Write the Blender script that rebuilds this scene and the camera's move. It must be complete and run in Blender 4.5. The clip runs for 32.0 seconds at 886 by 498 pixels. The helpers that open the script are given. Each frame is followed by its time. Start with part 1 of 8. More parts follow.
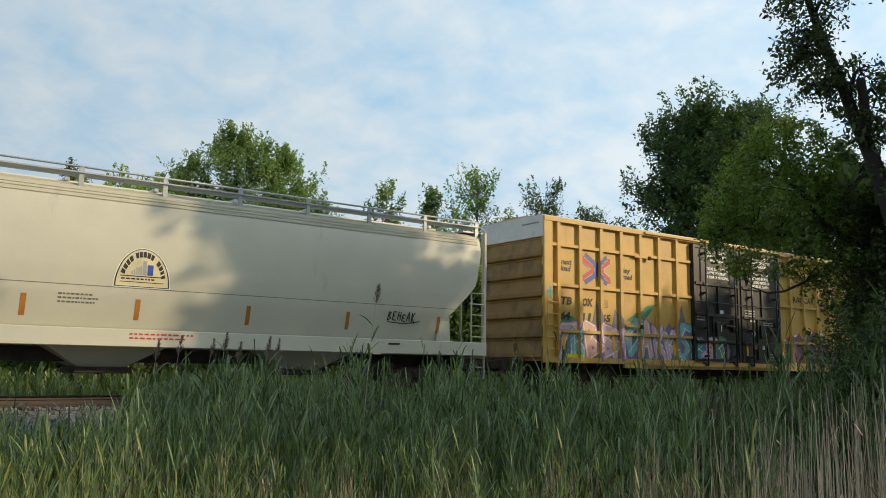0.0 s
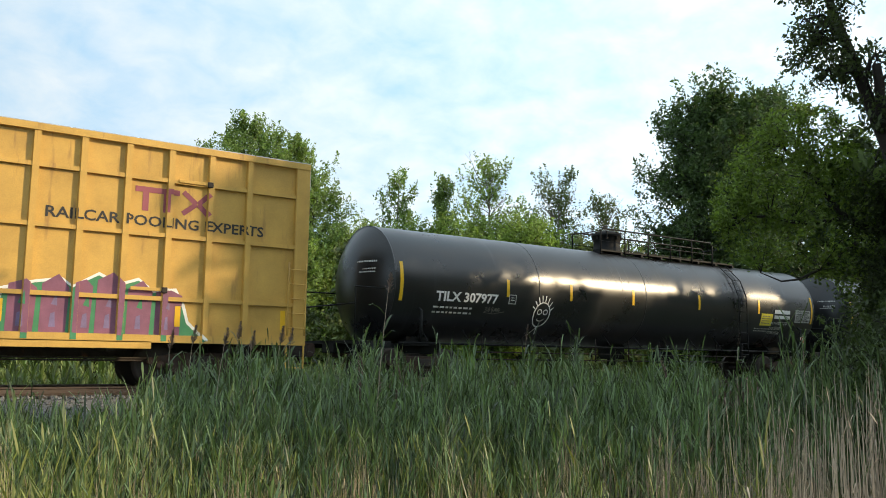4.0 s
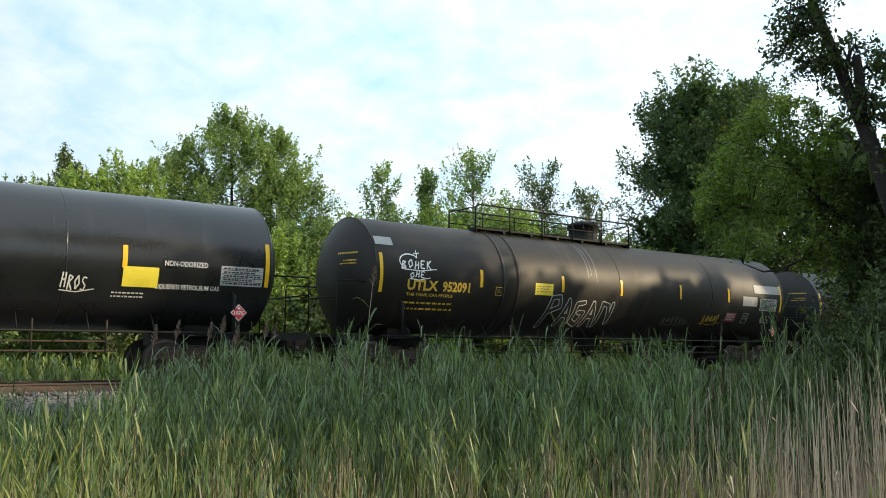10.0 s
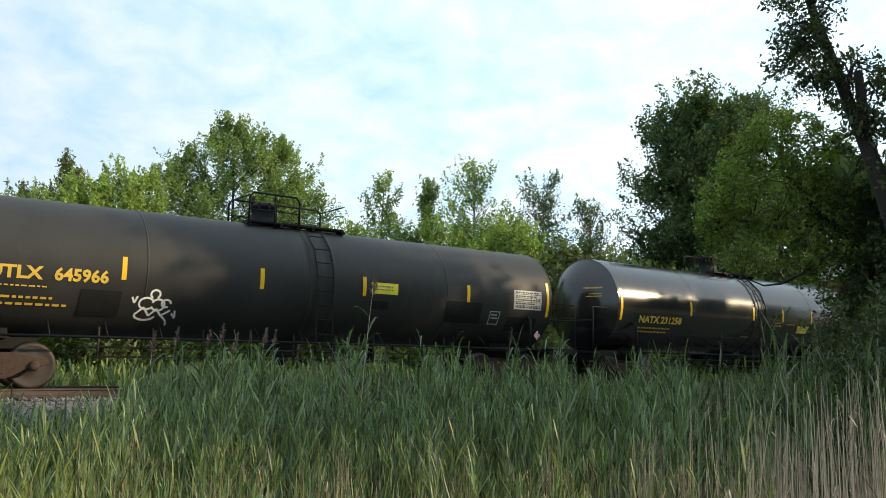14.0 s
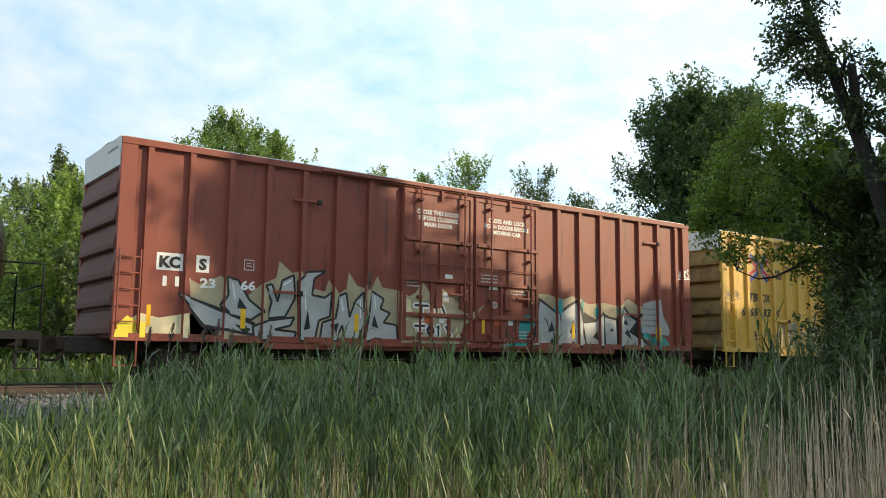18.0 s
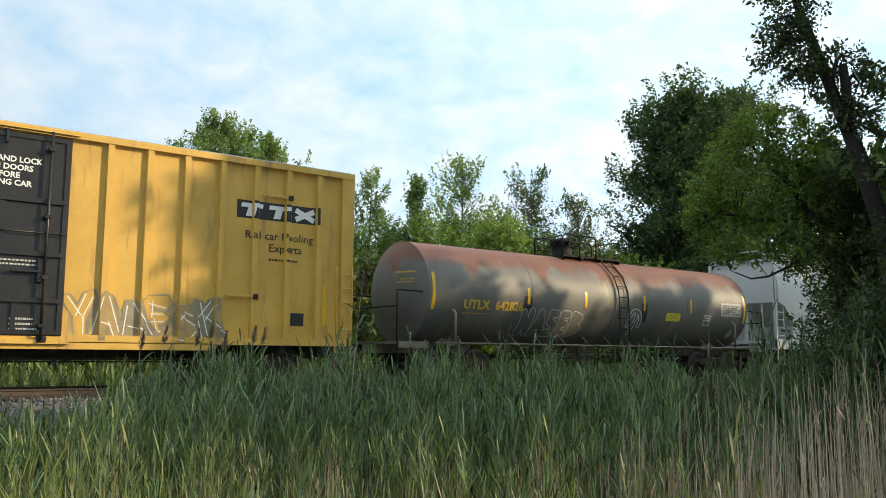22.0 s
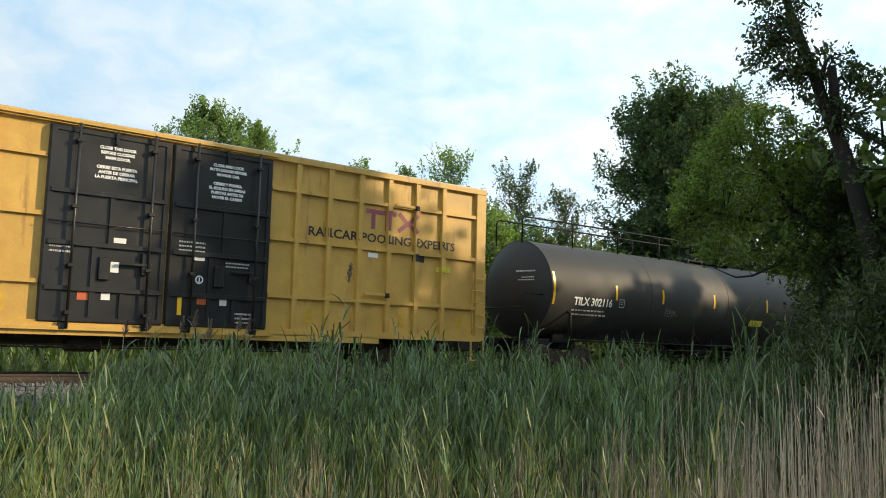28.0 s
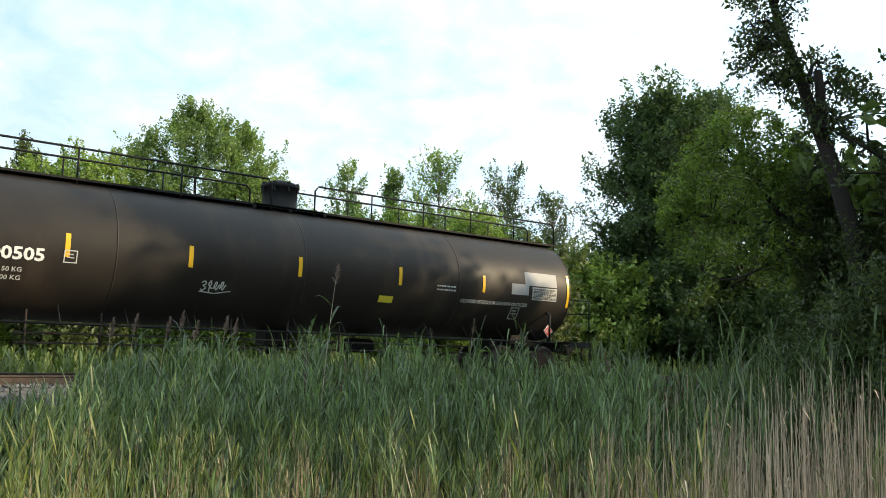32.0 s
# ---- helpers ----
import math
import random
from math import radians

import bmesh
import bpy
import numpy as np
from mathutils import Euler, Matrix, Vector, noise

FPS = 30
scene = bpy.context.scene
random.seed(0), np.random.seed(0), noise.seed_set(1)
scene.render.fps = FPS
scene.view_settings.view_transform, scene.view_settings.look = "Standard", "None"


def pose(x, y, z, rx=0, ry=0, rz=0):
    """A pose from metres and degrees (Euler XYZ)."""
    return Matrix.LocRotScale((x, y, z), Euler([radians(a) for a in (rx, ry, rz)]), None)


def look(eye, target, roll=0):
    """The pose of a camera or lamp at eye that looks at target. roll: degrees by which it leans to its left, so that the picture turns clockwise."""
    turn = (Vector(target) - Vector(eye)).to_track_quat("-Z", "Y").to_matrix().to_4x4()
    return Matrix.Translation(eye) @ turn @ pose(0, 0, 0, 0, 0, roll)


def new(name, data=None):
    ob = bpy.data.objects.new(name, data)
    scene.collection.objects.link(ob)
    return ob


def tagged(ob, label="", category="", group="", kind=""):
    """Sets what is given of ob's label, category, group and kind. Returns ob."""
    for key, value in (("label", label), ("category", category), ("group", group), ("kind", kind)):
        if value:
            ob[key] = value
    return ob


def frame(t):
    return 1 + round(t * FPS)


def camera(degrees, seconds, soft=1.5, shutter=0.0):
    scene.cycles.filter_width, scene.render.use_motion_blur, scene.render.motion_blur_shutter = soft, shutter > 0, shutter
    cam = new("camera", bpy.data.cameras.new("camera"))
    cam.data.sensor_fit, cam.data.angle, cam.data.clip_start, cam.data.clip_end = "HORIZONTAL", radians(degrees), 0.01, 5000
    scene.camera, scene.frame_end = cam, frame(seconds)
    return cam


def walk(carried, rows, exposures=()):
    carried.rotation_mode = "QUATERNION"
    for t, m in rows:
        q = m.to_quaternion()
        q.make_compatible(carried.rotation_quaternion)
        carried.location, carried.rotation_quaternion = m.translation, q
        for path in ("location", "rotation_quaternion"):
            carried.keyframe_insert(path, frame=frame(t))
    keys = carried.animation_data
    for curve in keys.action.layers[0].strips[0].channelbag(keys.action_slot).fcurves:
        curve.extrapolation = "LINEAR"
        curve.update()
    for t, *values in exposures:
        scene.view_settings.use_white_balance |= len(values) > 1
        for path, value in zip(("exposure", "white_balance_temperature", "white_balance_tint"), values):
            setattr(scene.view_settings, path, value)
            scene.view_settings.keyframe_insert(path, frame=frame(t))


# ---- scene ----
# ---- camera ----
# Camera on the spot, hand-held: seconds, yaw, pitch, roll.
PATH = [
    (0.0, -36.27, 8.09, -0.78), (0.5, -36.21, 7.64, -1.22), (1.0, -36.31, 7.61, -1.16), (1.5, -36.21, 7.56, -0.80),
    (2.0, -36.25, 7.67, -0.67), (2.5, -36.18, 7.75, -0.64), (3.0, -35.84, 7.71, -0.51), (3.5, -35.41, 7.48, -0.65),
    (5.5, -35.64, 7.15, -0.73), (6.0, -35.86, 7.21, -0.42), (6.5, -36.05, 7.03, -0.52), (7.0, -36.17, 7.07, -0.90),
    (7.5, -36.36, 7.32, -0.93), (8.0, -36.76, 7.28, -0.68), (8.5, -37.02, 7.14, -0.69), (9.0, -36.90, 6.92, -0.36),
    (9.5, -36.66, 6.78, -0.01), (10.0, -36.44, 6.86, -0.19), (10.5, -36.30, 6.98, -0.40), (11.0, -35.96, 7.23, -0.81),
    (11.5, -35.78, 7.62, -0.77), (12.0, -35.76, 7.77, -1.11), (12.5, -35.93, 7.75, -1.03), (13.0, -36.05, 7.54, -1.05),
    (13.5, -36.11, 7.37, -1.25), (14.0, -36.50, 7.53, -0.90), (14.5, -36.60, 7.73, -0.51), (16.5, -36.41, 7.42, -1.30),
    (17.0, -36.46, 7.33, -1.21), (17.5, -36.73, 7.27, -0.65), (18.0, -36.82, 7.18, -0.59), (18.5, -36.93, 7.07, -1.20),
    (19.0, -37.15, 6.54, -1.12), (19.5, -37.48, 6.33, -1.06), (20.0, -37.61, 6.68, -0.28), (20.5, -37.41, 7.05, -0.56),
    (21.0, -37.33, 7.13, -0.47), (21.5, -37.21, 7.19, -0.19), (22.0, -37.20, 7.27, -0.29), (22.5, -37.39, 7.42, -0.35),
    (23.0, -37.52, 7.50, -0.63), (23.5, -37.59, 7.47, -0.68), (24.0, -37.74, 7.42, -0.86), (24.5, -37.90, 7.43, -0.91),
    (26.5, -38.13, 7.18, -1.36), (27.0, -38.09, 7.07, -1.21), (27.5, -38.13, 6.81, -1.34), (28.0, -38.21, 6.79, -1.35),
    (28.5, -38.17, 6.82, -1.05), (29.0, -38.05, 7.02, -1.21), (29.5, -38.17, 7.04, -1.30), (30.0, -38.37, 6.82, -1.46),
    (30.5, -39.01, 6.87, -1.43), (31.0, -39.12, 6.95, -1.50), (31.5, -39.13, 6.89, -1.32), (32.0, -39.03, 6.93, -1.46),
]
EYE = (0.0, -19.6, 0.68)
cam = camera(55.16, 32.0, soft=0.95)
walk(cam, [(t, pose(*EYE, 90 + p, r, y)) for t, y, p, r in PATH],
     [(0.0, -0.52), (2.0, -0.40), (3.5, -0.12), (6.0, 0.02), (9.0, 0.06), (11.0, 0.12), (13.0, 0.04), (17.0, 0.0), (20.0, 0.0), (24.0, -0.22), (26.8, -0.24), (28.5, 0.0), (30.0, 0.12), (32.0, 0.18)])

# ---- sky and sun ----
SUN = Vector((0.725, -0.60, 0.35)).normalized()
world = bpy.data.worlds.new("sky")
scene.world = world
world.use_nodes = True
wt = world.node_tree
wt.nodes.clear()


def wn(kind, **values):
    n = wt.nodes.new(kind)
    for k, v in values.items():
        n.inputs[k].default_value = v
    return n


sky = wt.nodes.new("ShaderNodeTexSky")
sky.sky_type, sky.sun_disc = "NISHITA", False
sky.sun_elevation = math.asin(SUN.z)
sky.sun_rotation = math.atan2(SUN.x, SUN.y)
sky.air_density, sky.dust_density, sky.ozone_density = 1.0, 1.6, 1.6
tc = wt.nodes.new("ShaderNodeTexCoord")
sep = wt.nodes.new("ShaderNodeSeparateXYZ")
wt.links.new(tc.outputs["Generated"], sep.inputs[0])
zz = wt.nodes.new("ShaderNodeMath")
zz.operation, zz.inputs[1].default_value = "ADD", 0.38
wt.links.new(sep.outputs["Z"], zz.inputs[0])
flat = []
for axis in "XY":
    d = wt.nodes.new("ShaderNodeMath")
    d.operation = "DIVIDE"
    wt.links.new(sep.outputs[axis], d.inputs[0])
    wt.links.new(zz.outputs[0], d.inputs[1])
    flat.append(d)
comb = wt.nodes.new("ShaderNodeCombineXYZ")
for d, k in zip(flat, "XY"):
    wt.links.new(d.outputs[0], comb.inputs[k])
cloud_fine = wn("ShaderNodeTexNoise", Scale=10.0, Detail=5.0, Roughness=0.55, Distortion=0.25)
cloud_wide = wn("ShaderNodeTexNoise", Scale=1.5, Detail=2.0, Roughness=0.5)
for n in (cloud_fine, cloud_wide):
    wt.links.new(comb.outputs[0], n.inputs["Vector"])
mixn = wt.nodes.new("ShaderNodeMath")
mixn.operation, mixn.inputs[1].default_value = "MULTIPLY_ADD", 0.6
wt.links.new(cloud_wide.outputs["Fac"], mixn.inputs[0])
wt.links.new(cloud_fine.outputs["Fac"], mixn.inputs[2])
cover = wt.nodes.new("ShaderNodeValToRGB")
cover.color_ramp.elements[0].position, cover.color_ramp.elements[0].color = 0.46, (0.475, 0.735, 0.955, 1)
cover.color_ramp.elements[1].position, cover.color_ramp.elements[1].color = 1.00, (0.865, 0.95, 0.985, 1)
wt.links.new(mixn.outputs[0], cover.inputs[0])
# thin cloud is brighter on the side of the sun
dot = wt.nodes.new("ShaderNodeVectorMath")
dot.operation, dot.inputs[1].default_value = "DOT_PRODUCT", SUN
wt.links.new(tc.outputs["Generated"], dot.inputs[0])
glow = wt.nodes.new("ShaderNodeMapRange")
glow.inputs["From Min"].default_value, glow.inputs["From Max"].default_value = -0.9, 0.6
glow.inputs["To Min"].default_value, glow.inputs["To Max"].default_value = 6.3, 13.5
wt.links.new(dot.outputs["Value"], glow.inputs["Value"])
white = wt.nodes.new("ShaderNodeVectorMath")
white.operation = "SCALE"
wt.links.new(cover.outputs[0], white.inputs[0])
wt.links.new(glow.outputs[0], white.inputs["Scale"])
mixc = wt.nodes.new("ShaderNodeMixRGB")
mixc.inputs[0].default_value = 0.82
wt.links.new(sky.outputs[0], mixc.inputs[1])
wt.links.new(white.outputs[0], mixc.inputs[2])
bg = wn("ShaderNodeBackground", Strength=0.13)
wt.links.new(mixc.outputs[0], bg.inputs["Color"])
wo = wt.nodes.new("ShaderNodeOutputWorld")
wt.links.new(bg.outputs[0], wo.inputs["Surface"])

sun = new("sun", bpy.data.lights.new("sun", "SUN"))
sun.data.energy, sun.data.angle, sun.data.color = 5.0, radians(0.55), (1.0, 0.79, 0.50)
sun.matrix_world = look(SUN * 60, (0, 0, 0))


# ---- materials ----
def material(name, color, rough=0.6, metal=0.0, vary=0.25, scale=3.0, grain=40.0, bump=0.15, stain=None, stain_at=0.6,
             stain_scale=(1.0, 1.0, 1.0), rand=0.0, island=0.0, upper=None, clear=0.0, through_light=0.0, spec=0.5):
    """Paint, metal, earth or leaf: two scales of variation, an optional second colour in patches, and fine relief."""
    m = bpy.data.materials.new(name)
    m.use_nodes = True
    nt = m.node_tree
    b = nt.nodes["Principled BSDF"]
    L = nt.links.new
    co = nt.nodes.new("ShaderNodeTexCoord")

    def noise_tex(sc, detail, vec=None):
        n = nt.nodes.new("ShaderNodeTexNoise")
        n.inputs["Scale"].default_value, n.inputs["Detail"].default_value = sc, detail
        n.inputs["Roughness"].default_value = 0.6
        L(vec or co.outputs["Object"], n.inputs["Vector"])
        return n

    big, fine = noise_tex(scale, 4.0), noise_tex(grain, 3.0)
    add = nt.nodes.new("ShaderNodeMath")
    add.operation, add.inputs[1].default_value = "MULTIPLY_ADD", 0.5
    L(fine.outputs["Fac"], add.inputs[0])
    L(big.outputs["Fac"], add.inputs[2])
    rng = nt.nodes.new("ShaderNodeMapRange")
    for k, v in (("From Min", 0.45), ("From Max", 1.05), ("To Min", 1 - vary), ("To Max", 1 + vary)):
        rng.inputs[k].default_value = v
    L(add.outputs[0], rng.inputs["Value"])
    value = rng.outputs[0]
    for amount, source in ((rand, "ShaderNodeObjectInfo"), (island, "ShaderNodeNewGeometry")):
        if amount:
            src = nt.nodes.new(source)
            r2 = nt.nodes.new("ShaderNodeMapRange")
            r2.inputs["To Min"].default_value, r2.inputs["To Max"].default_value = 1 - amount, 1 + amount
            L(src.outputs["Random" if rand and source.endswith("Info") else "Random Per Island"], r2.inputs["Value"])
            mul = nt.nodes.new("ShaderNodeMath")
            mul.operation = "MULTIPLY"
            L(value, mul.inputs[0])
            L(r2.outputs[0], mul.inputs[1])
            value = mul.outputs[0]
    sc = nt.nodes.new("ShaderNodeVectorMath")
    sc.operation, sc.inputs[0].default_value = "SCALE", color
    L(value, sc.inputs["Scale"])
    out = sc.outputs[0]
    if stain:
        mp = nt.nodes.new("ShaderNodeMapping")
        mp.inputs["Scale"].default_value = stain_scale
        L(co.outputs["Object"], mp.inputs["Vector"])
        sn = noise_tex(1.0, 6.0, mp.outputs[0])
        ramp = nt.nodes.new("ShaderNodeMapRange")
        ramp.inputs["From Min"].default_value, ramp.inputs["From Max"].default_value = stain_at, stain_at + 0.16
        L(sn.outputs["Fac"], ramp.inputs["Value"])
        mx = nt.nodes.new("ShaderNodeMixRGB")
        mx.inputs[2].default_value = (*stain, 1)
        L(ramp.outputs[0], mx.inputs[0])
        L(out, mx.inputs[1])
        out = mx.outputs[0]
    if upper:
        # a second colour that has run down from the top in ragged patches
        sp = nt.nodes.new("ShaderNodeSeparateXYZ")
        L(co.outputs["Object"], sp.inputs[0])
        mp2 = nt.nodes.new("ShaderNodeMapping")
        mp2.inputs["Scale"].default_value = (1.1, 0.6, 0.45)
        L(co.outputs["Object"], mp2.inputs["Vector"])
        un = noise_tex(1.0, 7.0, mp2.outputs[0])
        h = nt.nodes.new("ShaderNodeMath")
        h.operation, h.inputs[1].default_value = "MULTIPLY_ADD", 2.4
        L(un.outputs["Fac"], h.inputs[0])
        L(sp.outputs["Z"], h.inputs[2])
        r3 = nt.nodes.new("ShaderNodeMapRange")
        r3.inputs["From Min"].default_value, r3.inputs["From Max"].default_value = upper[1], upper[1] + 0.35
        L(h.outputs[0], r3.inputs["Value"])
        mx2 = nt.nodes.new("ShaderNodeMixRGB")
        ur = nt.nodes.new("ShaderNodeVectorMath")
        ur.operation, ur.inputs[0].default_value = "SCALE", upper[0]
        L(value, ur.inputs["Scale"])
        L(r3.outputs[0], mx2.inputs[0])
        L(out, mx2.inputs[1])
        L(ur.outputs[0], mx2.inputs[2])
        out = mx2.outputs[0]
    L(out, b.inputs["Base Color"])
    b.inputs["Metallic"].default_value = metal
    b.inputs["Specular IOR Level"].default_value = spec
    rr = nt.nodes.new("ShaderNodeMapRange")
    rr.inputs["To Min"].default_value, rr.inputs["To Max"].default_value = max(0.05, rough - 0.12), min(1.0, rough + 0.12)
    L(big.outputs["Fac"], rr.inputs["Value"])
    L(rr.outputs[0], b.inputs["Roughness"])
    b.inputs["Coat Weight"].default_value = clear
    if bump:
        bp = nt.nodes.new("ShaderNodeBump")
        bp.inputs["Strength"].default_value, bp.inputs["Distance"].default_value = bump, 0.01
        L(fine.outputs["Fac"], bp.inputs["Height"])
        L(bp.outputs[0], b.inputs["Normal"])
    if through_light:
        tr = nt.nodes.new("ShaderNodeBsdfTranslucent")
        lighter = nt.nodes.new("ShaderNodeVectorMath")
        lighter.operation, lighter.inputs[1].default_value = "MULTIPLY", (1.25, 1.35, 0.6)
        L(out, lighter.inputs[0])
        L(lighter.outputs[0], tr.inputs["Color"])
        ms = nt.nodes.new("ShaderNodeMixShader")
        ms.inputs[0].default_value = through_light
        L(b.outputs[0], ms.inputs[1])
        L(tr.outputs[0], ms.inputs[2])
        L(ms.outputs[0], nt.nodes["Material Output"].inputs["Surface"])
    return m


M = {}
M["yellow"] = material("yellow_paint", (0.55, 0.33, 0.072), 0.5, vary=0.24, scale=1.2, stain=(0.30, 0.16, 0.05), stain_at=0.60, stain_scale=(5, 1, 0.7))
M["yellow2"] = material("faded_yellow_paint", (0.62, 0.378, 0.074), 0.55, vary=0.18, scale=1.2, stain=(0.33, 0.21, 0.08), stain_at=0.58, stain_scale=(4, 1, 0.6))
M["door_black"] = material("black_door_paint", (0.012, 0.0115, 0.012), 0.38, vary=0.4, scale=2, stain=(0.038, 0.033, 0.030), stain_at=0.60, stain_scale=(5, 1, 0.8))
M["red"] = material("oxide_red_paint", (0.225, 0.054, 0.033), 0.55, vary=0.2, scale=1.0, stain=(0.10, 0.035, 0.025), stain_at=0.57, stain_scale=(5, 1, 0.6))
M["tank_black"] = material("black_tank_paint", (0.0115, 0.0125, 0.014), 0.30, vary=0.35, scale=0.9, grain=25, bump=0.02, stain=(0.034, 0.036, 0.040), stain_at=0.60, stain_scale=(2.5, 0.3, 0.22), spec=0.6)
# End-sheet colours are darkened for dirt and for the unlit end's shade.
M["end_yellow"] = material("dirty_shaded_yellow_end_sheet", (0.25, 0.155, 0.055), 0.7, vary=0.3, scale=1.5, stain=(0.12, 0.078, 0.040), stain_at=0.50, stain_scale=(2, 1.5, 0.9))
M["end_red"] = material("dirty_shaded_red_end_sheet", (0.115, 0.036, 0.027), 0.65, vary=0.25, scale=1.5, stain=(0.075, 0.03, 0.025), stain_at=0.56, stain_scale=(2, 1.5, 0.9))
M["tank_dust2"] = material("dusty_brown_grey_tank_paint", (0.036, 0.035, 0.033), 0.58, vary=0.25, scale=0.7, grain=30, bump=0.04, spec=0.28, stain=(0.066, 0.058, 0.048), stain_at=0.58, stain_scale=(1.0, 0.4, 0.4))
M["tan_iron"] = material("dusty_tan_ironwork", (0.20, 0.165, 0.125), 0.7, vary=0.3, scale=4, stain=(0.12, 0.07, 0.04), stain_at=0.55, stain_scale=(3, 3, 3))
M["tank_gloss"] = material("glossy_black_tank_paint", (0.012, 0.012, 0.013), 0.2, vary=0.3, scale=0.9, grain=25, bump=0.012, spec=0.75)
M["tank_matt"] = material("weathered_black_tank_paint", (0.021, 0.0185, 0.016), 0.52, vary=0.35, scale=0.7, grain=30, bump=0.04, spec=0.28, stain=(0.048, 0.038, 0.028), stain_at=0.55, stain_scale=(1.2, 0.4, 0.4))
M["tank_dust"] = material("dusty_dark_grey_tank_paint", (0.028, 0.0275, 0.0265), 0.55, vary=0.3, scale=0.7, grain=30, bump=0.04, spec=0.28, stain=(0.056, 0.050, 0.042), stain_at=0.56, stain_scale=(1.0, 0.4, 0.4))
M["tank_grey"] = material("weathered_grey_tank_paint", (0.142, 0.137, 0.120), 0.55, upper=((0.185, 0.072, 0.038), 4.15), vary=0.28, scale=0.8, grain=30, bump=0.06, stain=(0.235, 0.205, 0.150), stain_at=0.54, stain_scale=(1.2, 0.5, 0.5))
M["tank_rust"] = material("rust_stain", (0.21, 0.085, 0.042), 0.8, vary=0.45, scale=1.3, grain=30, bump=0.2)
M["tank_brown"] = material("brown_black_tank_paint", (0.022, 0.018, 0.015), 0.52, vary=0.35, scale=0.8, grain=30, bump=0.04, spec=0.28, stain=(0.044, 0.032, 0.023), stain_at=0.52, stain_scale=(0.9, 0.4, 0.3))
M["cream"] = material("light_grey_hopper_paint", (0.57, 0.54, 0.43), 0.42, vary=0.08, scale=0.7, bump=0.03, stain=(0.40, 0.37, 0.30), stain_at=0.64, stain_scale=(2, 0.5, 0.5))
M["pale"] = material("pale_grey_hopper_paint", (0.62, 0.62, 0.60), 0.45, vary=0.08, scale=0.7, bump=0.03, stain=(0.47, 0.45, 0.41), stain_at=0.64, stain_scale=(2, 0.5, 0.5))
M["galv"] = material("galvanised_steel", (0.42, 0.43, 0.44), 0.5, 0.5, vary=0.2, scale=4)
M["white_cap"] = material("white_roof_paint", (0.62, 0.62, 0.60), 0.5, vary=0.12, scale=2, stain=(0.4, 0.38, 0.34), stain_at=0.6, stain_scale=(3, 3, 1))
M["black_iron"] = material("black_ironwork", (0.013, 0.013, 0.013), 0.68, vary=0.4, scale=6, spec=0.2)
M["steel"] = material("dirty_underframe_steel", (0.045, 0.037, 0.032), 0.75, vary=0.4, scale=5, bump=0.3, stain=(0.13, 0.065, 0.035), stain_at=0.58, stain_scale=(3, 3, 3), spec=0.2)
M["rusty"] = material("rusty_cast_steel", (0.055, 0.036, 0.027), 0.85, vary=0.4, scale=6, bump=0.3, stain=(0.06, 0.045, 0.04), stain_at=0.52, stain_scale=(4, 4, 4), spec=0.2)
M["wheel"] = material("worn_wheel_steel", (0.052, 0.040, 0.034), 0.6, 0.4, vary=0.3, scale=5)
M["rail"] = material("rail_steel", (0.10, 0.072, 0.055), 0.55, 0.35, vary=0.3, scale=2)
M["tie"] = material("weathered_wood", (0.095, 0.074, 0.058), 0.9, vary=0.35, scale=4, grain=60, bump=0.5, rand=0.3, spec=0.2)
M["white"] = material("white_lettering", (0.78, 0.78, 0.76), 0.55, vary=0.1)
M["old_white"] = material("worn_white_paint", (0.55, 0.55, 0.52), 0.6, vary=0.2)
M["letter_black"] = material("black_lettering", (0.02, 0.02, 0.02), 0.55, vary=0.2)
M["letter_yellow"] = material("yellow_lettering", (0.62, 0.40, 0.05), 0.55, vary=0.15)
M["strip"] = material("yellow_reflector", (0.80, 0.47, 0.02), 0.35, vary=0.12)
M["orange"] = material("orange_reflector", (0.42, 0.17, 0.03), 0.45, vary=0.2)
M["placard"] = material("yellow_placard", (0.72, 0.60, 0.05), 0.5, vary=0.12)
M["grey_patch"] = material("grey_stencil_patch", (0.36, 0.36, 0.36), 0.6, vary=0.15)
M["blue"] = material("blue_emblem_paint", (0.03, 0.075, 0.33), 0.5, vary=0.15)
M["cross_red"] = material("red_emblem_paint", (0.52, 0.04, 0.025), 0.5, vary=0.15)
M["maroon"] = material("faded_maroon_paint", (0.30, 0.075, 0.10), 0.5, vary=0.15)
M["teal"] = material("teal_spray_paint", (0.03, 0.30, 0.30), 0.5, vary=0.2)
M["lilac"] = material("lilac_spray_paint", (0.55, 0.37, 0.46), 0.5, vary=0.25)
M["violet"] = material("violet_spray_paint", (0.19, 0.14, 0.26), 0.5, vary=0.3)
M["pink"] = material("maroon_spray_paint", (0.22, 0.085, 0.14), 0.5, vary=0.25)
M["green_spray"] = material("green_spray_paint", (0.05, 0.22, 0.10), 0.5, vary=0.2)
M["silver"] = material("silver_spray_paint", (0.44, 0.45, 0.45), 0.45, 0.15, vary=0.25, scale=2)
M["cream_spray"] = material("cream_spray_paint", (0.66, 0.58, 0.36), 0.5, vary=0.25, scale=2)
M["rust_spray"] = material("brick_red_spray_paint", (0.33, 0.075, 0.035), 0.55, vary=0.2)
M["soot"] = material("dark_grey_spray_paint", (0.16, 0.15, 0.13), 0.6, vary=0.35, scale=2)
M["plate_grey"] = material("pale_stencil_plate", (0.45, 0.45, 0.44), 0.6, vary=0.2, scale=6)
M["hazard"] = material("red_diamond_placard", (0.62, 0.05, 0.04), 0.45, vary=0.12)
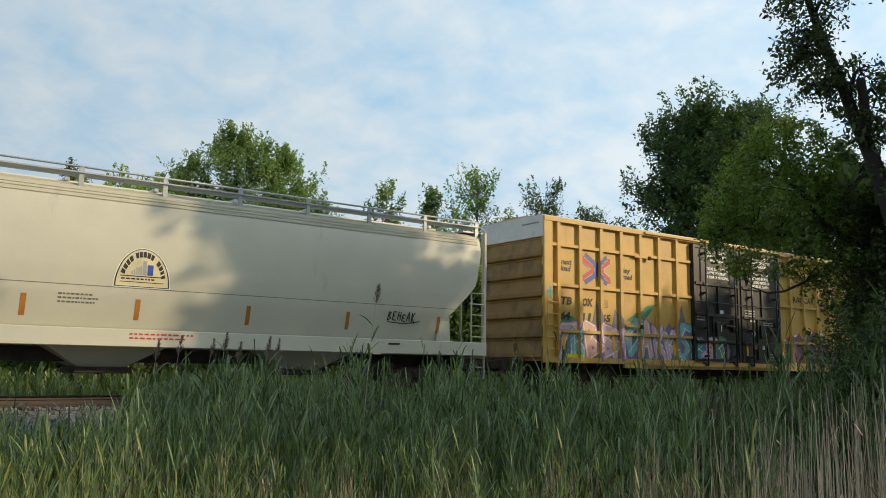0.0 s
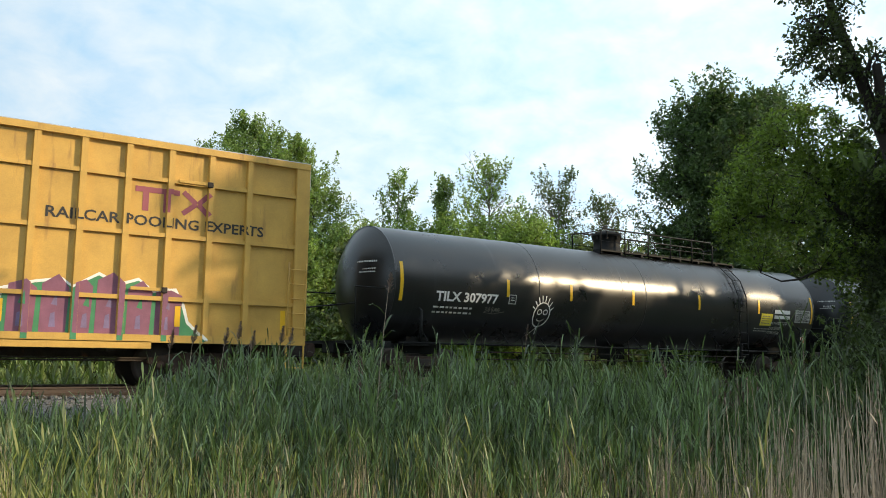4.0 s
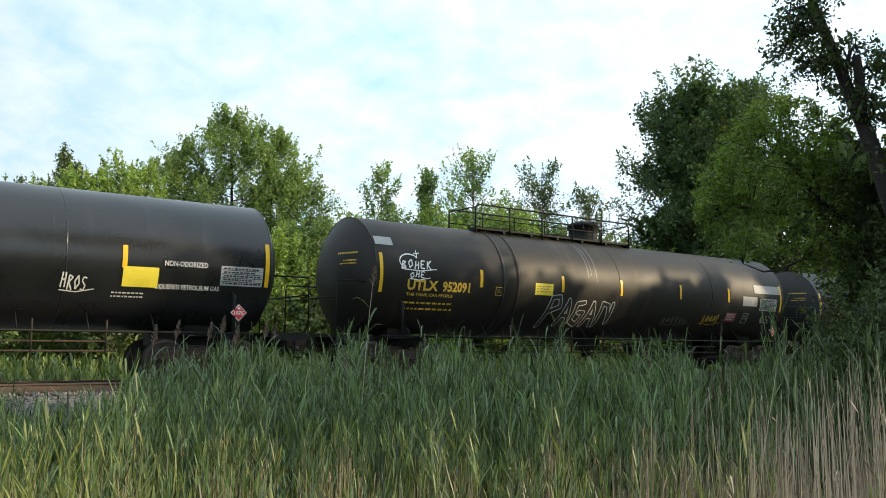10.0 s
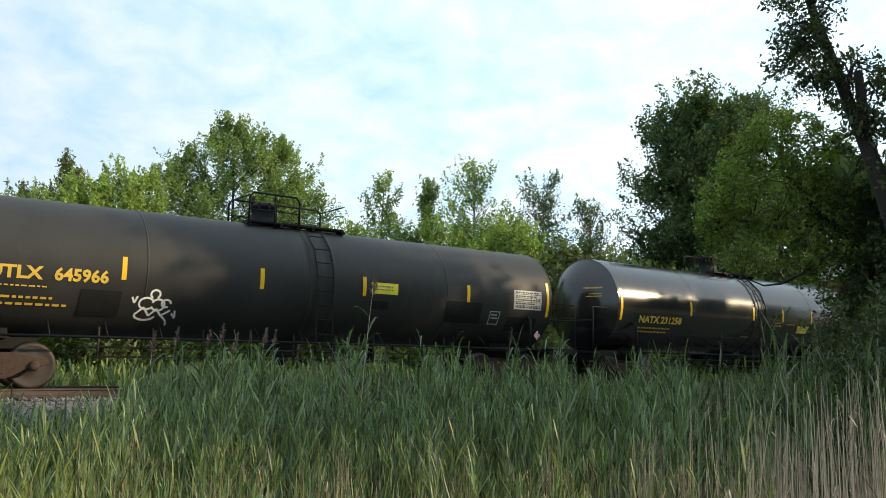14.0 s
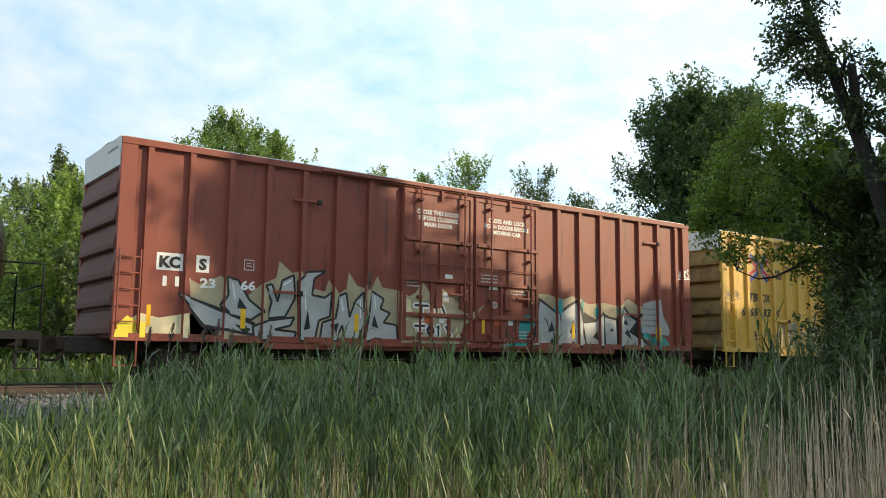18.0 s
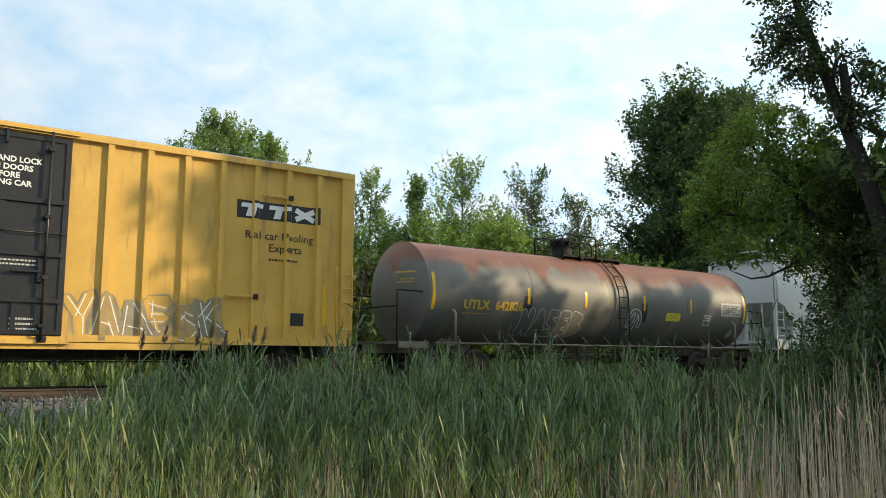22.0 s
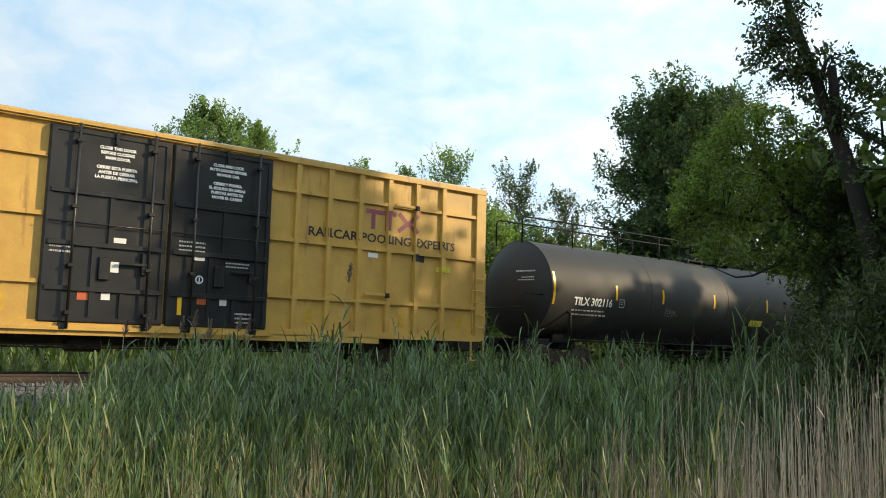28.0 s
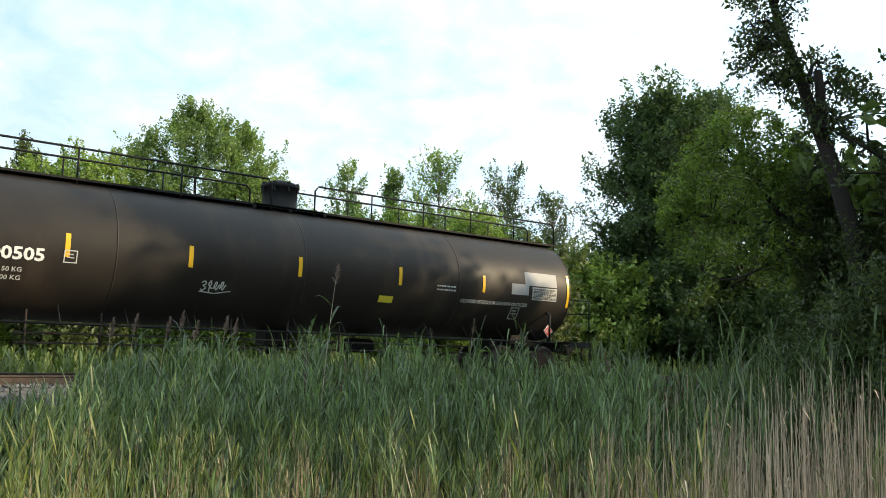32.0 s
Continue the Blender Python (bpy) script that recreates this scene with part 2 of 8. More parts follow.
M["gravel"] = material("ballast_stone", (0.155, 0.150, 0.145), 0.9, vary=0.35, scale=9, grain=60, bump=0.6, island=0.4)
M["earth"] = material("marsh_ground", (0.085, 0.080, 0.045), 0.95, vary=0.4, scale=0.6, grain=8, bump=0.6, stain=(0.10, 0.13, 0.05), stain_at=0.5, stain_scale=(0.4, 0.4, 0.4))
M["salmon"] = material("salmon_spray_paint", (0.60, 0.36, 0.29), 0.5, vary=0.2)
M["bark"] = material("tree_bark", (0.026, 0.021, 0.018), 0.95, vary=0.4, scale=5, grain=30, bump=0.8)
M["dead"] = material("bare_grey_twigs", (0.20, 0.175, 0.15), 0.95, vary=0.3, scale=5, grain=30, bump=0.5)
for key, col in (("leaf_dark", (0.068, 0.112, 0.042)), ("leaf_mid", (0.172, 0.248, 0.078)), ("leaf_light", (0.245, 0.330, 0.088)),
                 ("leaf_olive", (0.112, 0.145, 0.060)), ("leaf_fresh", (0.128, 0.190, 0.036)), ("leaf_deep", (0.058, 0.082, 0.030))):
    M[key] = material(key + "_foliage", col, 0.55, vary=0.35, scale=0.9, grain=12, bump=0.0, island=0.45, through_light=0.42)
M["reed"] = material("green_reed_leaf", (0.098, 0.143, 0.060), 0.42, vary=0.4, scale=0.9, grain=9, bump=0.0, island=0.75, through_light=0.3)
M["reed_pale"] = material("pale_reed_leaf", (0.130, 0.186, 0.084), 0.5, vary=0.35, scale=0.9, grain=9, bump=0.0, island=0.5, through_light=0.3)
# Yellowing leaves; the same tint stands for sun on the western reeds.
M["reed_yellow"] = material("yellowing_and_sunlit_reed_leaf", (0.21, 0.235, 0.075), 0.55, vary=0.25, scale=1, grain=9, bump=0.0, island=0.35, through_light=0.3)
M["reed_dry"] = material("dry_reed_stalk", (0.41, 0.325, 0.235), 0.7, vary=0.25, scale=1, grain=20, bump=0.0, island=0.4)
M["reed_old"] = material("old_reed_stem", (0.24, 0.205, 0.13), 0.75, vary=0.3, scale=1, grain=20, bump=0.0, island=0.5)
M["plume"] = material("brown_reed_plume", (0.19, 0.13, 0.10), 0.8, vary=0.3, scale=3, bump=0.0, island=0.4)
M["grass"] = material("sunlit_grass", (0.135, 0.18, 0.055), 0.6, vary=0.3, scale=0.5, grain=9, bump=0.0, island=0.4, through_light=0.3)


# ---- mesh helpers ----
def part(name, shape, mat, parent=None, label="", at=None):
    """Links a bmesh (or a mesh already made) as one object under parent."""
    if isinstance(shape, bmesh.types.BMesh):
        me = bpy.data.meshes.new(name)
        shape.to_mesh(me)
        shape.free()
        me.materials.append(mat)
    else:
        me = shape
    ob = new(name, me)
    ob.parent = parent
    if at is not None:
        ob.matrix_basis = at
    if label:
        tagged(ob, label)
    return ob


def thing(name, label, category, group="", at=(0, 0, 0)):
    ob = new(name)
    ob.location = at
    ob.empty_display_size = 0.3
    return tagged(ob, label, category, group)


def box(bm, x0, x1, y0, y1, z0, z1, bevel=0.0):
    made = bmesh.ops.create_cube(bm, size=1.0)["verts"]
    for v in made:
        v.co = Vector(((x0 + x1) / 2 + v.co.x * (x1 - x0), (y0 + y1) / 2 + v.co.y * (y1 - y0), (z0 + z1) / 2 + v.co.z * (z1 - z0)))
    if bevel:
        edges = {e for v in made for e in v.link_edges}
        bmesh.ops.bevel(bm, geom=list(edges), offset=bevel, segments=1, affect="EDGES")
    return bm


def boxes(*rows, bevel=0.0):
    bm = bmesh.new()
    for r in rows:
        box(bm, *r, bevel=bevel)
    return bm


def tube(bm, points, radii, sides=6, caps=True):
    """A round bar along points; radii is one number or one per point."""
    pts = [Vector(p) for p in points]
    rs = radii if isinstance(radii, (list, tuple)) else [radii] * len(pts)
    rings, last = [], None
    for i, p in enumerate(pts):
        d = (pts[min(i + 1, len(pts) - 1)] - pts[max(i - 1, 0)]).normalized()
        side = last if last is not None else (Vector((0, 0, 1)) if abs(d.z) < 0.9 else Vector((1, 0, 0)))
        a = side - d * side.dot(d)
        a = (a if a.length > 1e-4 else d.orthogonal()).normalized()
        last = a
        b = d.cross(a)
        rings.append([bm.verts.new(p + (a * math.cos(k * math.tau / sides) + b * math.sin(k * math.tau / sides)) * rs[i]) for k in range(sides)])
    for r0, r1 in zip(rings, rings[1:]):
        for k in range(sides):
            bm.faces.new((r0[k], r0[(k + 1) % sides], r1[(k + 1) % sides], r1[k])).smooth = True
    if caps and rs[0] > 0.002:
        bm.faces.new(rings[0][::-1])
    if caps and rs[-1] > 0.002:
        bm.faces.new(rings[-1])
    return bm


def lathe(bm, profile, axis="x", origin=(0, 0, 0), sides=32):
    """Turns (along, radius) pairs about an axis."""
    o = Vector(origin)
    rings = []
    for a, r in profile:
        ring = []
        for k in range(sides if r > 1e-5 else 1):
            c, s = math.cos(k * math.tau / sides) * r, math.sin(k * math.tau / sides) * r
            ring.append(bm.verts.new(o + Vector({"x": (a, c, s), "y": (s, a, c), "z": (c, s, a)}[axis])))
        rings.append(ring)
    for r0, r1 in zip(rings, rings[1:]):
        if len(r0) == 1 and len(r1) == 1:
            continue
        for k in range(sides):
            q = [r0[k % len(r0)], r0[(k + 1) % len(r0)], r1[(k + 1) % len(r1)], r1[k % len(r1)]]
            q = [v for i, v in enumerate(q) if v not in q[:i]]
            bm.faces.new(q).smooth = True
    bmesh.ops.recalc_face_normals(bm, faces=bm.faces[:])
    return bm


def slab(bm, outline, y0, y1):
    """An (x, z) outline made thick from y0 to y1."""
    a = [bm.verts.new((x, y0, z)) for x, z in outline]
    b = [bm.verts.new((x, y1, z)) for x, z in outline]
    n = len(a)
    bm.faces.new(a)
    bm.faces.new(b[::-1])
    for i in range(n):
        bm.faces.new((a[i], b[i], b[(i + 1) % n], a[(i + 1) % n]))
    bmesh.ops.recalc_face_normals(bm, faces=bm.faces[:])
    return bm


# ---- paint on curved and ribbed sides ----
def text_polys(words, height, width=None, slant=0.0, fat=0.0, align="LEFT"):
    """Flat polygons of a line of text, capitals `height` tall, squeezed to `width` if it is given."""
    cu = bpy.data.curves.new("lettering", "FONT")
    cu.body, cu.size, cu.resolution_u, cu.shear, cu.offset = words, height / 0.73, 2, slant, fat
    cu.align_x = align
    cu.space_line = 1.0
    ob = bpy.data.objects.new("lettering", cu)
    me = bpy.data.meshes.new_from_object(ob)
    bpy.data.objects.remove(ob)
    vs = [(v.co.x, v.co.y) for v in me.vertices]
    polys = [[vs[i] for i in p.vertices] for p in me.polygons]
    bpy.data.meshes.remove(me)
    if width and vs:
        x0, x1 = min(v[0] for v in vs), max(v[0] for v in vs)
        k = width / (x1 - x0)
        polys = [[((x - x0) * k, y) for x, y in p] for p in polys]
    return polys


def shift(polys, u, v):
    return [[(x + u, y + v) for x, y in p] for p in polys]


def rect(u0, u1, v0, v1):
    return [(u0, v0), (u1, v0), (u1, v1), (u0, v1)]


def stroke(points, width):
    """A brush stroke of even width as quads with round joints."""
    out = []
    for (x0, y0), (x1, y1) in zip(points, points[1:]):
        d = math.hypot(x1 - x0, y1 - y0) or 1e-6
        nx, ny = -(y1 - y0) / d * width / 2, (x1 - x0) / d * width / 2
        out.append([(x0 + nx, y0 + ny), (x0 - nx, y0 - ny), (x1 - nx, y1 - ny), (x1 + nx, y1 + ny)])
    return out


def arc(cx, cy, rx, ry, a0, a1, n=10):
    return [(cx + rx * math.cos(radians(a0 + (a1 - a0) * i / n)), cy + ry * math.sin(radians(a0 + (a1 - a0) * i / n))) for i in range(n + 1)]


def small_print(u, v, rows, width, height, seed=1):
    """Lines of writing too small to read, as bars."""
    rnd = random.Random(seed)
    out, step = [], height / rows
    for i in range(rows):
        x = 0.0
        while x < width * rnd.uniform(0.75, 1.0):
            w = rnd.uniform(0.035, 0.10) * width
            out.append(rect(u + x, u + min(x + w, width), v - (i + 0.20) * step - min(0.045, 0.40 * step), v - (i + 0.20) * step))
            x += w + 0.028 * width
    return out


class Side:
    """The near side of a car: turns (along, height) into a place on its sheet. ribs: (from, to, proud)."""

    def __init__(self, place, ribs=(), slices=0.0):
        self.place, self.ribs, self.slices, self.layer = place, ribs, slices, 0

    def paint(self, name, polys, mat, parent, label="", lift=None):
        self.layer += 1
        lift = 0.004 + 0.0012 * (self.layer % 12) if lift is None else lift
        bm = bmesh.new()
        for k, poly in enumerate(polys):
            try:
                bm.faces.new([bm.verts.new((x, y, (k % 30) * 0.00003)) for x, y in poly])
            except ValueError:
                pass
        if not bm.faces:
            return None
        us = [v.co.x for v in bm.verts]
        vs = [v.co.y for v in bm.verts]
        u0, u1, v0, v1 = min(us), max(us), min(vs), max(vs)
        cuts = [(e, 0) for a, b, _ in self.ribs for e in (a, b) if u0 < e < u1]
        if self.slices:
            n = int((v1 - v0) / self.slices)
            cuts += [(v0 + (i + 1) * (v1 - v0) / (n + 1), 1) for i in range(n)]
        for c, axis in cuts:
            bmesh.ops.bisect_plane(bm, geom=bm.verts[:] + bm.edges[:] + bm.faces[:], plane_co=((c, 0, 0), (0, c, 0))[axis], plane_no=((1, 0, 0), (0, 1, 0))[axis])
        verts, faces = [], []
        for f in bm.faces:
            c = f.calc_center_median()
            proud = max([p for a, b, p in self.ribs if a < c.x < b], default=0.0)
            start = len(verts)
            verts += [self.place(v.co.x, v.co.y, proud + lift + v.co.z) for v in f.verts]
            faces.append(range(start, len(verts)))
        bm.free()
        me = bpy.data.meshes.new(name)
        me.from_pydata(verts, [], [list(f) for f in faces])
        me.materials.append(mat)
        if self.slices:
            me.polygons.foreach_set("use_smooth", [True] * len(me.polygons))
        return part(name, me, mat, parent, label)


# ---- running gear, shared by all the wagons ----
def running_gear():
    g = {}
    bm = bmesh.new()
    outline = [(-1.15, 0.50), (-1.13, 0.60), (-0.95, 0.63), (-0.55, 0.72), (0.55, 0.72), (0.95, 0.63), (1.13, 0.60), (1.15, 0.50), (1.02, 0.44), (0.78, 0.42),
               (0.50, 0.25), (0.36, 0.20), (-0.36, 0.20), (-0.50, 0.25), (-0.78, 0.42), (-1.02, 0.44)]
    slab(bm, outline, -0.07, 0.07)
    slab(bm, [(-0.34, 0.30), (-0.34, 0.62), (0.34, 0.62), (0.34, 0.30)], -0.09, 0.09)
    bmesh.ops.bevel(bm, geom=bm.edges[:], offset=0.012, segments=1, affect="EDGES")
    me = bpy.data.meshes.new("side_frame")
    bm.to_mesh(me)
    bm.free()
    me.materials.append(M["rusty"])
    g["side_frame"] = me
    bm = lathe(bmesh.new(), [(-0.98, 0), (-0.98, 0.075), (-0.80, 0.085), (-0.80, 0.13), (-0.785, 0.16), (-0.785, 0.36), (-0.80, 0.40), (-0.80, 0.455), (-0.70, 0.465), (-0.67, 0.49), (-0.665, 0.36), (-0.70, 0.16),
                             (-0.68, 0.11), (-0.5, 0.085), (0.5, 0.085), (0.68, 0.11), (0.70, 0.16), (0.665, 0.36), (0.67, 0.49), (0.70, 0.465), (0.80, 0.455), (0.80, 0.40), (0.785, 0.36), (0.785, 0.16), (0.80, 0.13),
                             (0.80, 0.085), (0.98, 0.075), (0.98, 0)], "y", sides=24)
    me = bpy.data.meshes.new("wheelset")
    bm.to_mesh(me)
    bm.free()
    me.materials.append(M["wheel"])
    g["wheelset"] = me
    bm = bmesh.new()
    for k in range(-1, 2):
        for i in range(5):
            lathe(bm, [(0.0, 0.03), (0.0, 0.07), (0.025, 0.075), (0.03, 0.03)], "z", (k * 0.17, 0, 0.29 + i * 0.06), 8)
    me = bpy.data.meshes.new("springs")
    bm.to_mesh(me)
    bm.free()
    me.materials.append(M["steel"])
    g["springs"] = me
    me = bpy.data.meshes.new("bearing_cap")
    bm = lathe(bmesh.new(), [(-0.09, 0), (-0.09, 0.06), (-0.07, 0.09), (0.02, 0.11), (0.09, 0.11), (0.09, 0)], "y", sides=12)
    bm.to_mesh(me)
    bm.free()
    me.materials.append(M["rusty"])
    g["bearing_cap"] = me
    me = bpy.data.meshes.new("bolster")
    bm = boxes((-0.22, 0.22, -1.15, 1.15, 0.45, 0.66), (-0.3, 0.3, -0.4, 0.4, 0.62, 0.80), bevel=0.02)
    bm.to_mesh(me)
    bm.free()
    me.materials.append(M["steel"])
    g["bolster"] = me
    # coupler: shank, head with a jaw, and the cut lever
    bm = boxes((-0.75, 0.0, -0.10, 0.10, 0.76, 0.94), bevel=0.015)
    slab(bm, [(0.0, 0.70), (0.10, 0.66), (0.26, 0.68), (0.30, 0.80), (0.30, 0.96), (0.22, 1.02), (0.0, 0.99)], -0.17, 0.02)
    slab(bm, [(0.0, 0.74), (0.20, 0.72), (0.34, 0.76), (0.34, 0.94), (0.18, 0.98), (0.0, 0.96)], 0.06, 0.17)
    tube(bm, [(-0.35, -1.2, 0.98), (-0.35, -0.4, 0.98), (0.0, -0.1, 1.05)], 0.016, 5)
    tube(bm, [(-0.1, 0.2, 0.80), (0.12, 0.25, 0.52), (0.36, 0.2, 0.50)], 0.028, 6)
    me = bpy.data.meshes.new("coupler")
    bm.to_mesh(me)
    bm.free()
    me.materials.append(M["rusty"])
    g["coupler"] = me
    return g


GEAR = running_gear()
WHEELS = []


def bogies(car, first, second, length):
    """Two bogies with two wheelsets each, and a coupler at each end."""
    for x in (first, second):
        bogie = part("bogie", GEAR["bolster"], None, car, at=pose(x, 0, 0))
        for y in (-0.99, 0.99):
            part("side_frame", GEAR["side_frame"], None, bogie, at=pose(0, y, 0))
            part("springs", GEAR["springs"], None, bogie, at=pose(0, y * 1.06, 0))
            for k in (-0.88, 0.88):
                part("bearing_cap", GEAR["bearing_cap"], None, bogie, at=pose(k, y * 1.07, 0.457, 0, 0, 0 if y < 0 else 180))
        for k in (-0.88, 0.88):
            w = part("wheelset", GEAR["wheelset"], None, bogie, at=pose(k, 0, 0.457))
            WHEELS.append((w, car, k))
    part("coupler", GEAR["coupler"], None, car, "rusty knuckle coupler", at=pose(length + 0.62, 0, 0))
    part("coupler", GEAR["coupler"], None, car, "rusty knuckle coupler", at=pose(-0.62, 0, 0, 0, 0, 180))


def ladder(name, car, mat, x0, x1, y, z0, z1, rungs, label="", lean=None):
    """A ladder standing against the near side, with its rungs as parts."""
    lean = lean or (lambda z: 0.0)
    zs = [z0 + (z1 - z0) * i / 6 for i in range(7)]
    bm = bmesh.new()
    for x in (x0, x1):
        tube(bm, [(x, y + lean(z), z) for z in zs], 0.021, 5)
    lad = part(name, bm, mat, car, label)
    for i in range(rungs):
        z = z0 + (z1 - z0) * (i + 0.5) / rungs
        part("rung", tube(bmesh.new(), [(x0, y + lean(z), z), (x1, y + lean(z), z)], 0.016, 5), mat, lad)
    return lad


# ---- tank wagons ----
def tank_car(label, u0, length, mid, radius, paint, platform, dome, strips, steps=None, full_walk=False, iron="black_iron", gear="black_iron", bands=(), group="tank wagons", head_ink=None):
    """u0: the tank's first head seam; platform: (from, to); dome: (x, radius, height); strips: seam positions of reflectors."""
    car = thing("tank_wagon", label, "tank car", group, (u0, 0, 0))
    car["start"] = u0
    head = radius * 0.46
    head_ink = head_ink or M["old_white"]
    dish = lambda r: 0.36 * radius * (1 - (r / radius) ** 2.3)
    prof = [(-dish(radius * i / 9), radius * i / 9) for i in range(10)]
    n = 24
    prof += [(length * i / n, radius) for i in range(1, n)]
    prof += [(length + dish(radius * i / 9), radius * i / 9) for i in range(9, -1, -1)]
    bm = lathe(bmesh.new(), prof, "x", (0, 0, mid), 56)
    bm.normal_update()
    for e in bm.edges:
        if len(e.link_faces) == 2 and e.calc_face_angle(0) > 0.5:
            e.smooth = False
    part("tank", bm, paint, car)
    marks = Side(lambda u, v, lift: (-dish(min(radius, math.hypot(u, v - mid))) - lift, u, v))
    marks.paint("head_stencil", small_print(-1.05, mid + 0.55, 1, 0.72, 0.17, 4) + small_print(-1.05, mid + 0.33, 2, 0.50, 0.16, 5), head_ink, car, "small stencilled lines on the head", lift=0.006)
    ring = lambda x, w, p: lathe(bmesh.new(), [(x - w, radius - 0.01), (x - w, radius + p), (x + w, radius + p), (x + w, radius - 0.01)], "x", (0, 0, mid), 56)
    for x in (0.0, length * 0.26, length * 0.5, length * 0.76, length):
        part("weld_seam", ring(x, 0.018, 0.004), paint, car)
    for x in bands:
        part("band", ring(x, 0.05, 0.012), paint, car)
    place = lambda u, v, lift: (u, -math.sqrt(max(0.01, (radius + lift) ** 2 - (v - mid) ** 2)) if abs(v - mid) < radius else 0.0, v)
    side = Side(place, slices=0.09)
    for i, x in enumerate(strips):
        end = i in (0, len(strips) - 1)
        h = 0.50 if end else 0.24
        zc = 2.62 + (mid - 2.64)
        side.paint("reflector", [rect(x - 0.05, x + 0.05, zc - h if end else zc - h, zc + h if end else zc + h)], M["strip"], car, "yellow reflective strip")
    # stub sills, saddles, end platforms
    for s, x in ((-1, 0.0), (1, length)):
        end = x + s * (head + 0.35)
        lo, hi = sorted((end, x - s * 2.3))
        part("stub_sill", boxes((lo, hi, -0.32, 0.32, 0.78, 1.06), bevel=0.02), M[gear], car)
        part("saddle", slab(bmesh.new(), [(x - s * 1.7, 1.0), (x - s * 0.9, 1.0), (x - s * 0.95, mid - radius * 0.88), (x - s * 1.65, mid - radius * 0.88)], -0.62, 0.62), M[gear], car)
        lo, hi = sorted((end, x + s * 0.05))
        part("end_platform", boxes((lo, hi, -1.45, 1.45, 1.02, 1.09), (lo, hi, -1.47, -1.43, 0.92, 1.09), (lo, hi, 1.43, 1.47, 0.92, 1.09)), M[gear], car)
        bm = bmesh.new()
        for y in (-1.38, 1.38):
            tube(bm, [(end, y, 1.05), (end, y, 2.32), (end, y * 0.97, 2.42), (x + s * 0.12, y * 0.93, 2.42)], 0.019, 6)
        tube(bm, [(end, -1.38, 2.0), (end, 1.38, 2.0)], 0.019, 6)
        part("end_handrail", bm, M[iron], car)
        part("corner_step", boxes((end - 0.02, end + 0.02, -1.46, -1.42, 0.35, 1.05), (end - s * 0.42 - 0.02, end - s * 0.42 + 0.02, -1.46, -1.42, 0.35, 1.05),
                                  (min(end, end - s * 0.42), max(end, end - s * 0.42), -1.5, -1.40, 0.34, 0.37), (min(end, end - s * 0.42), max(end, end - s * 0.42), -1.5, -1.40, 0.66, 0.69)), M[iron], car)
        bm = bmesh.new()
        tube(bm, [(x - s * 0.85, -1.46, 1.08), (x - s * 0.85, -1.46, 1.88), (x - s * 0.85, -1.30, 1.98)], 0.045, 6)
        part("push_pole_bracket", bm, M[gear], car)
    bm = bmesh.new()
    tube(bm, [(0.3, -1.30, 1.06), (length - 0.3, -1.30, 1.06)], 0.028, 6)
    for i in range(13):
        x = 1.2 + (length - 2.4) * i / 12
        tube(bm, [(x, -1.30, 1.06), (x, -0.95, mid - radius * 0.78)], 0.016, 5)
    part("side_rail", bm, M[gear], car, "long pipe rail below the tank")
    bm = bmesh.new()
    for z in (0.66, 0.86):
        tube(bm, [(3.2, -0.75, z), (length - 3.2, -0.75, z)], 0.022, 5)
    for i in range(9):
        x = 3.4 + (length - 6.8) * i / 8
        tube(bm, [(x, -0.75, 0.62), (x, -0.75, mid - radius * 0.8)], 0.026, 5)
    part("brake_pipe", bm, M["steel"], car)
    bm = boxes((length * 0.5 - 0.35, length * 0.5 + 0.35, -0.28, 0.28, 0.72, 1.15), bevel=0.03)
    lathe(bm, [(0.52, 0.0), (0.52, 0.16), (0.9, 0.16), (1.1, 0.12)], "z", (length * 0.5, 0, 0), 12)
    part("outlet", bm, M[gear], car)
    part("air_reservoir", lathe(bmesh.new(), [(0, 0), (0, 0.15), (0.08, 0.2), (0.85, 0.2), (0.93, 0.15), (0.93, 0)], "x", (length * 0.62, 0.2, 0.80), 14), M[gear], car)
    # top walkway, its railing and the dome
    top = mid + radius
    a, b = platform
    for y in (-0.46, 0.46):
        deck = part("walkway", boxes((a, b, y - 0.16, y + 0.16, top - 0.02, top + 0.03)), M[iron], car, "steel grating walkway on top")
    for i in range(int((b - a) / 1.1) + 2):
        x = a + (b - a) * i / (int((b - a) / 1.1) + 1)
        part("bearer", boxes((x - 0.04, x + 0.04, -0.64, 0.64, top - 0.10, top - 0.022)), M[iron], car)
    dx, dr, dh = dome
    dh *= 1.3
    bm = lathe(bmesh.new(), [(top - 0.12, dr * 1.12), (top + 0.02, dr * 1.12), (top + 0.03, dr), (top + dh * 0.72, dr), (top + dh * 0.74, dr * 1.10), (top + dh * 0.84, dr * 1.10), (top + dh * 0.92, dr * 0.9), (top + dh, dr * 0.5), (top + dh, 0)],
               "z", (dx, 0, 0), 22)
    dm = part("dome", bm, M[iron], car, "round valve housing with a hinged lid")
    for k in range(8):
        c, s = math.cos(k * math.tau / 8) * dr * 1.02, math.sin(k * math.tau / 8) * dr * 1.02
        part("bolt", boxes((dx + c - 0.03, dx + c + 0.03, s - 0.03, s + 0.03, top + dh * 0.6, top + dh * 0.92)), M[iron], dm)

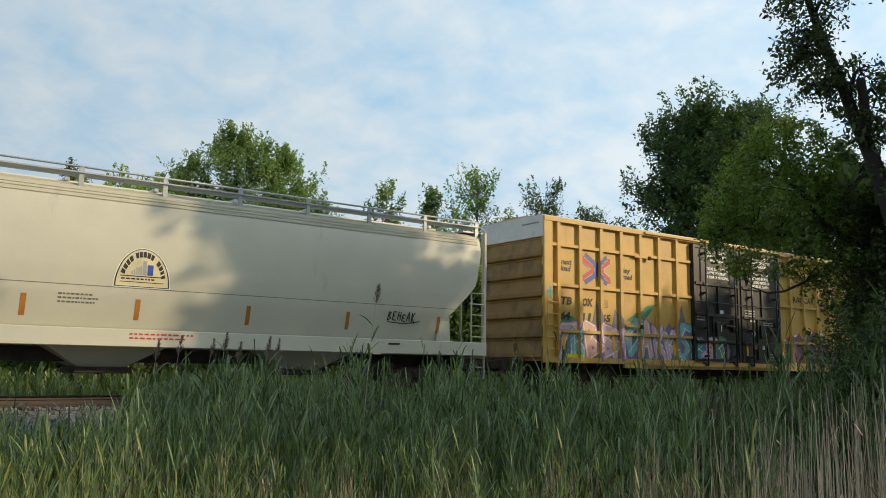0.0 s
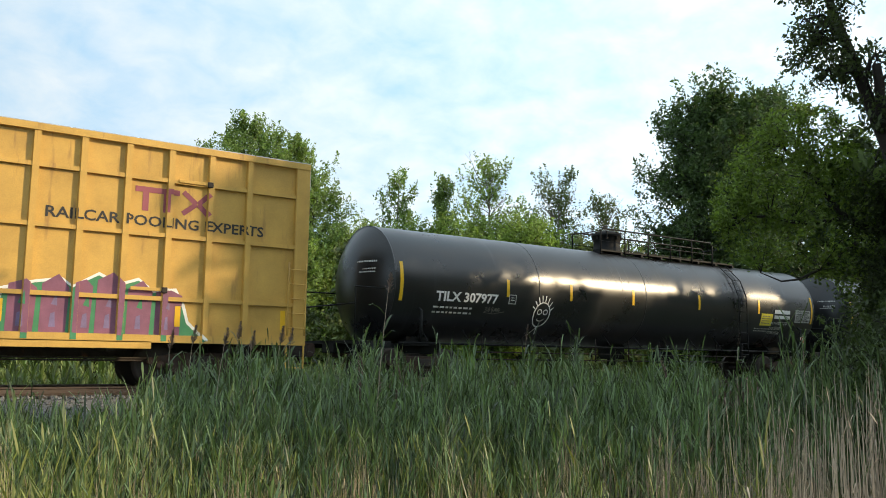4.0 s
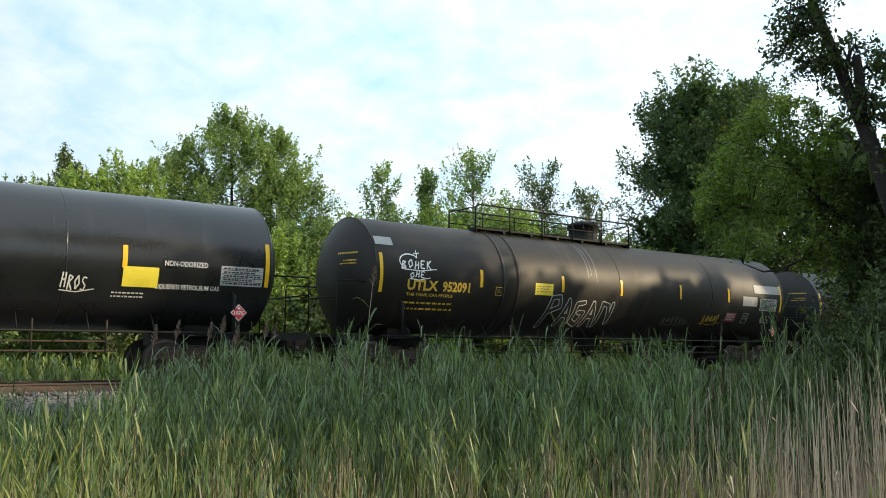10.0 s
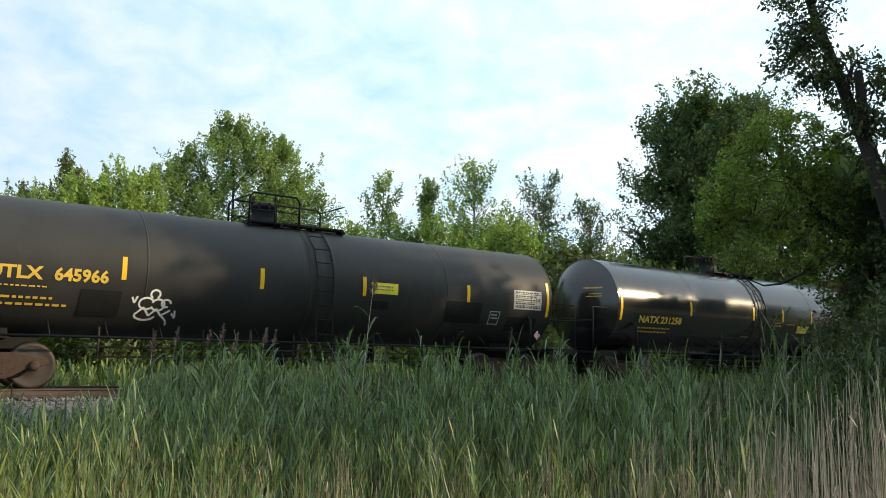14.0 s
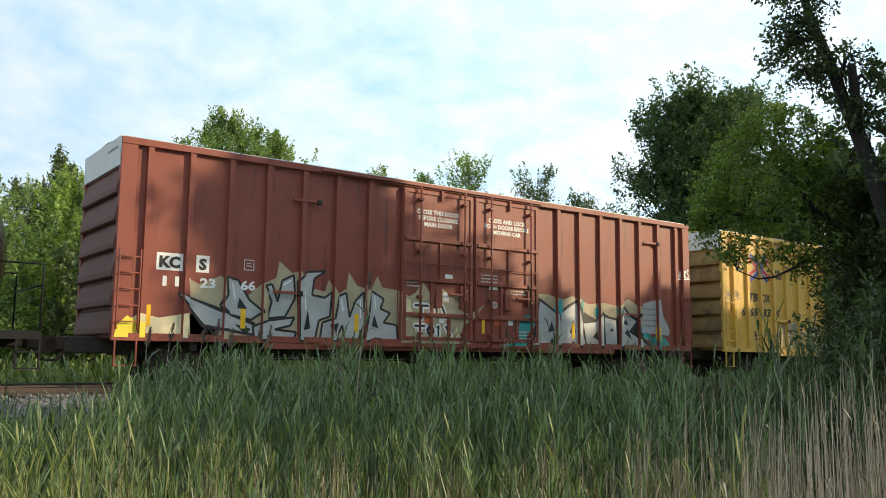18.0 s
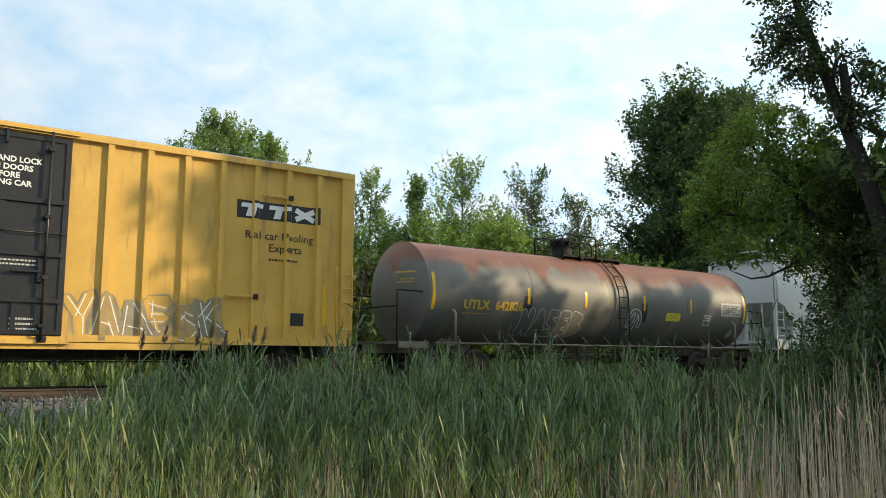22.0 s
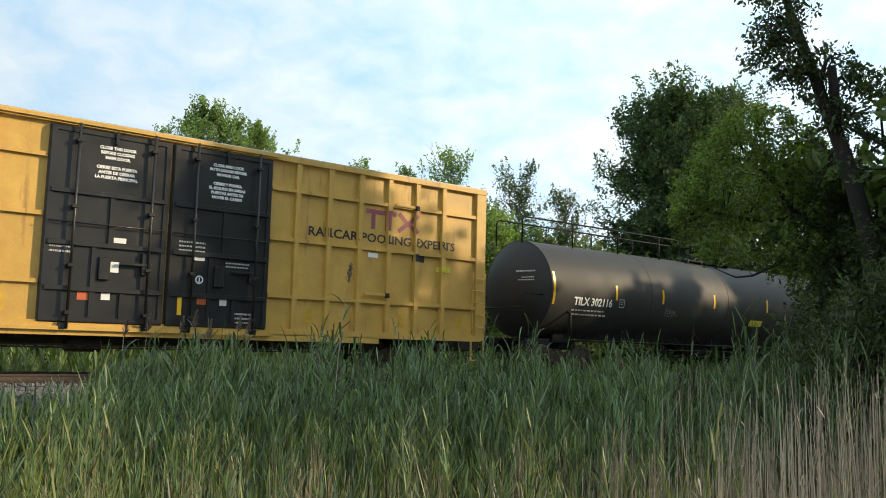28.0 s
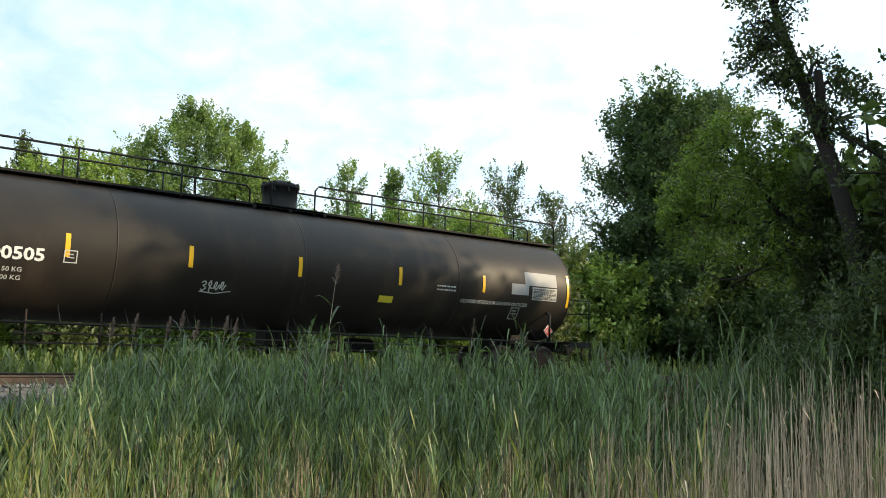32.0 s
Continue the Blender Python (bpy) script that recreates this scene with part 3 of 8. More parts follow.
    def railing(p0, p1, y, h, n):
        bm = bmesh.new()
        base = top - (radius - math.sqrt(radius ** 2 - y * y)) + 0.02
        tube(bm, [(p0, y, base - 0.05), (p0, y, base + h - 0.12), (p0 + 0.10, y, base + h), (p1 - 0.10, y, base + h), (p1, y, base + h - 0.12), (p1, y, base - 0.05)], 0.026, 6)
        r = part("railing", bm, M[iron], car)
        for i in range(1, n):
            x = p0 + (p1 - p0) * i / n
            part("stanchion", tube(bmesh.new(), [(x, y, base - 0.05), (x, y, base + h)], 0.022, 5), M[iron], r)
        if not full_walk:
            part("knee_rail", tube(bmesh.new(), [(p0, y, base + h * 0.5), (p1, y, base + h * 0.5)], 0.014, 5), M[iron], r)
    if full_walk:
        d = None if full_walk == "rail" else boxes((-0.3, length + 0.3, -0.62, -0.25, top - 0.03, top + 0.02), (-0.3, length + 0.3, 0.25, 0.62, top - 0.03, top + 0.02))
        if d is not None:
            part("running_board", d, M[iron], car, "full length roof walkway")
        for y in (-0.60, 0.60):
            railing(-0.4, dx - dr - 0.1, y, 0.78, 4)
            railing(dx + dr + 0.25, length + 0.2, y, 0.78, 5)
    else:
        for y in (-0.64, 0.64):
            if steps is not None and y < 0:
                if steps - a > 1.2:
                    railing(a, steps - 0.32, y, 0.82, max(2, int((steps - a) / 1.1)))
                if b - steps > 1.2:
                    railing(steps + 0.32, b, y, 0.82, max(2, int((b - steps) / 1.1)))
            else:
                railing(a, b, y, 0.82, max(2, int((b - a) / 1.2)))
        for x in (a, b):
            bm = tube(bmesh.new(), [(x, -0.64, top + 0.62), (x, 0.64, top + 0.62)], 0.017, 5)
            part("cross_rail", bm, M[iron], car)
    if steps is not None:
        lean = lambda z: -(math.sqrt(max(0.0, (radius + 0.09) ** 2 - (z - mid) ** 2)) if z > mid else radius + 0.09)
        ladder("ladder", car, M[iron], steps - 0.22, steps + 0.22, 0.0, 0.75, top - 0.12, 9, "ladder up the side of the tank", lean)
    bogies(car, 1.25, length - 1.25, length + head)
    return car, side


# ---- box wagons ----
def box_car(label, u0, length, paint, posts, girts, door, door_paint, top=5.24, low=0.93, half=1.47, proud=0.10, cap=True, sill=0.86, group="box wagons", step_x=(3.4, 15.2), end_paint=None):
    """posts: rib centres on the near side; girts: heights of the horizontal bars; door: (from, middle, to)."""
    car = thing("box_wagon", label, "boxcar", group, (u0, 0, 0))
    car["start"] = u0
    skin = half - proud
    # body: floor, sides, ends with a shallow peaked roof
    bm = bmesh.new()
    prof = [(-skin, low + 0.05), (-skin, top - 0.02), (-skin * 0.5, top + 0.09), (0, top + 0.13), (skin * 0.5, top + 0.09), (skin, top - 0.02), (skin, low + 0.05)]
    ra = [bm.verts.new((0.07, y, z)) for y, z in prof]
    rb = [bm.verts.new((length - 0.07, y, z)) for y, z in prof]
    for i in range(len(prof)):
        bm.faces.new((ra[i], ra[(i + 1) % len(prof)], rb[(i + 1) % len(prof)], rb[i]))
    bm.faces.new(ra)
    bm.faces.new(rb[::-1])
    bmesh.ops.recalc_face_normals(bm, faces=bm.faces[:])
    part("body", bm, paint, car)
    d0, dm, d1 = door
    for i in range(14):
        part("roof_panel", boxes((length * i / 14 + 0.02, length * (i + 1) / 14 - 0.02, -skin * 0.97, skin * 0.97, top + 0.02, top + 0.06), bevel=0.01), M["galv"], car)
    for y in (-1, 1):
        part("top_chord", boxes((0.0, length, y * half - 0.04 if y > 0 else y * half - 0.02, y * half + 0.02 if y > 0 else y * half + 0.04, top - 0.14, top)), paint, car)
        lo, hi = sorted((y * half, y * (half - 0.10)))
        part("side_sill", boxes((0.0, length, lo, hi, low, low + 0.16), (step_x[0], step_x[1], lo, hi, sill - 0.06, low + 0.02)), paint, car)
    rib_mesh = bpy.data.meshes.new("side_post")
    bm = slab(bmesh.new(), [(-0.075, low + 0.16), (0.075, low + 0.16), (0.075, top - 0.14), (-0.075, top - 0.14)], 0.0, proud)
    for v in bm.verts:
        if v.co.y < 0.01:
            v.co.x *= 0.85
    bm.to_mesh(rib_mesh)
    bm.free()
    rib_mesh.materials.append(paint)
    ribs = []
    for x in posts:
        part("side_post", rib_mesh, paint, car, at=pose(x, -half, 0))
        part("side_post", rib_mesh, paint, car, at=pose(x, half, 0, 0, 0, 180))
        ribs.append((x - 0.06, x + 0.06, proud))
    spans = [(0.0, d0), (d1, length)]
    for z in girts:
        for x0, x1 in spans:
            part("girt", boxes((x0, x1, -skin - proud * 0.8, -skin, z - 0.045, z + 0.045)), paint, car)
    for x in (0.0, length):
        s = 1 if x else -1
        for y in (-1, 1):
            lo, hi = sorted((x, x - s * 0.34))
            ylo, yhi = sorted((y * (half + 0.004), y * (half - 0.12)))
            part("corner_post", boxes((lo - 0.004 if s < 0 else lo, hi + 0.004 if s > 0 else hi, ylo, yhi, low - 0.004, top - 0.02), bevel=0.01), paint, car)
        # pressed ribs of the end sheet
        n = 6
        pitch = (top - 0.64 - low - 0.10) / n
        for i in range(n):
            z0 = low + 0.10 + i * pitch
            inner, outer = x - s * 0.09, x + s * 0.055
            bm = slab(bmesh.new(), [(inner, z0 + 0.01), (outer - s * 0.03, z0 + 0.02), (outer, z0 + 0.05), (outer - s * 0.005, z0 + 0.16), (x - s * 0.03, z0 + pitch - 0.06), (inner, z0 + pitch - 0.01)], -half + 0.03, half - 0.03)
            for v in bm.verts:
                if abs(v.co.y) > half - 0.05 and s * (v.co.x - x) > -0.05:
                    v.co.y -= 0.05 * (1 if v.co.y > 0 else -1)
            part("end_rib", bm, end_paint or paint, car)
        lo, hi = sorted((x + s * 0.02, x - s * 0.1))
        if cap:
            bm = slab(bmesh.new(), [(lo, top - 0.62), (hi, top - 0.62), (hi, top + 0.02), (lo, top + 0.02)], -half + 0.02, half - 0.02)
            cap_part = part("end_cap", bm, M["white_cap"], car, "white painted end cap")
            if s < 0:
                marks = Side(lambda u, v, lift: (lo - lift, u, v))
                marks.paint("end_stencil", small_print(-1.25, top - 0.14, 1, 0.9, 0.16, 6), M["soot"], cap_part, lift=0.004)
        part("coupler_pocket", boxes((x - s * 0.9 if s > 0 else x - 0.62, x + 0.62 if s > 0 else x + 0.9, -0.34, 0.34, 0.66, 1.02), bevel=0.03), M["steel"], car)
    # underframe
    part("centre_sill", boxes((0.4, length - 0.4, -0.28, 0.28, 0.62, low + 0.06)), M["steel"], car)
    for i in range(7):
        x = 1.8 + (length - 3.6) * i / 6
        part("cross_bearer", boxes((x - 0.08, x + 0.08, -half + 0.15, half - 0.15, 0.74, low + 0.06)), M["steel"], car)
    part("brake_cylinder", lathe(bmesh.new(), [(0, 0), (0, 0.16), (0.7, 0.16), (0.75, 0)], "x", (length * 0.42, -0.6, 0.62), 14), M["steel"], car)
    bm = bmesh.new()
    for z in (0.55, 0.60):
        tube(bm, [(3.4, -0.95, z), (length - 3.4, -0.95, z)], 0.02, 5)
    part("brake_rod", bm, M["steel"], car)
    # plug doors: sheet, pressed frame, bars, rods and handles
    for k, (x0, x1) in enumerate(((d0, dm), (dm, d1))):
        z0, z1 = low + 0.12, top - 0.17
        leaf = part("door", boxes((x0 + 0.03, x1 - 0.03, -half - 0.02, -skin + 0.02, z0, z1), bevel=0.02), door_paint, car, "plug door with rods and bars")
        w = x1 - x0
        part("door_frame", boxes((x0 + 0.05, x0 + 0.15, -half - 0.05, -half - 0.018, z0 + 0.03, z1 - 0.03), (x1 - 0.15, x1 - 0.05, -half - 0.05, -half - 0.018, z0 + 0.03, z1 - 0.03),
                                 (x0 + 0.15, x1 - 0.15, -half - 0.05, -half - 0.018, z0 + 0.03, z0 + 0.12), (x0 + 0.15, x1 - 0.15, -half - 0.05, -half - 0.018, z1 - 0.12, z1 - 0.03)), door_paint, leaf)
        for z in (1.74, 2.66, 3.72):
            part("door_bar", boxes((x0 + 0.1, x1 - 0.1, -half - 0.085, -half - 0.02, z - 0.05, z + 0.05), bevel=0.008), door_paint, leaf)
        for x, za, zb in ((x0 + w * 0.52, 2.66, 3.72), (x0 + w * 0.40, z0 + 0.12, 2.66), (x0 + w * 0.64, z0 + 0.12, 1.74)):
            part("door_post", boxes((x - 0.045, x + 0.045, -half - 0.065, -half - 0.02, za, zb)), door_paint, leaf)
        part("cross_rod", tube(bmesh.new(), [(x0 + 0.08, -half - 0.12, 3.08), (x1 - 0.08, -half - 0.12, 3.08)], 0.017, 6), door_paint, leaf)
        for x in (x0 + w * 0.22, x0 + w * 0.83):
            rod = part("lock_rod", tube(bmesh.new(), [(x, -half - 0.145, z0 - 0.12), (x, -half - 0.145, z1 + 0.06)], 0.030, 7), door_paint, leaf)
            for z in (z0 + 0.2, 2.2, 3.4, z1 - 0.3):
                part("rod_guide", boxes((x - 0.06, x + 0.06, -half - 0.185, -half - 0.03, z - 0.035, z + 0.035), bevel=0.006), door_paint, rod)
        part("top_hanger", boxes((x0 + w * 0.52 - 0.03, x0 + w * 0.52 + 0.03, -half - 0.10, -half - 0.02, z1 - 0.26, z1 + 0.02), bevel=0.006), door_paint, leaf)
        part("lock_box", boxes((x0 + w * 0.44, x0 + w * 0.53, -half - 0.11, -half - 0.02, 1.95, 2.42), bevel=0.012), door_paint, leaf)
        part("handle", boxes((x0 + w * 0.60, x0 + w * 0.86, -half - 0.15, -half - 0.09, 2.28, 2.34), (x0 + w * 0.78, x0 + w * 0.84, -half - 0.13, -half - 0.05, 2.1, 2.55), bevel=0.01), door_paint, leaf, "door operating lever")
        part("roller", boxes(*[(x - 0.10, x + 0.10, -half - 0.10, -half - 0.02, low - 0.02, low + 0.12) for x in (x0 + w * 0.2, x0 + w * 0.84)], bevel=0.02), door_paint, leaf)
    part("lower_door_track", boxes((d0 - 2.4, d1 + 0.1, -half - 0.09, -half + 0.02, low - 0.03, low + 0.05)), paint, car)
    part("upper_door_track", boxes((d0 - 2.4, d1 + 0.1, -half - 0.07, -half + 0.01, top - 0.10, top - 0.03)), paint, car)
    # route boards: a flat bar with a knob, two on either end of the side
    for x, z in ((posts[3] + 0.95, top - 0.88), (posts[3] + 0.50, 2.12), (posts[-3] + 0.5, top - 0.80), (posts[-4] + 0.5, 2.05)):
        board = part("route_board", boxes((x - 0.34, x + 0.34, -half - 0.012, -half + 0.02, z - 0.035, z + 0.035), bevel=0.006), paint, car)
        part("knob", boxes((x + 0.30, x + 0.42, -half - 0.05, -half + 0.02, z - 0.07, z + 0.05), bevel=0.012), M["steel"], board)
    # corner ladders and grab irons
    for x0 in (0.06, length - 0.50):
        ladder("ladder", car, paint, x0, x0 + 0.44, -half - 0.07, 1.15, 2.85, 5)
        part("sill_step", boxes((x0, x0 + 0.03, -half - 0.03, -half + 0.02, 0.42, low), (x0 + 0.44, x0 + 0.47, -half - 0.03, -half + 0.02, 0.42, low), (x0, x0 + 0.47, -half - 0.06, -half + 0.06, 0.40, 0.43)), paint, car)
    place = lambda u, v, lift: (u, -skin - lift, v)
    bogies(car, 2.35, length - 2.35, length)
    side = Side(place, ribs + [(d0 + 0.03, d1 - 0.03, proud + 0.02)] + [(0, 0.34, proud), (length - 0.34, length, proud)])
    return car, side


# ---- covered hopper wagons ----
def hopper_car(label, u0, length, paint, ends, group="hopper wagons"):
    """ends: (height, set-back of the side sheet from the end) pairs, from the sill up."""
    car = thing("hopper_wagon", label, "hopper car", group, (u0, 0, 0))
    car["start"] = u0
    # curved side: half width by height
    prof = [(1.28, 1.40), (1.40, 1.75), (1.49, 2.2), (1.53, 2.7), (1.53, 3.2), (1.50, 3.65), (1.44, 4.02), (1.36, 4.28), (1.20, 4.40), (0.6, 4.50), (0.0, 4.52)]

    def width_at(z):
        for (w0, z0), (w1, z1) in zip(prof, prof[1:]):
            if z0 <= z <= z1:
                return w0 + (w1 - w0) * (z - z0) / (z1 - z0)
        return prof[0][0] if z < 1.4 else 0.0

    def foot(z):
        for (z0, a), (z1, b) in zip(ends, ends[1:]):
            if z0 <= z <= z1:
                return a + (b - a) * (z - z0) / (z1 - z0)
        return ends[-1][1]
    bm = bmesh.new()
    zs = sorted({p[1] for p in prof[:8]} | {2.45, 2.58, 2.95, 1.55} | {z for z, _ in ends[1:-1]})
    rings = []
    for w, z in sorted([(width_at(z), z) for z in zs] + prof[8:], key=lambda q: q[1]):
        x0, x1 = foot(z), length - foot(z)
        rings.append((w, z, x0, x1))
    near0 = [bm.verts.new((x0, -w, z)) for w, z, x0, x1 in rings]
    near1 = [bm.verts.new((x1, -w, z)) for w, z, x0, x1 in rings]
    far0 = [bm.verts.new((x0, w, z)) for w, z, x0, x1 in rings[:-1]] + [near0[-1]]
    far1 = [bm.verts.new((x1, w, z)) for w, z, x0, x1 in rings[:-1]] + [near1[-1]]
    n = len(rings)
    for i in range(n - 1):
        for q in ((near0[i], near1[i], near1[i + 1], near0[i + 1]), (far1[i], far0[i], far0[i + 1], far1[i + 1]), (far0[i], near0[i], near0[i + 1], far0[i + 1]), (near1[i], far1[i], far1[i + 1], near1[i + 1])):
            q = [v for k, v in enumerate(q) if v not in q[:k]]
            if len(q) > 2:
                f = bm.faces.new(q)
                f.smooth = True
    bm.faces.new((near0[0], far0[0], far1[0], near1[0]))
    bmesh.ops.recalc_face_normals(bm, faces=bm.faces[:])
    bm.normal_update()
    for e in bm.edges:
        if len(e.link_faces) == 2 and e.calc_face_angle(0) > 0.6:
            e.smooth = False
    part("body", bm, paint, car)
    for z, h in ((4.12, 0.03), (4.20, 0.02), (4.28, 0.035)):
        w = width_at(z)
        part("eave_rail", boxes((0.3, length - 0.3, -w - 0.03, -w + 0.05, z - h, z + h)), paint, car)
    for y in (-1, 1):
        lo, hi = sorted((y * 1.50, y * 1.36))
        part("side_sill", boxes((0.0, length, lo, hi, 1.06, 1.42), bevel=0.012), paint, car)
    for s, x in ((-1, 0.0), (1, length)):
        for y in (-1.42, 1.42):
            part("end_post", boxes((x - 0.08 if s > 0 else x, x if s > 0 else x + 0.08, y - 0.06, y + 0.06, 1.06, 4.45), bevel=0.01), paint, car)
        part("end_sill", boxes((min(x, x - s * 0.25), max(x, x - s * 0.25), -1.46, 1.46, 1.02, 1.36), bevel=0.02), paint, car)
        part("slope_brace", slab(bmesh.new(), [(x - s * 0.25, 1.36), (x - s * 1.25, 1.36), (x - s * 0.35, 2.75)], -0.06, 0.06), paint, car)
        for y in (-0.7, 0.7):
            bm = tube(bmesh.new(), [(x - s * 0.3, y, 1.36), (x - s * 0.3, y, 3.2)], 0.04, 6)
            part("end_strut", bm, paint, car)
        for y in (-1, 1):
            lo, hi = sorted((y * 1.44, y * 1.36))
            part("bolster_post", slab(bmesh.new(), [(x - s * 1.62, 1.40), (x - s * 1.20, 1.40), (x - s * 1.24, 2.05), (x - s * 1.46, 2.05), (x - s * 1.56, 1.85)], lo, hi), paint, car)
        part("end_platform", boxes((min(x, x - s * 1.3), max(x, x - s * 1.3), -1.3, 1.3, 1.18, 1.24)), M["steel"], car)
        ladder("ladder", car, paint, *sorted((x - s * 0.08, x - s * 0.52)), -1.47, 1.42, 2.9, 5)
        bm = tube(bmesh.new(), [(x, -1.45, 2.9), (x, -1.42, 4.5), (x, -0.8, 4.86), (x, 0.8, 4.86), (x, 1.42, 4.5)], 0.028, 6)
        part("crossover_rail", bm, M["galv"], car)
        bm = boxes((min(x, x - s * 0.7), max(x, x - s * 0.7), -1.3, 1.3, 4.44, 4.48))
        part("end_walkway", bm, M["galv"], car)
        part("sill_step", boxes((x - s * 0.5 - 0.02, x - s * 0.5 + 0.02, -1.47, -1.43, 0.45, 1.06), (x - s * 0.06 - 0.02, x - s * 0.06 + 0.02, -1.47, -1.43, 0.45, 1.06),
                                (min(x - s * 0.5, x - s * 0.06), max(x - s * 0.5, x - s * 0.06), -1.5, -1.40, 0.44, 0.47), (min(x - s * 0.5, x - s * 0.06), max(x - s * 0.5, x - s * 0.06), -1.5, -1.40, 0.74, 0.77)), M["galv"], car)
        part("coupler_pocket", boxes((x - 1.2 if s > 0 else x - 0.62, x + 0.62 if s > 0 else x + 1.2, -0.32, 0.32, 0.68, 1.06), bevel=0.03), M["steel"], car)
    # roof: trough hatches and the walkways either side
    part("hatch_trough", boxes((0.9, length - 0.9, -0.34, 0.34, 4.48, 4.62), bevel=0.03), paint, car)
    for i in range(10):
        x = 1.2 + (length - 2.4) * i / 9
        part("hatch_clamp", boxes((x - 0.05, x + 0.05, -0.42, 0.42, 4.60, 4.68), bevel=0.01), M["galv"], car)
    for y in (-1.12, 1.12):
        part("roof_walkway", boxes((0.2, length - 0.2, y - 0.25, y + 0.25, 4.60, 4.63)), M["galv"], car, "steel grating roof walkway")
        bm = bmesh.new()
        tube(bm, [(0.1, y * 1.17, 4.74), (length - 0.1, y * 1.17, 4.74)], 0.024, 6)
        rail = part("roof_rail", bm, M["galv"], car)
        for i in range(12):
            x = 0.25 + (length - 0.5) * i / 11
            part("stanchion", boxes((x - 0.05, x + 0.05, y * 1.17 - 0.02, y * 1.17 + 0.02, 4.30, 4.75)), M["galv"], rail)
    # outlets below
    for i in range(3):
        x = length * (0.26 + 0.24 * i)
        bm = bmesh.new()
        a = [bm.verts.new((x + sx * 1.9, sy * 1.3, 1.45)) for sx, sy in ((-1, -1), (1, -1), (1, 1), (-1, 1))]
        b = [bm.verts.new((x + sx * 0.45, sy * 0.45, 0.62)) for sx, sy in ((-1, -1), (1, -1), (1, 1), (-1, 1))]
        for k in range(4):
            bm.faces.new((a[k], a[(k + 1) % 4], b[(k + 1) % 4], b[k]))
        bm.faces.new(a)
        bm.faces.new(b)
        bmesh.ops.recalc_face_normals(bm, faces=bm.faces[:])
        part("hopper_bay", bm, paint, car)
        part("outlet_gate", boxes((x - 0.6, x + 0.6, -0.62, 0.62, 0.50, 0.64), bevel=0.02), M["steel"], car)
    part("centre_sill", boxes((0.4, length - 0.4, -0.22, 0.22, 0.74, 1.06)), M["steel"], car)
    place = lambda u, v, lift: (u, -width_at(v) - lift if v > 1.43 else -1.50 - lift, v)
    bogies(car, 1.95, length - 1.95, length)
    return car, Side(place, slices=0.12)


# ---- the train, in its order ----
S1, S2, S3 = 6.522, 0.0806, 0.00148


def run(t):
    """How far the train has rolled towards the west at t seconds."""
    return S1 * t + S2 * t * t / 2 + S3 * t ** 3 / 6


CARS, SIDES = [], []
hop_a, s = hopper_car("light grey covered hopper wagon with round-topped mill emblem", -4.85, 19.6, M["cream"], ((1.40, 1.28), (2.08, 1.28), (2.72, 0.62), (2.95, 0.42), (3.9, 0.20), (4.52, 0.16)))
CARS.append(hop_a)
SIDES.append(s)
for u in (8.0, 10.2, 12.67, 15.26, 18.0):
    s.paint("reflector", [rect(u - 0.05, u + 0.05, 1.62, 2.05)], M["orange"], hop_a, "faded orange reflective strip")

POSTS = [0.60 + 0.91 * i for i in range(7)] + [12.75 + 0.90 * i for i in range(6)]
GIRTS = (4.42, 3.22, 1.86)
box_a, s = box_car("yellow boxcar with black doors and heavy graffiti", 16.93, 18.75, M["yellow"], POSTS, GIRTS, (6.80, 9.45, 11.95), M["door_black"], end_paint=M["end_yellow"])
CARS.append(box_a)
SIDES.append(s)

tank_a, s = tank_car("black pressure tank car with white lettering", 38.1, 18.7, 2.64, 1.53, M["tank_black"], (8.25, 15.05), (9.2, 0.44, 0.58), (0.2, 3.7, 6.1, 8.75, 11.95, 15.25, 18.55), steps=14.2)
CARS.append(tank_a)
SIDES.append(s)
tank_b, s = tank_car("black pressure tank car with silver block graffiti", 59.4, 18.5, 2.64, 1.53, M["tank_black"], (3.75, 10.55), (9.23, 0.44, 0.58), (0.1, 3.4, 6.0, 8.6, 11.75, 15.2, 18.4), steps=4.3)
CARS.append(tank_b)
SIDES.append(s)
tank_c, s = tank_car("weathered black tank car with yellow lettering", 80.75, 18.0, 2.68, 1.54, M["tank_matt"], (3.9, 10.45), (8.95, 0.46, 0.55), (0.15, 3.4, 6.5, 9.05, 11.95, 14.6, 17.8), steps=None, bands=(4.2, 4.75), head_ink=M["letter_yellow"])
CARS.append(tank_c)
SIDES.append(s)
tank_d, s = tank_car("dusty dark grey tank car with yellow lettering", 101.35, 15.9, 2.52, 1.45, M["tank_dust"], (6.7, 9.3), (7.36, 0.30, 0.45), (0.15, 3.65, 6.75, 9.5, 12.8, 15.75), steps=8.35, bands=(8.05, 8.65), head_ink=M["letter_yellow"])
CARS.append(tank_d)
SIDES.append(s)
tank_e, s = tank_car("glossy black tank car with yellow lettering", 120.1, 14.45, 2.58, 1.50, M["tank_gloss"], (6.05, 8.55), (6.6, 0.32, 0.55), (0.15, 3.6, 7.2, 9.05, 11.0, 14.3), steps=7.6, bands=(7.3, 7.9), head_ink=M["letter_yellow"])
CARS.append(tank_e)
SIDES.append(s)
RPOSTS = [0.63 + 0.93 * i for i in range(7)] + [12.85 + 0.92 * i for i in range(7)]
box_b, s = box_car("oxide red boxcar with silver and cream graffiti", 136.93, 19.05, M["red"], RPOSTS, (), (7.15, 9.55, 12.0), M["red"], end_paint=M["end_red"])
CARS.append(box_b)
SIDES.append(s)
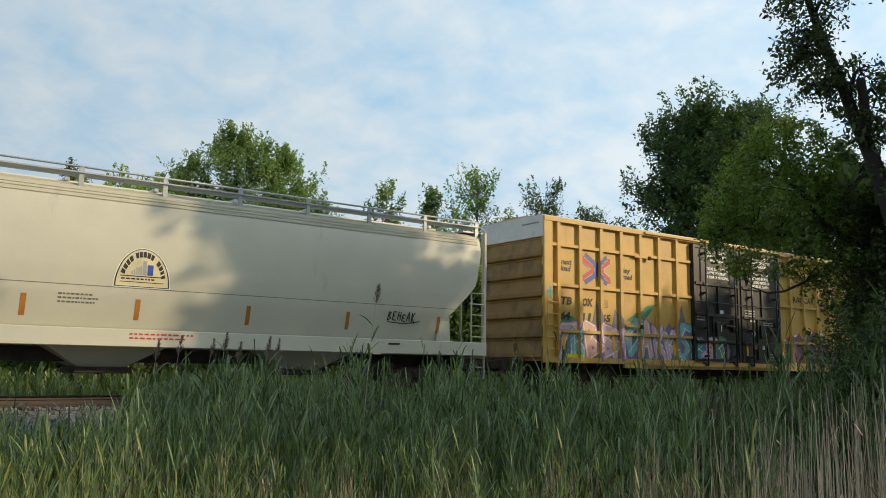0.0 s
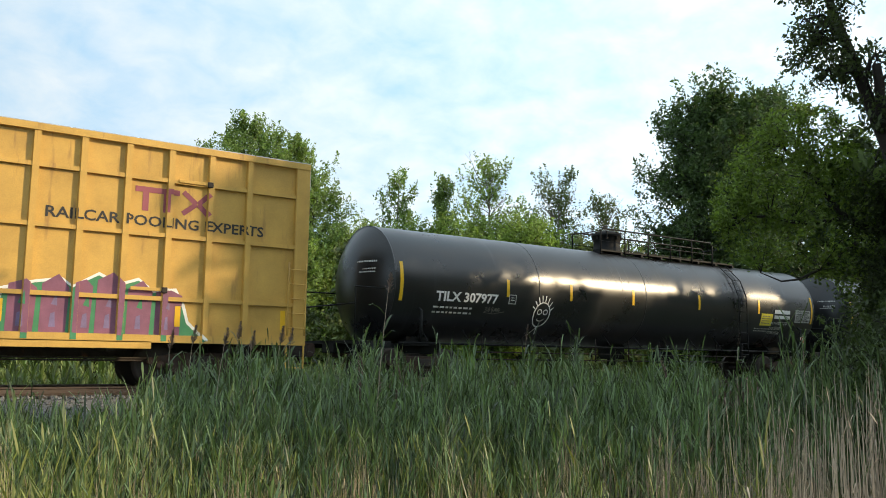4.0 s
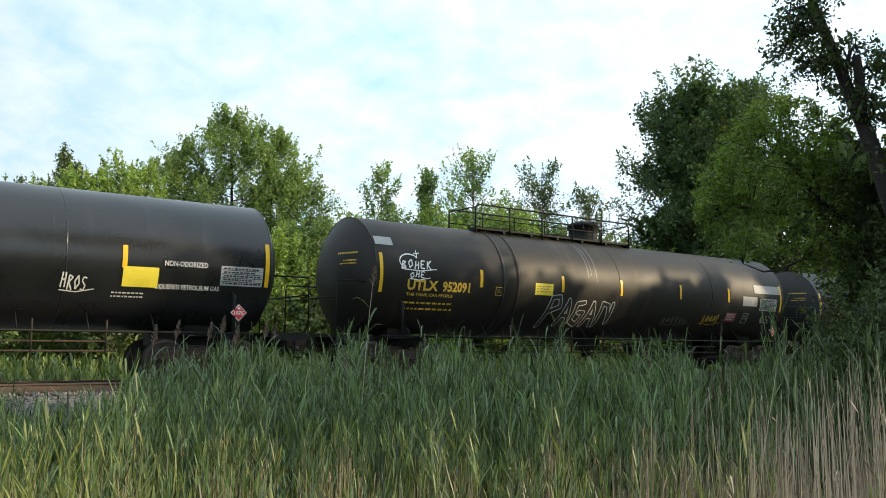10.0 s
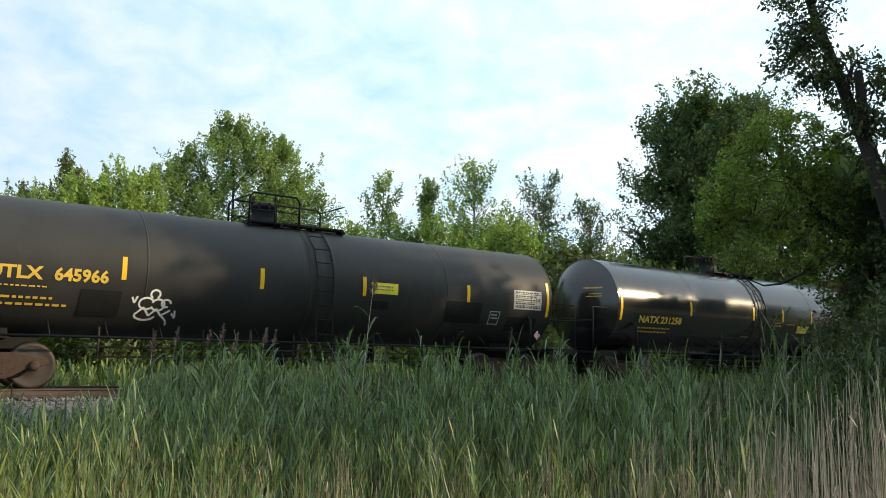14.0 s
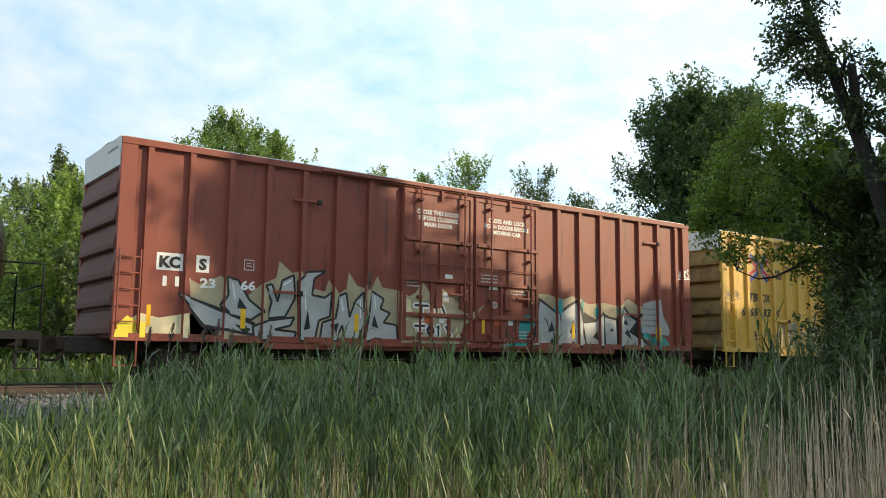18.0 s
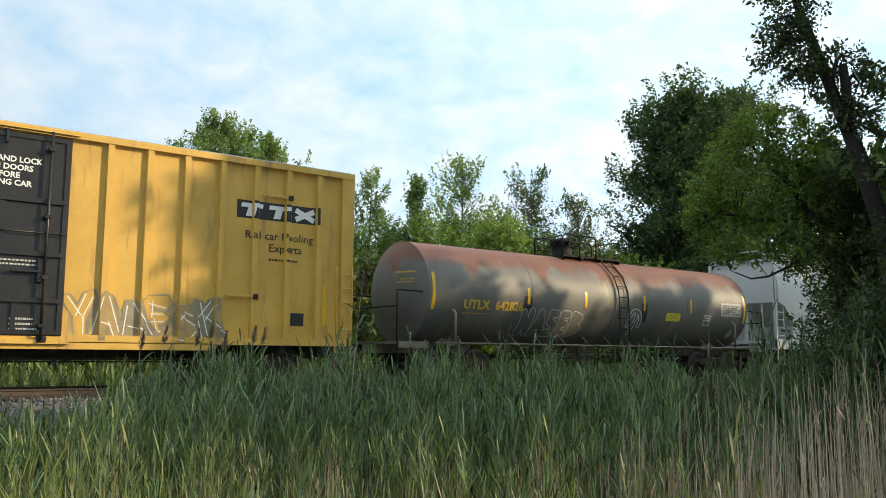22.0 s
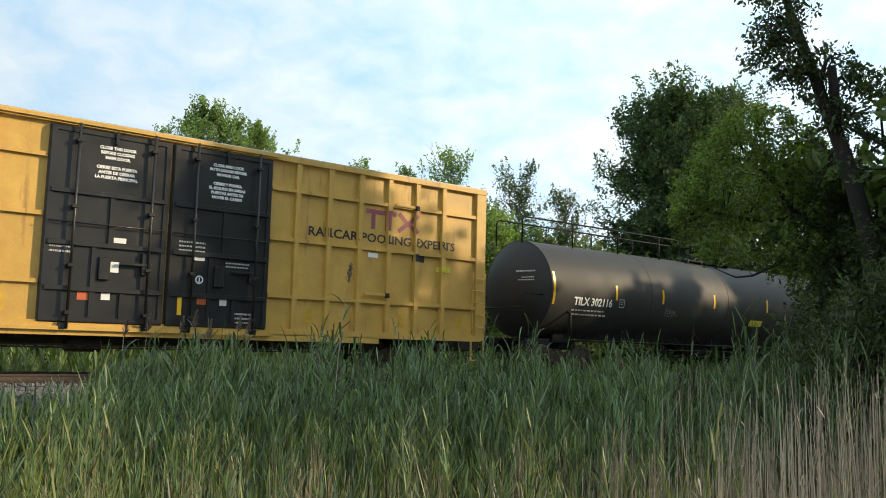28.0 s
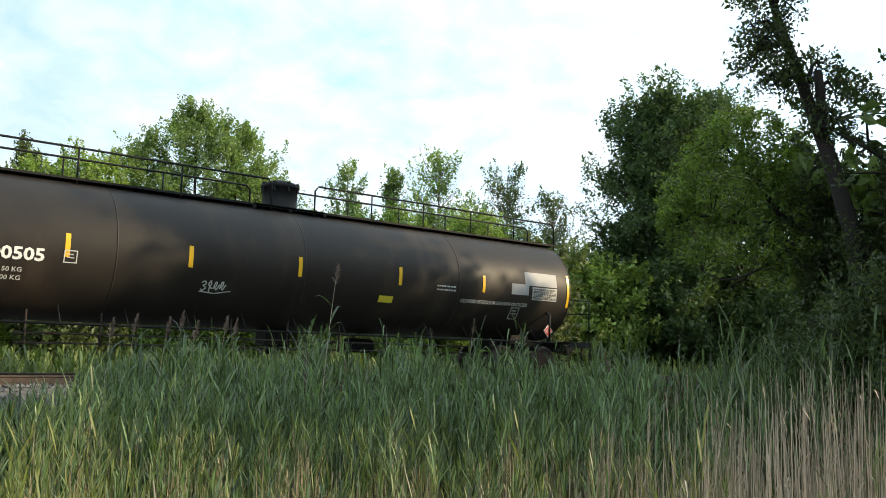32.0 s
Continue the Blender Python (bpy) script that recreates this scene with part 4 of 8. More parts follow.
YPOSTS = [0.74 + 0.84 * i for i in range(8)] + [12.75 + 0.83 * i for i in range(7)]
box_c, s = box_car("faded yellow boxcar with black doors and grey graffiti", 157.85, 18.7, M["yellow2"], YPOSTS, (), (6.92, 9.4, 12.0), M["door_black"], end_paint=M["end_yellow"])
CARS.append(box_c)
SIDES.append(s)
tank_f, s = tank_car("grey tank car streaked with rust along its top", 178.95, 14.5, 2.48, 1.43, M["tank_grey"], (5.8, 8.5), (6.4, 0.32, 0.5), (0.15, 3.6, 6.0, 8.75, 11.2, 14.35), gear="tan_iron", steps=7.65, bands=(7.35, 7.95), head_ink=M["letter_yellow"])
CARS.append(tank_f)
SIDES.append(s)
hop_b, s = hopper_car("pale grey covered hopper wagon with black lettering", 195.3, 19.6, M["pale"], ((1.40, 1.30), (1.95, 1.30), (2.70, 0.52), (2.84, 0.13), (4.52, 0.10)))
CARS.append(hop_b)
SIDES.append(s)
for u in (1.3, 3.85, 6.7, 9.7, 12.8, 15.9, 18.3):
    s.paint("reflector", [rect(u - 0.05, u + 0.05, 1.48, 1.9)], M["orange"], hop_b, "faded orange reflective strip")
box_d, s = box_car("yellow boxcar with black doors and slogan", 216.6, 18.75, M["yellow"], POSTS, GIRTS, (7.05, 9.6, 12.05), M["door_black"], end_paint=M["end_yellow"])
CARS.append(box_d)
SIDES.append(s)
tank_g, s = tank_car("dusty grey pressure tank car with white lettering", 238.0, 18.4, 2.66, 1.53, M["tank_dust2"], (8.0, 10.5), (9.1, 0.42, 0.58), (0.1, 2.95, 5.35, 8.3, 11.75, 15.1, 18.3), full_walk="rail")
CARS.append(tank_g)
SIDES.append(s)
tank_h, s = tank_car("brown-black tank car with white lettering, last of the train", 258.95, 18.8, 2.66, 1.53, M["tank_brown"], (8.4, 10.4), (9.4, 0.45, 0.60), (0.2, 3.9, 6.5, 9.25, 12.25, 15.2, 18.7), full_walk=True)
CARS.append(tank_h)
SIDES.append(s)


# ---- lettering, labels and graffiti ----
def words(side, car, text, u, v, height, mat, width=None, slant=0.0, align="LEFT", label="", fat=0.0, name="lettering"):
    fat += 0.006 if height > 0.2 else 0.002
    return side.paint(name, shift(text_polys(text, height, width, slant, fat, align), u, v), M[mat], car, label or "painted lettering")


def frame_rect(u0, u1, v0, v1, t):
    return [rect(u0, u1, v0, v0 + t), rect(u0, u1, v1 - t, v1), rect(u0, u0 + t, v0 + t, v1 - t), rect(u1 - t, u1, v0 + t, v1 - t)]


def table_plate(side, car, u0, u1, v0, v1, back="plate_grey", ink="letter_black", seed=3):
    """A stencilled table: a pale plate with dark rules and rows of small figures."""
    plate = side.paint("data_table", [rect(u0, u1, v0, v1)], M[back], car, "pale ruled data stencil", lift=0.006)
    w, h = u1 - u0, v1 - v0
    side.paint("data_rule", [rect(u0 + 0.02, u1 - 0.02, v0 + h * f - 0.007, v0 + h * f + 0.007) for f in (0.2, 0.4, 0.6, 0.8)] + [rect(u0 + w * f - 0.007, u0 + w * f + 0.007, v0 + 0.02, v1 - 0.02) for f in (0.34, 0.62, 0.8)], M[ink], plate, lift=0.008)
    side.paint("data_line", small_print(u0 + 0.06, v1 - 0.02, 5, w - 0.10, h - 0.02, seed), M[ink], plate, lift=0.0095)


def door_words(side, car, left, right, lines_l, lines_r, top, height=0.10, mat="white", step=0.145):
    for u, lines in ((left, lines_l), (right, lines_r)):
        for i, line in enumerate(lines):
            if line:
                words(side, car, line, u, top - i * step, height, mat, align="CENTER", label="white door instruction", fat=0.003)


def cross_emblem(side, car, u, v, w, h):
    """Crossed blue and red arrows."""
    p = lambda a, b: (u + a * w, v + b * h)
    side.paint("emblem_edge", stroke([p(0.03, 0.82), p(0.45, 0.5), p(0.03, 0.18)], 0.19) + stroke([p(0.97, 0.82), p(0.58, 0.5), p(0.97, 0.18)], 0.19), M["old_white"], car)
    side.paint("emblem_red", stroke([p(0.02, 0.83), p(0.42, 0.52)], 0.14) + stroke([p(0.42, 0.48), p(0.02, 0.17)], 0.14) + stroke([p(0.98, 0.83), p(0.60, 0.52)], 0.14) + stroke([p(0.60, 0.48), p(0.98, 0.17)], 0.14)
               + [[p(-0.02, 0.70), p(0.08, 0.95), p(-0.03, 0.97)], [p(-0.02, 0.30), p(0.08, 0.05), p(-0.03, 0.03)], [p(1.02, 0.70), p(0.92, 0.95), p(1.03, 0.97)], [p(1.02, 0.30), p(0.92, 0.05), p(1.03, 0.03)]], M["cross_red"], car, "red part of a crossed arrow emblem")
    side.paint("emblem_blue", stroke([p(0.10, 1.0), p(0.42, 0.74), p(0.52, 0.60), p(0.52, 0.40), p(0.42, 0.26), p(0.10, 0.0)], 0.15) + stroke([p(0.90, 1.0), p(0.60, 0.74), p(0.50, 0.60), p(0.50, 0.40), p(0.60, 0.26), p(0.90, 0.0)], 0.13), M["blue"], car, "blue part of a crossed arrow emblem")


def wildstyle(side, car, u0, u1, v0, v1, seed, base, palette, n, edge="letter_black", jag=0.35, weight=0.24, accents=(), shine="white", spikes=0.22):
    """A spray-painted piece: a spiky ground with broad interlocking letters, each with a cast edge, a rim and thin shine lines."""
    rnd = random.Random(seed)
    m = max(6, int((u1 - u0) / spikes))
    top = [(u1 - (u1 - u0) * i / m, v1 - (v1 - v0) * (rnd.uniform(0.0, 0.12) if i % 2 else rnd.uniform(jag * 0.6, jag * 1.25))) for i in range(m + 1)]
    polys = [[(u0, v0), (u1, v0)] + top]
    side.paint("graffiti_ground", polys, M[base], car, "ragged ground colour of spray-painted graffiti", lift=0.003)
    # loose patches of colour under the letters
    for k, name in enumerate(accents):
        for i in range(4):
            cu, cv, r = u0 + (u1 - u0) * rnd.uniform(0.04, 0.96), v0 + (v1 - v0) * rnd.uniform(0.12, 0.65), rnd.uniform(0.16, 0.40)
            turn = rnd.uniform(0, 6)
            shape = [(cu + r * q * math.cos(turn + a), min(v1, max(v0, cv + r * q * math.sin(turn + a)))) for a, q in zip([j * math.tau / 7 for j in range(7)], [rnd.uniform(0.35, 1.4) for j in range(7)])]
            side.paint("graffiti_shape", [shape], M[name], car, "loose spray-painted patch", lift=0.0045 + 0.0004 * k)
    step = (u1 - u0) / n
    fit = lambda polys: [[(min(u1 + 0.1, max(u0 - 0.1, x)), min(v1 + 0.05, max(v0, y))) for x, y in q] for q in polys]
    for i in range(n):
        g = GLYPHS[rnd.randrange(len(GLYPHS))]
        w, h, skew = step * rnd.uniform(1.15, 1.45), (v1 - v0) * rnd.uniform(0.70, 0.90), rnd.uniform(-0.35, 0.35)
        drop = rnd.uniform(-0.05, 0.10) * (v1 - v0)
        pts = [(u0 + step * (i - 0.05) + w * (0.9 * x + skew * (y - 0.4)), max(v0 + weight * 0.5, v0 + weight * 0.45 + drop + (h - weight * 0.5) * y)) for x, y in g]
        body, rim, lines = [], [], []
        for k, ((x0, y0), (x1, y1)) in enumerate(zip(pts, pts[1:])):
            d = math.hypot(x1 - x0, y1 - y0) or 1e-6
            tx, ty = (x1 - x0) / d, (y1 - y0) / d
            a, b = weight * rnd.uniform(0.42, 0.70), weight * rnd.uniform(0.25, 0.55)
            last = k == len(pts) - 2
            for out, e in ((body, 0.0), (rim, 0.034)):
                q = [(x0 - tx * (a * 0.7 + e), y0 - ty * (a * 0.7 + e)), (x0 + ty * (a + e), y0 - tx * (a + e)), (x1 + ty * (b + e), y1 - tx * (b + e))]
                if last:
                    # the last stroke ends in an arrow
                    q += [(x1 + ty * (1.9 * b + e), y1 - tx * (1.9 * b + e)), (x1 + tx * (2.4 * b + 2 * e), y1 + ty * (2.4 * b + 2 * e)), (x1 - ty * (1.9 * b + e), y1 + tx * (1.9 * b + e))]
                else:
                    q += [(x1 + tx * (b * 1.1 + 2 * e), y1 + ty * (b * 1.1 + 2 * e))]
                out.append(q + [(x1 - ty * (b + e), y1 + tx * (b + e)), (x0 - ty * (a + e), y0 + tx * (a + e))])
            lines += stroke([(x0 - ty * a * 0.62, y0 + tx * a * 0.62), (x1 - ty * b * 0.62, y1 + tx * b * 0.62)], 0.022)
        lift = 0.006 + 0.0036 * (i % 3)
        side.paint("letter_edge", fit([[(x + 0.05, y - 0.045) for x, y in q] for q in rim] + rim), M[edge], car, lift=lift)
        letter = side.paint("graffiti_letter", fit(body), M[palette[i % len(palette)]], car, "spray-painted letter shape", lift=lift + 0.0013)
        if shine and letter:
            side.paint("letter_shine", fit(lines), M[shine], letter, lift=lift + 0.0024)


GLYPHS = [[(0, 0), (0.1, 1), (0.6, 0.9), (0.15, 0.55), (0.7, 0.3), (0, 0)], [(0.7, 0.9), (0.1, 0.95), (0.05, 0.5), (0.5, 0.5), (0.05, 0.45), (0.1, 0.05), (0.8, 0.0)], [(0.1, 0), (0.2, 1), (0.15, 0.5), (0.7, 0.55), (0.65, 1), (0.7, 0)],
          [(0, 0), (0.4, 1), (0.7, 0), (0.55, 0.4), (0.15, 0.4)], [(0.1, 1), (0.1, 0), (0.1, 0.5), (0.7, 1.05), (0.15, 0.5), (0.9, -0.15)], [(0.8, 0.9), (0.3, 1), (0.1, 0.7), (0.7, 0.35), (0.5, 0), (0, 0.1)],
          [(0, 1), (0.4, 0.5), (0.8, 1.1), (0.4, 0.5), (0.3, -0.2)], [(0.1, 0), (0.15, 1), (0.7, 0.85), (0.2, 0.5), (0.8, 0)], [(0.5, 1), (0.05, 0.6), (0.3, 0), (0.75, 0.4), (0.5, 1)], [(0, 1), (0.9, 1.05), (0.45, 1), (0.4, -0.1)]]


SCRIBBLES = [[(0, 0.2), (0.15, 0.9), (0.4, 0.95), (0.45, 0.5), (0.2, 0.4), (0.6, 0.1), (0.9, 0.7)], [(0.1, 0.5), (0.4, 1.0), (0.7, 0.6), (0.45, 0.1), (0.1, 0.3), (0.3, 0.7), (0.9, 0.4)], [(0, 0.1), (0.3, 0.8), (0.4, 0.2), (0.6, 0.9), (0.65, 0.1), (0.95, 0.6)],
             [(0, 0.8), (0.5, 1.0), (0.8, 0.7), (0.3, 0.5), (0.9, 0.3), (0.4, -0.1), (0.1, 0.15)], [(0.5, -0.2), (0.4, 0.4), (0.1, 0.7), (0.4, 1.1), (0.6, 0.7), (0.45, 0.3), (0.9, 0.2)]]


def tag(side, car, u0, u1, v0, v1, seed, mat, n=7, width=0.03, picks=None):
    """A quick hand-drawn scrawl of letter-like signs."""
    rnd = random.Random(seed)
    for i in range(n):
        w, h = (u1 - u0) / n, v1 - v0
        g = GLYPHS[picks[i]] if picks else SCRIBBLES[rnd.randrange(len(SCRIBBLES))]
        k, lift = rnd.uniform(0.8, 1.1), rnd.uniform(-0.08, 0.12)
        pts = [(u0 + w * (i + 0.05 + 0.95 * x + 0.15 * y), v0 + h * (lift + k * y)) for x, y in g]
        side.paint("scrawl_stroke", stroke(pts, width), M[mat], car, "hand-drawn spray scrawl")
    side.paint("scrawl_stroke", stroke([(u0, v0 - 0.02), (u0 + (u1 - u0) * 0.6, v0 - 0.05), (u1 + 0.15, v0 + 0.02)], width * 0.8), M[mat], car)


def bubble(side, car, letters, fill, rim, w=0.24, edge=0.05, glow=None):
    """Fat rounded letter shapes, given as strokes, with a rim."""
    disc = lambda p, r: [(p[0] + r * math.cos(k * math.tau / 12), p[1] + r * math.sin(k * math.tau / 12)) for k in range(12)]
    if glow:
        side.paint("letter_glow", [q for pts in letters for q in stroke(pts, w + 4 * edge)] + [disc(p, w / 2 + 2 * edge) for pts in letters for p in pts], M[glow], car, lift=0.004)
    side.paint("letter_rim", [q for pts in letters for q in stroke(pts, w + 2 * edge)] + [disc(p, w / 2 + edge) for pts in letters for p in pts], M[rim], car, lift=0.006)
    if fill:
        side.paint("letter_fill", [q for pts in letters for q in stroke(pts, w)] + [disc(p, w / 2) for pts in letters for p in pts], M[fill], car, "rounded spray-painted letter shapes", lift=0.009)


def diamond(side, car, u, v, r=0.19):
    y = side.place(u, v + 0.9, 0.0)[1] + 0.03
    turned = lambda q, y0, y1: slab(bmesh.new(), [(u - q, v), (u, v - q), (u + q, v), (u, v + q)], y0, y1)
    plate = part("hazard_placard", turned(r, y - 0.012, y), M["white"], car, "red and white diamond hazard placard")
    part("placard_face", turned(r * 0.90, y - 0.016, y - 0.011), M["hazard"], plate)
    part("placard_holder", boxes((u - 0.03, u + 0.03, y, y + 0.03, 1.05, v), bevel=0.004), M["black_iron"], plate)
    flat = Side(lambda a, b, lift: (a, y - 0.016 - lift, b))
    flat.paint("placard_figure", shift(text_polys("1075", 0.085, 0.22, 0.0, 0.003), u - 0.11, v - 0.045), M["white"], plate, lift=0.003)
    flat.paint("placard_flame", [[(u - 0.035, v + 0.075), (u + 0.035, v + 0.075), (u + 0.02, v + 0.11), (u, v + 0.14), (u - 0.02, v + 0.11)]], M["white"], plate, lift=0.003)


def plate_mark(side, car, u, v, w=0.26, mat="old_white"):
    side.paint("plate_stencil", frame_rect(u, u + w, v, v + w, 0.02) + small_print(u + 0.06, v + w - 0.06, 2, w - 0.12, w * 0.5, 2), M[mat], car)


def drips(side, car, mid, radius, us, seed):
    rnd = random.Random(seed)
    polys = []
    for u in us:
        for k in range(3):
            x, w = u + rnd.uniform(-0.3, 0.3), rnd.uniform(0.015, 0.055)
            z0, z1 = mid + radius * rnd.uniform(0.05, 0.45), mid + radius * 0.93
            n = 6
            for i in range(n):
                a, b = i / n, (i + 1) / n
                polys.append([(x - w * (0.25 + 0.75 * a), z0 + (z1 - z0) * a), (x + w * (0.25 + 0.75 * a), z0 + (z1 - z0) * a), (x + w * (0.25 + 0.75 * b), z0 + (z1 - z0) * b), (x - w * (0.25 + 0.75 * b), z0 + (z1 - z0) * b)])
    side.paint("run_mark", polys, M["drip"], car, "pale run marks below the valve housing", lift=0.002)


M["bone"] = material("bone_white_spray_paint", (0.58, 0.56, 0.49), 0.5, vary=0.28, scale=2.5)
M["pale_teal"] = material("pale_teal_spray_paint", (0.20, 0.42, 0.42), 0.5, vary=0.25, scale=2)
M["cream_dim"] = material("dusty_cream_spray_paint", (0.40, 0.34, 0.22), 0.55, vary=0.3, scale=1.5)
M["orange_red"] = material("orange_red_sticker", (0.55, 0.12, 0.04), 0.5, vary=0.12)
M["strip_old"] = material("faded_yellow_reflector", (0.55, 0.33, 0.03), 0.5, vary=0.25, scale=6)
M["ash"] = material("faded_grey_yellow_spray_paint", (0.40, 0.29, 0.12), 0.55, vary=0.35, scale=2)
M["grey_dull"] = material("dull_grey_spray_paint", (0.27, 0.23, 0.15), 0.55, vary=0.35, scale=2)
M["drip"] = material("pale_run_mark", (0.040, 0.044, 0.050), 0.45, vary=0.5, scale=8, bump=0.0)
sa, sb, sc, sd, se, sf, sg, sh, si, sj, sk, sl, sm, so = SIDES
CLOSE = ("CLOSE THIS DOOR", "BEFORE CLOSING", "MAIN DOOR")
LOCK = ("CLOSE AND LOCK", "BOTH DOORS BEFORE", "MOVING CAR")
CIERRE = CLOSE + ("", "CIERRE ESTA PUERTA", "ANTES DE CERRAR", "LA PUERTA PRINCIPAL")
SEGURO = LOCK + ("", "CIERRE Y PONGA", "EL SEGURO EN AMBAS", "PUERTAS ANTES DE", "MOVER EL CARRO")

# light grey hopper: the round-topped emblem, in plain shapes
half_moon = lambda rx, ry, z: [(10.24 + x, z + y) for x, y in arc(0, 0, rx, ry, 0, 180, 20)]
sa.paint("emblem", [half_moon(0.60, 0.84, 2.29)], M["white"], hop_a, "round-topped mill emblem", lift=0.004)
sa.paint("emblem_rim", [half_moon(0.575, 0.81, 2.305)], M["letter_black"], hop_a, lift=0.006)
sa.paint("emblem_face", [half_moon(0.545, 0.78, 2.32)], M["cream_spray"], hop_a, lift=0.008)
sa.paint("emblem_words", [[(10.24 + r * 0.52 * math.cos(radians(a)), 2.36 + r * 0.74 * math.sin(radians(a))) for r, a in ((0.78, a0), (0.94, a0), (0.94, a0 - w), (0.78, a0 - w))] for a0, w in ((160, 8), (150, 9), (139, 8), (129, 9), (112, 8), (102, 8), (92, 9), (81, 9), (70, 8), (50, 9), (39, 8), (29, 6), (20, 6))], M["letter_black"], hop_a, lift=0.010)
sa.paint("emblem_mill", [rect(10.0 + 0.045 * i, 10.03 + 0.045 * i, 2.56, 2.64 + 0.028 * i) for i in range(5)] + [rect(10.23, 10.31, 2.56, 2.86)], M["grey_patch"], hop_a, lift=0.010)
sa.paint("emblem_tower", [rect(10.33, 10.45, 2.56, 2.78)], M["blue"], hop_a, lift=0.011)
sa.paint("emblem_line", [rect(9.78, 10.70, 2.52, 2.54), rect(9.78, 10.70, 2.40, 2.415)] + small_print(9.80, 2.505, 1, 0.88, 0.08, 5), M["letter_black"], hop_a, lift=0.011)
sa.paint("small_stencil", small_print(8.62, 2.12, 3, 0.80, 0.24, 6), M["soot"], hop_a, "small stencilled lines")
sa.paint("small_stencil", small_print(10.05, 1.36, 2, 1.35, 0.17, 7), M["cross_red"], hop_a, "small red stencilled lines")
tag(sa, hop_a, 16.4, 17.25, 1.88, 2.10, 5, "letter_black", 6, 0.03, (0, 1, 2, 1, 3, 4))
sa.paint("side_seam", [rect(0.9, 18.7, 2.27, 2.285)], M["soot"], hop_a, lift=0.003)
sa.paint("reporting_patch", [rect(16.4, 16.75, 1.28, 1.33)], M["letter_black"], hop_a)

# yellow boxcar with heavy graffiti
for txt, u, v in (("next", 0.76, 3.86), ("load", 0.74, 3.66), ("any", 3.46, 3.80), ("road", 3.44, 3.60)):
    words(sb, box_a, txt, u, v, 0.17, "letter_black", slant=0.25, fat=0.006, label="black italic slogan")
cross_emblem(sb, box_a, 1.66, 3.38, 1.20, 0.84)
for txt, u, w in (("TB", 0.74, 0.46), ("OX", 1.64, 0.46)):
    words(sb, box_a, txt, u, 2.66, 0.23, "letter_black", width=w, slant=0.15, fat=0.006)
for txt, u in (("64", 0.72), ("11", 1.62), ("65", 2.48)):
    words(sb, box_a, txt, u, 2.21, 0.23, "letter_black", width=0.40, slant=0.15, fat=0.006)
plate_mark(sb, box_a, 2.52, 2.64, 0.23, "soot")
sb.paint("painted_cross", [rect(0.20, 0.27, 2.80, 3.16), rect(0.08, 0.20, 2.94, 3.03), rect(0.27, 0.325, 2.94, 3.03)], M["teal"], box_a, "small teal spray cross")
words(sb, box_a, "RAILCAR POOLING EXPERTS", 13.0, 3.40, 0.23, "letter_black", width=4.65)
LOGO = lambda u, v: [rect(u, u + 0.95, v + 0.40, v + 0.52), rect(u + 0.16, u + 0.29, v, v + 0.40), rect(u + 0.60, u + 0.73, v, v + 0.40)]
ARROW = lambda u, v: stroke([(u, v + 0.50), (u + 0.30, v + 0.26), (u, v + 0.02)], 0.11) + stroke([(u + 0.58, v + 0.50), (u + 0.34, v + 0.26), (u + 0.58, v + 0.02)], 0.11)
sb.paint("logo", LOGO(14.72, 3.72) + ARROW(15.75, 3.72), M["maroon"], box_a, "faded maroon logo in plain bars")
wildstyle(sb, box_a, 0.52, 3.2, 1.0, 2.25, 3, "violet", ("lilac", "pale_teal", "salmon"), 4, "violet", jag=0.3, weight=0.26, accents=("teal", "salmon"))
wildstyle(sb, box_a, 3.0, 6.78, 1.0, 2.35, 13, "violet", ("lilac", "pale_teal", "salmon", "lilac"), 6, "violet", jag=0.35, weight=0.27, accents=("teal", "green_spray", "silver"))
for k, (ua, ub, uc, vt) in enumerate(((2.0, 2.25, 2.6, 2.85), (2.9, 3.08, 3.6, 2.64), (5.8, 6.35, 6.55, 2.94))):
    sb.paint("graffiti_spike", [[(ua, 1.9), (uc, 1.9), (uc, 2.1), (ub, vt)]], M["soot"], box_a, "grey spray-painted spike", lift=0.0035)
wildstyle(sb, box_a, 6.85, 8.7, 1.05, 1.95, 4, "violet", ("teal", "lilac", "green_spray"), 3, "violet", spikes=0.3)
sb.paint("graffiti_mist", [[(3.6, 2.3), (4.3, 2.2), (5.1, 2.9), (4.6, 2.8)], [(5.6, 2.0), (6.5, 2.3), (6.5, 2.5)], [(0.6, 1.8), (1.5, 1.9), (1.3, 2.3), (0.7, 2.4)]], M["green_spray"], box_a, lift=0.0025)
sb.paint("graffiti_ground", [[(11.95, 0.98), (12.2, 1.5), (12.3, 1.95), (12.9, 2.12), (13.4, 2.2), (13.6, 2.05), (14.1, 2.35), (14.5, 2.15), (14.9, 2.28), (15.2, 2.05), (15.7, 2.1), (15.9, 1.75), (16.0, 1.4), (16.45, 0.98)]], M["white"], box_a, lift=0.003)
sb.paint("graffiti_ground", [[(12.0, 0.96), (12.25, 1.45), (12.36, 1.9), (12.9, 2.06), (13.4, 2.14), (13.6, 2.0), (14.1, 2.28), (14.5, 2.08), (14.9, 2.22), (15.2, 1.98), (15.65, 2.03), (15.84, 1.7), (15.95, 1.35), (16.38, 0.96)]], M["green_spray"], box_a, lift=0.005)
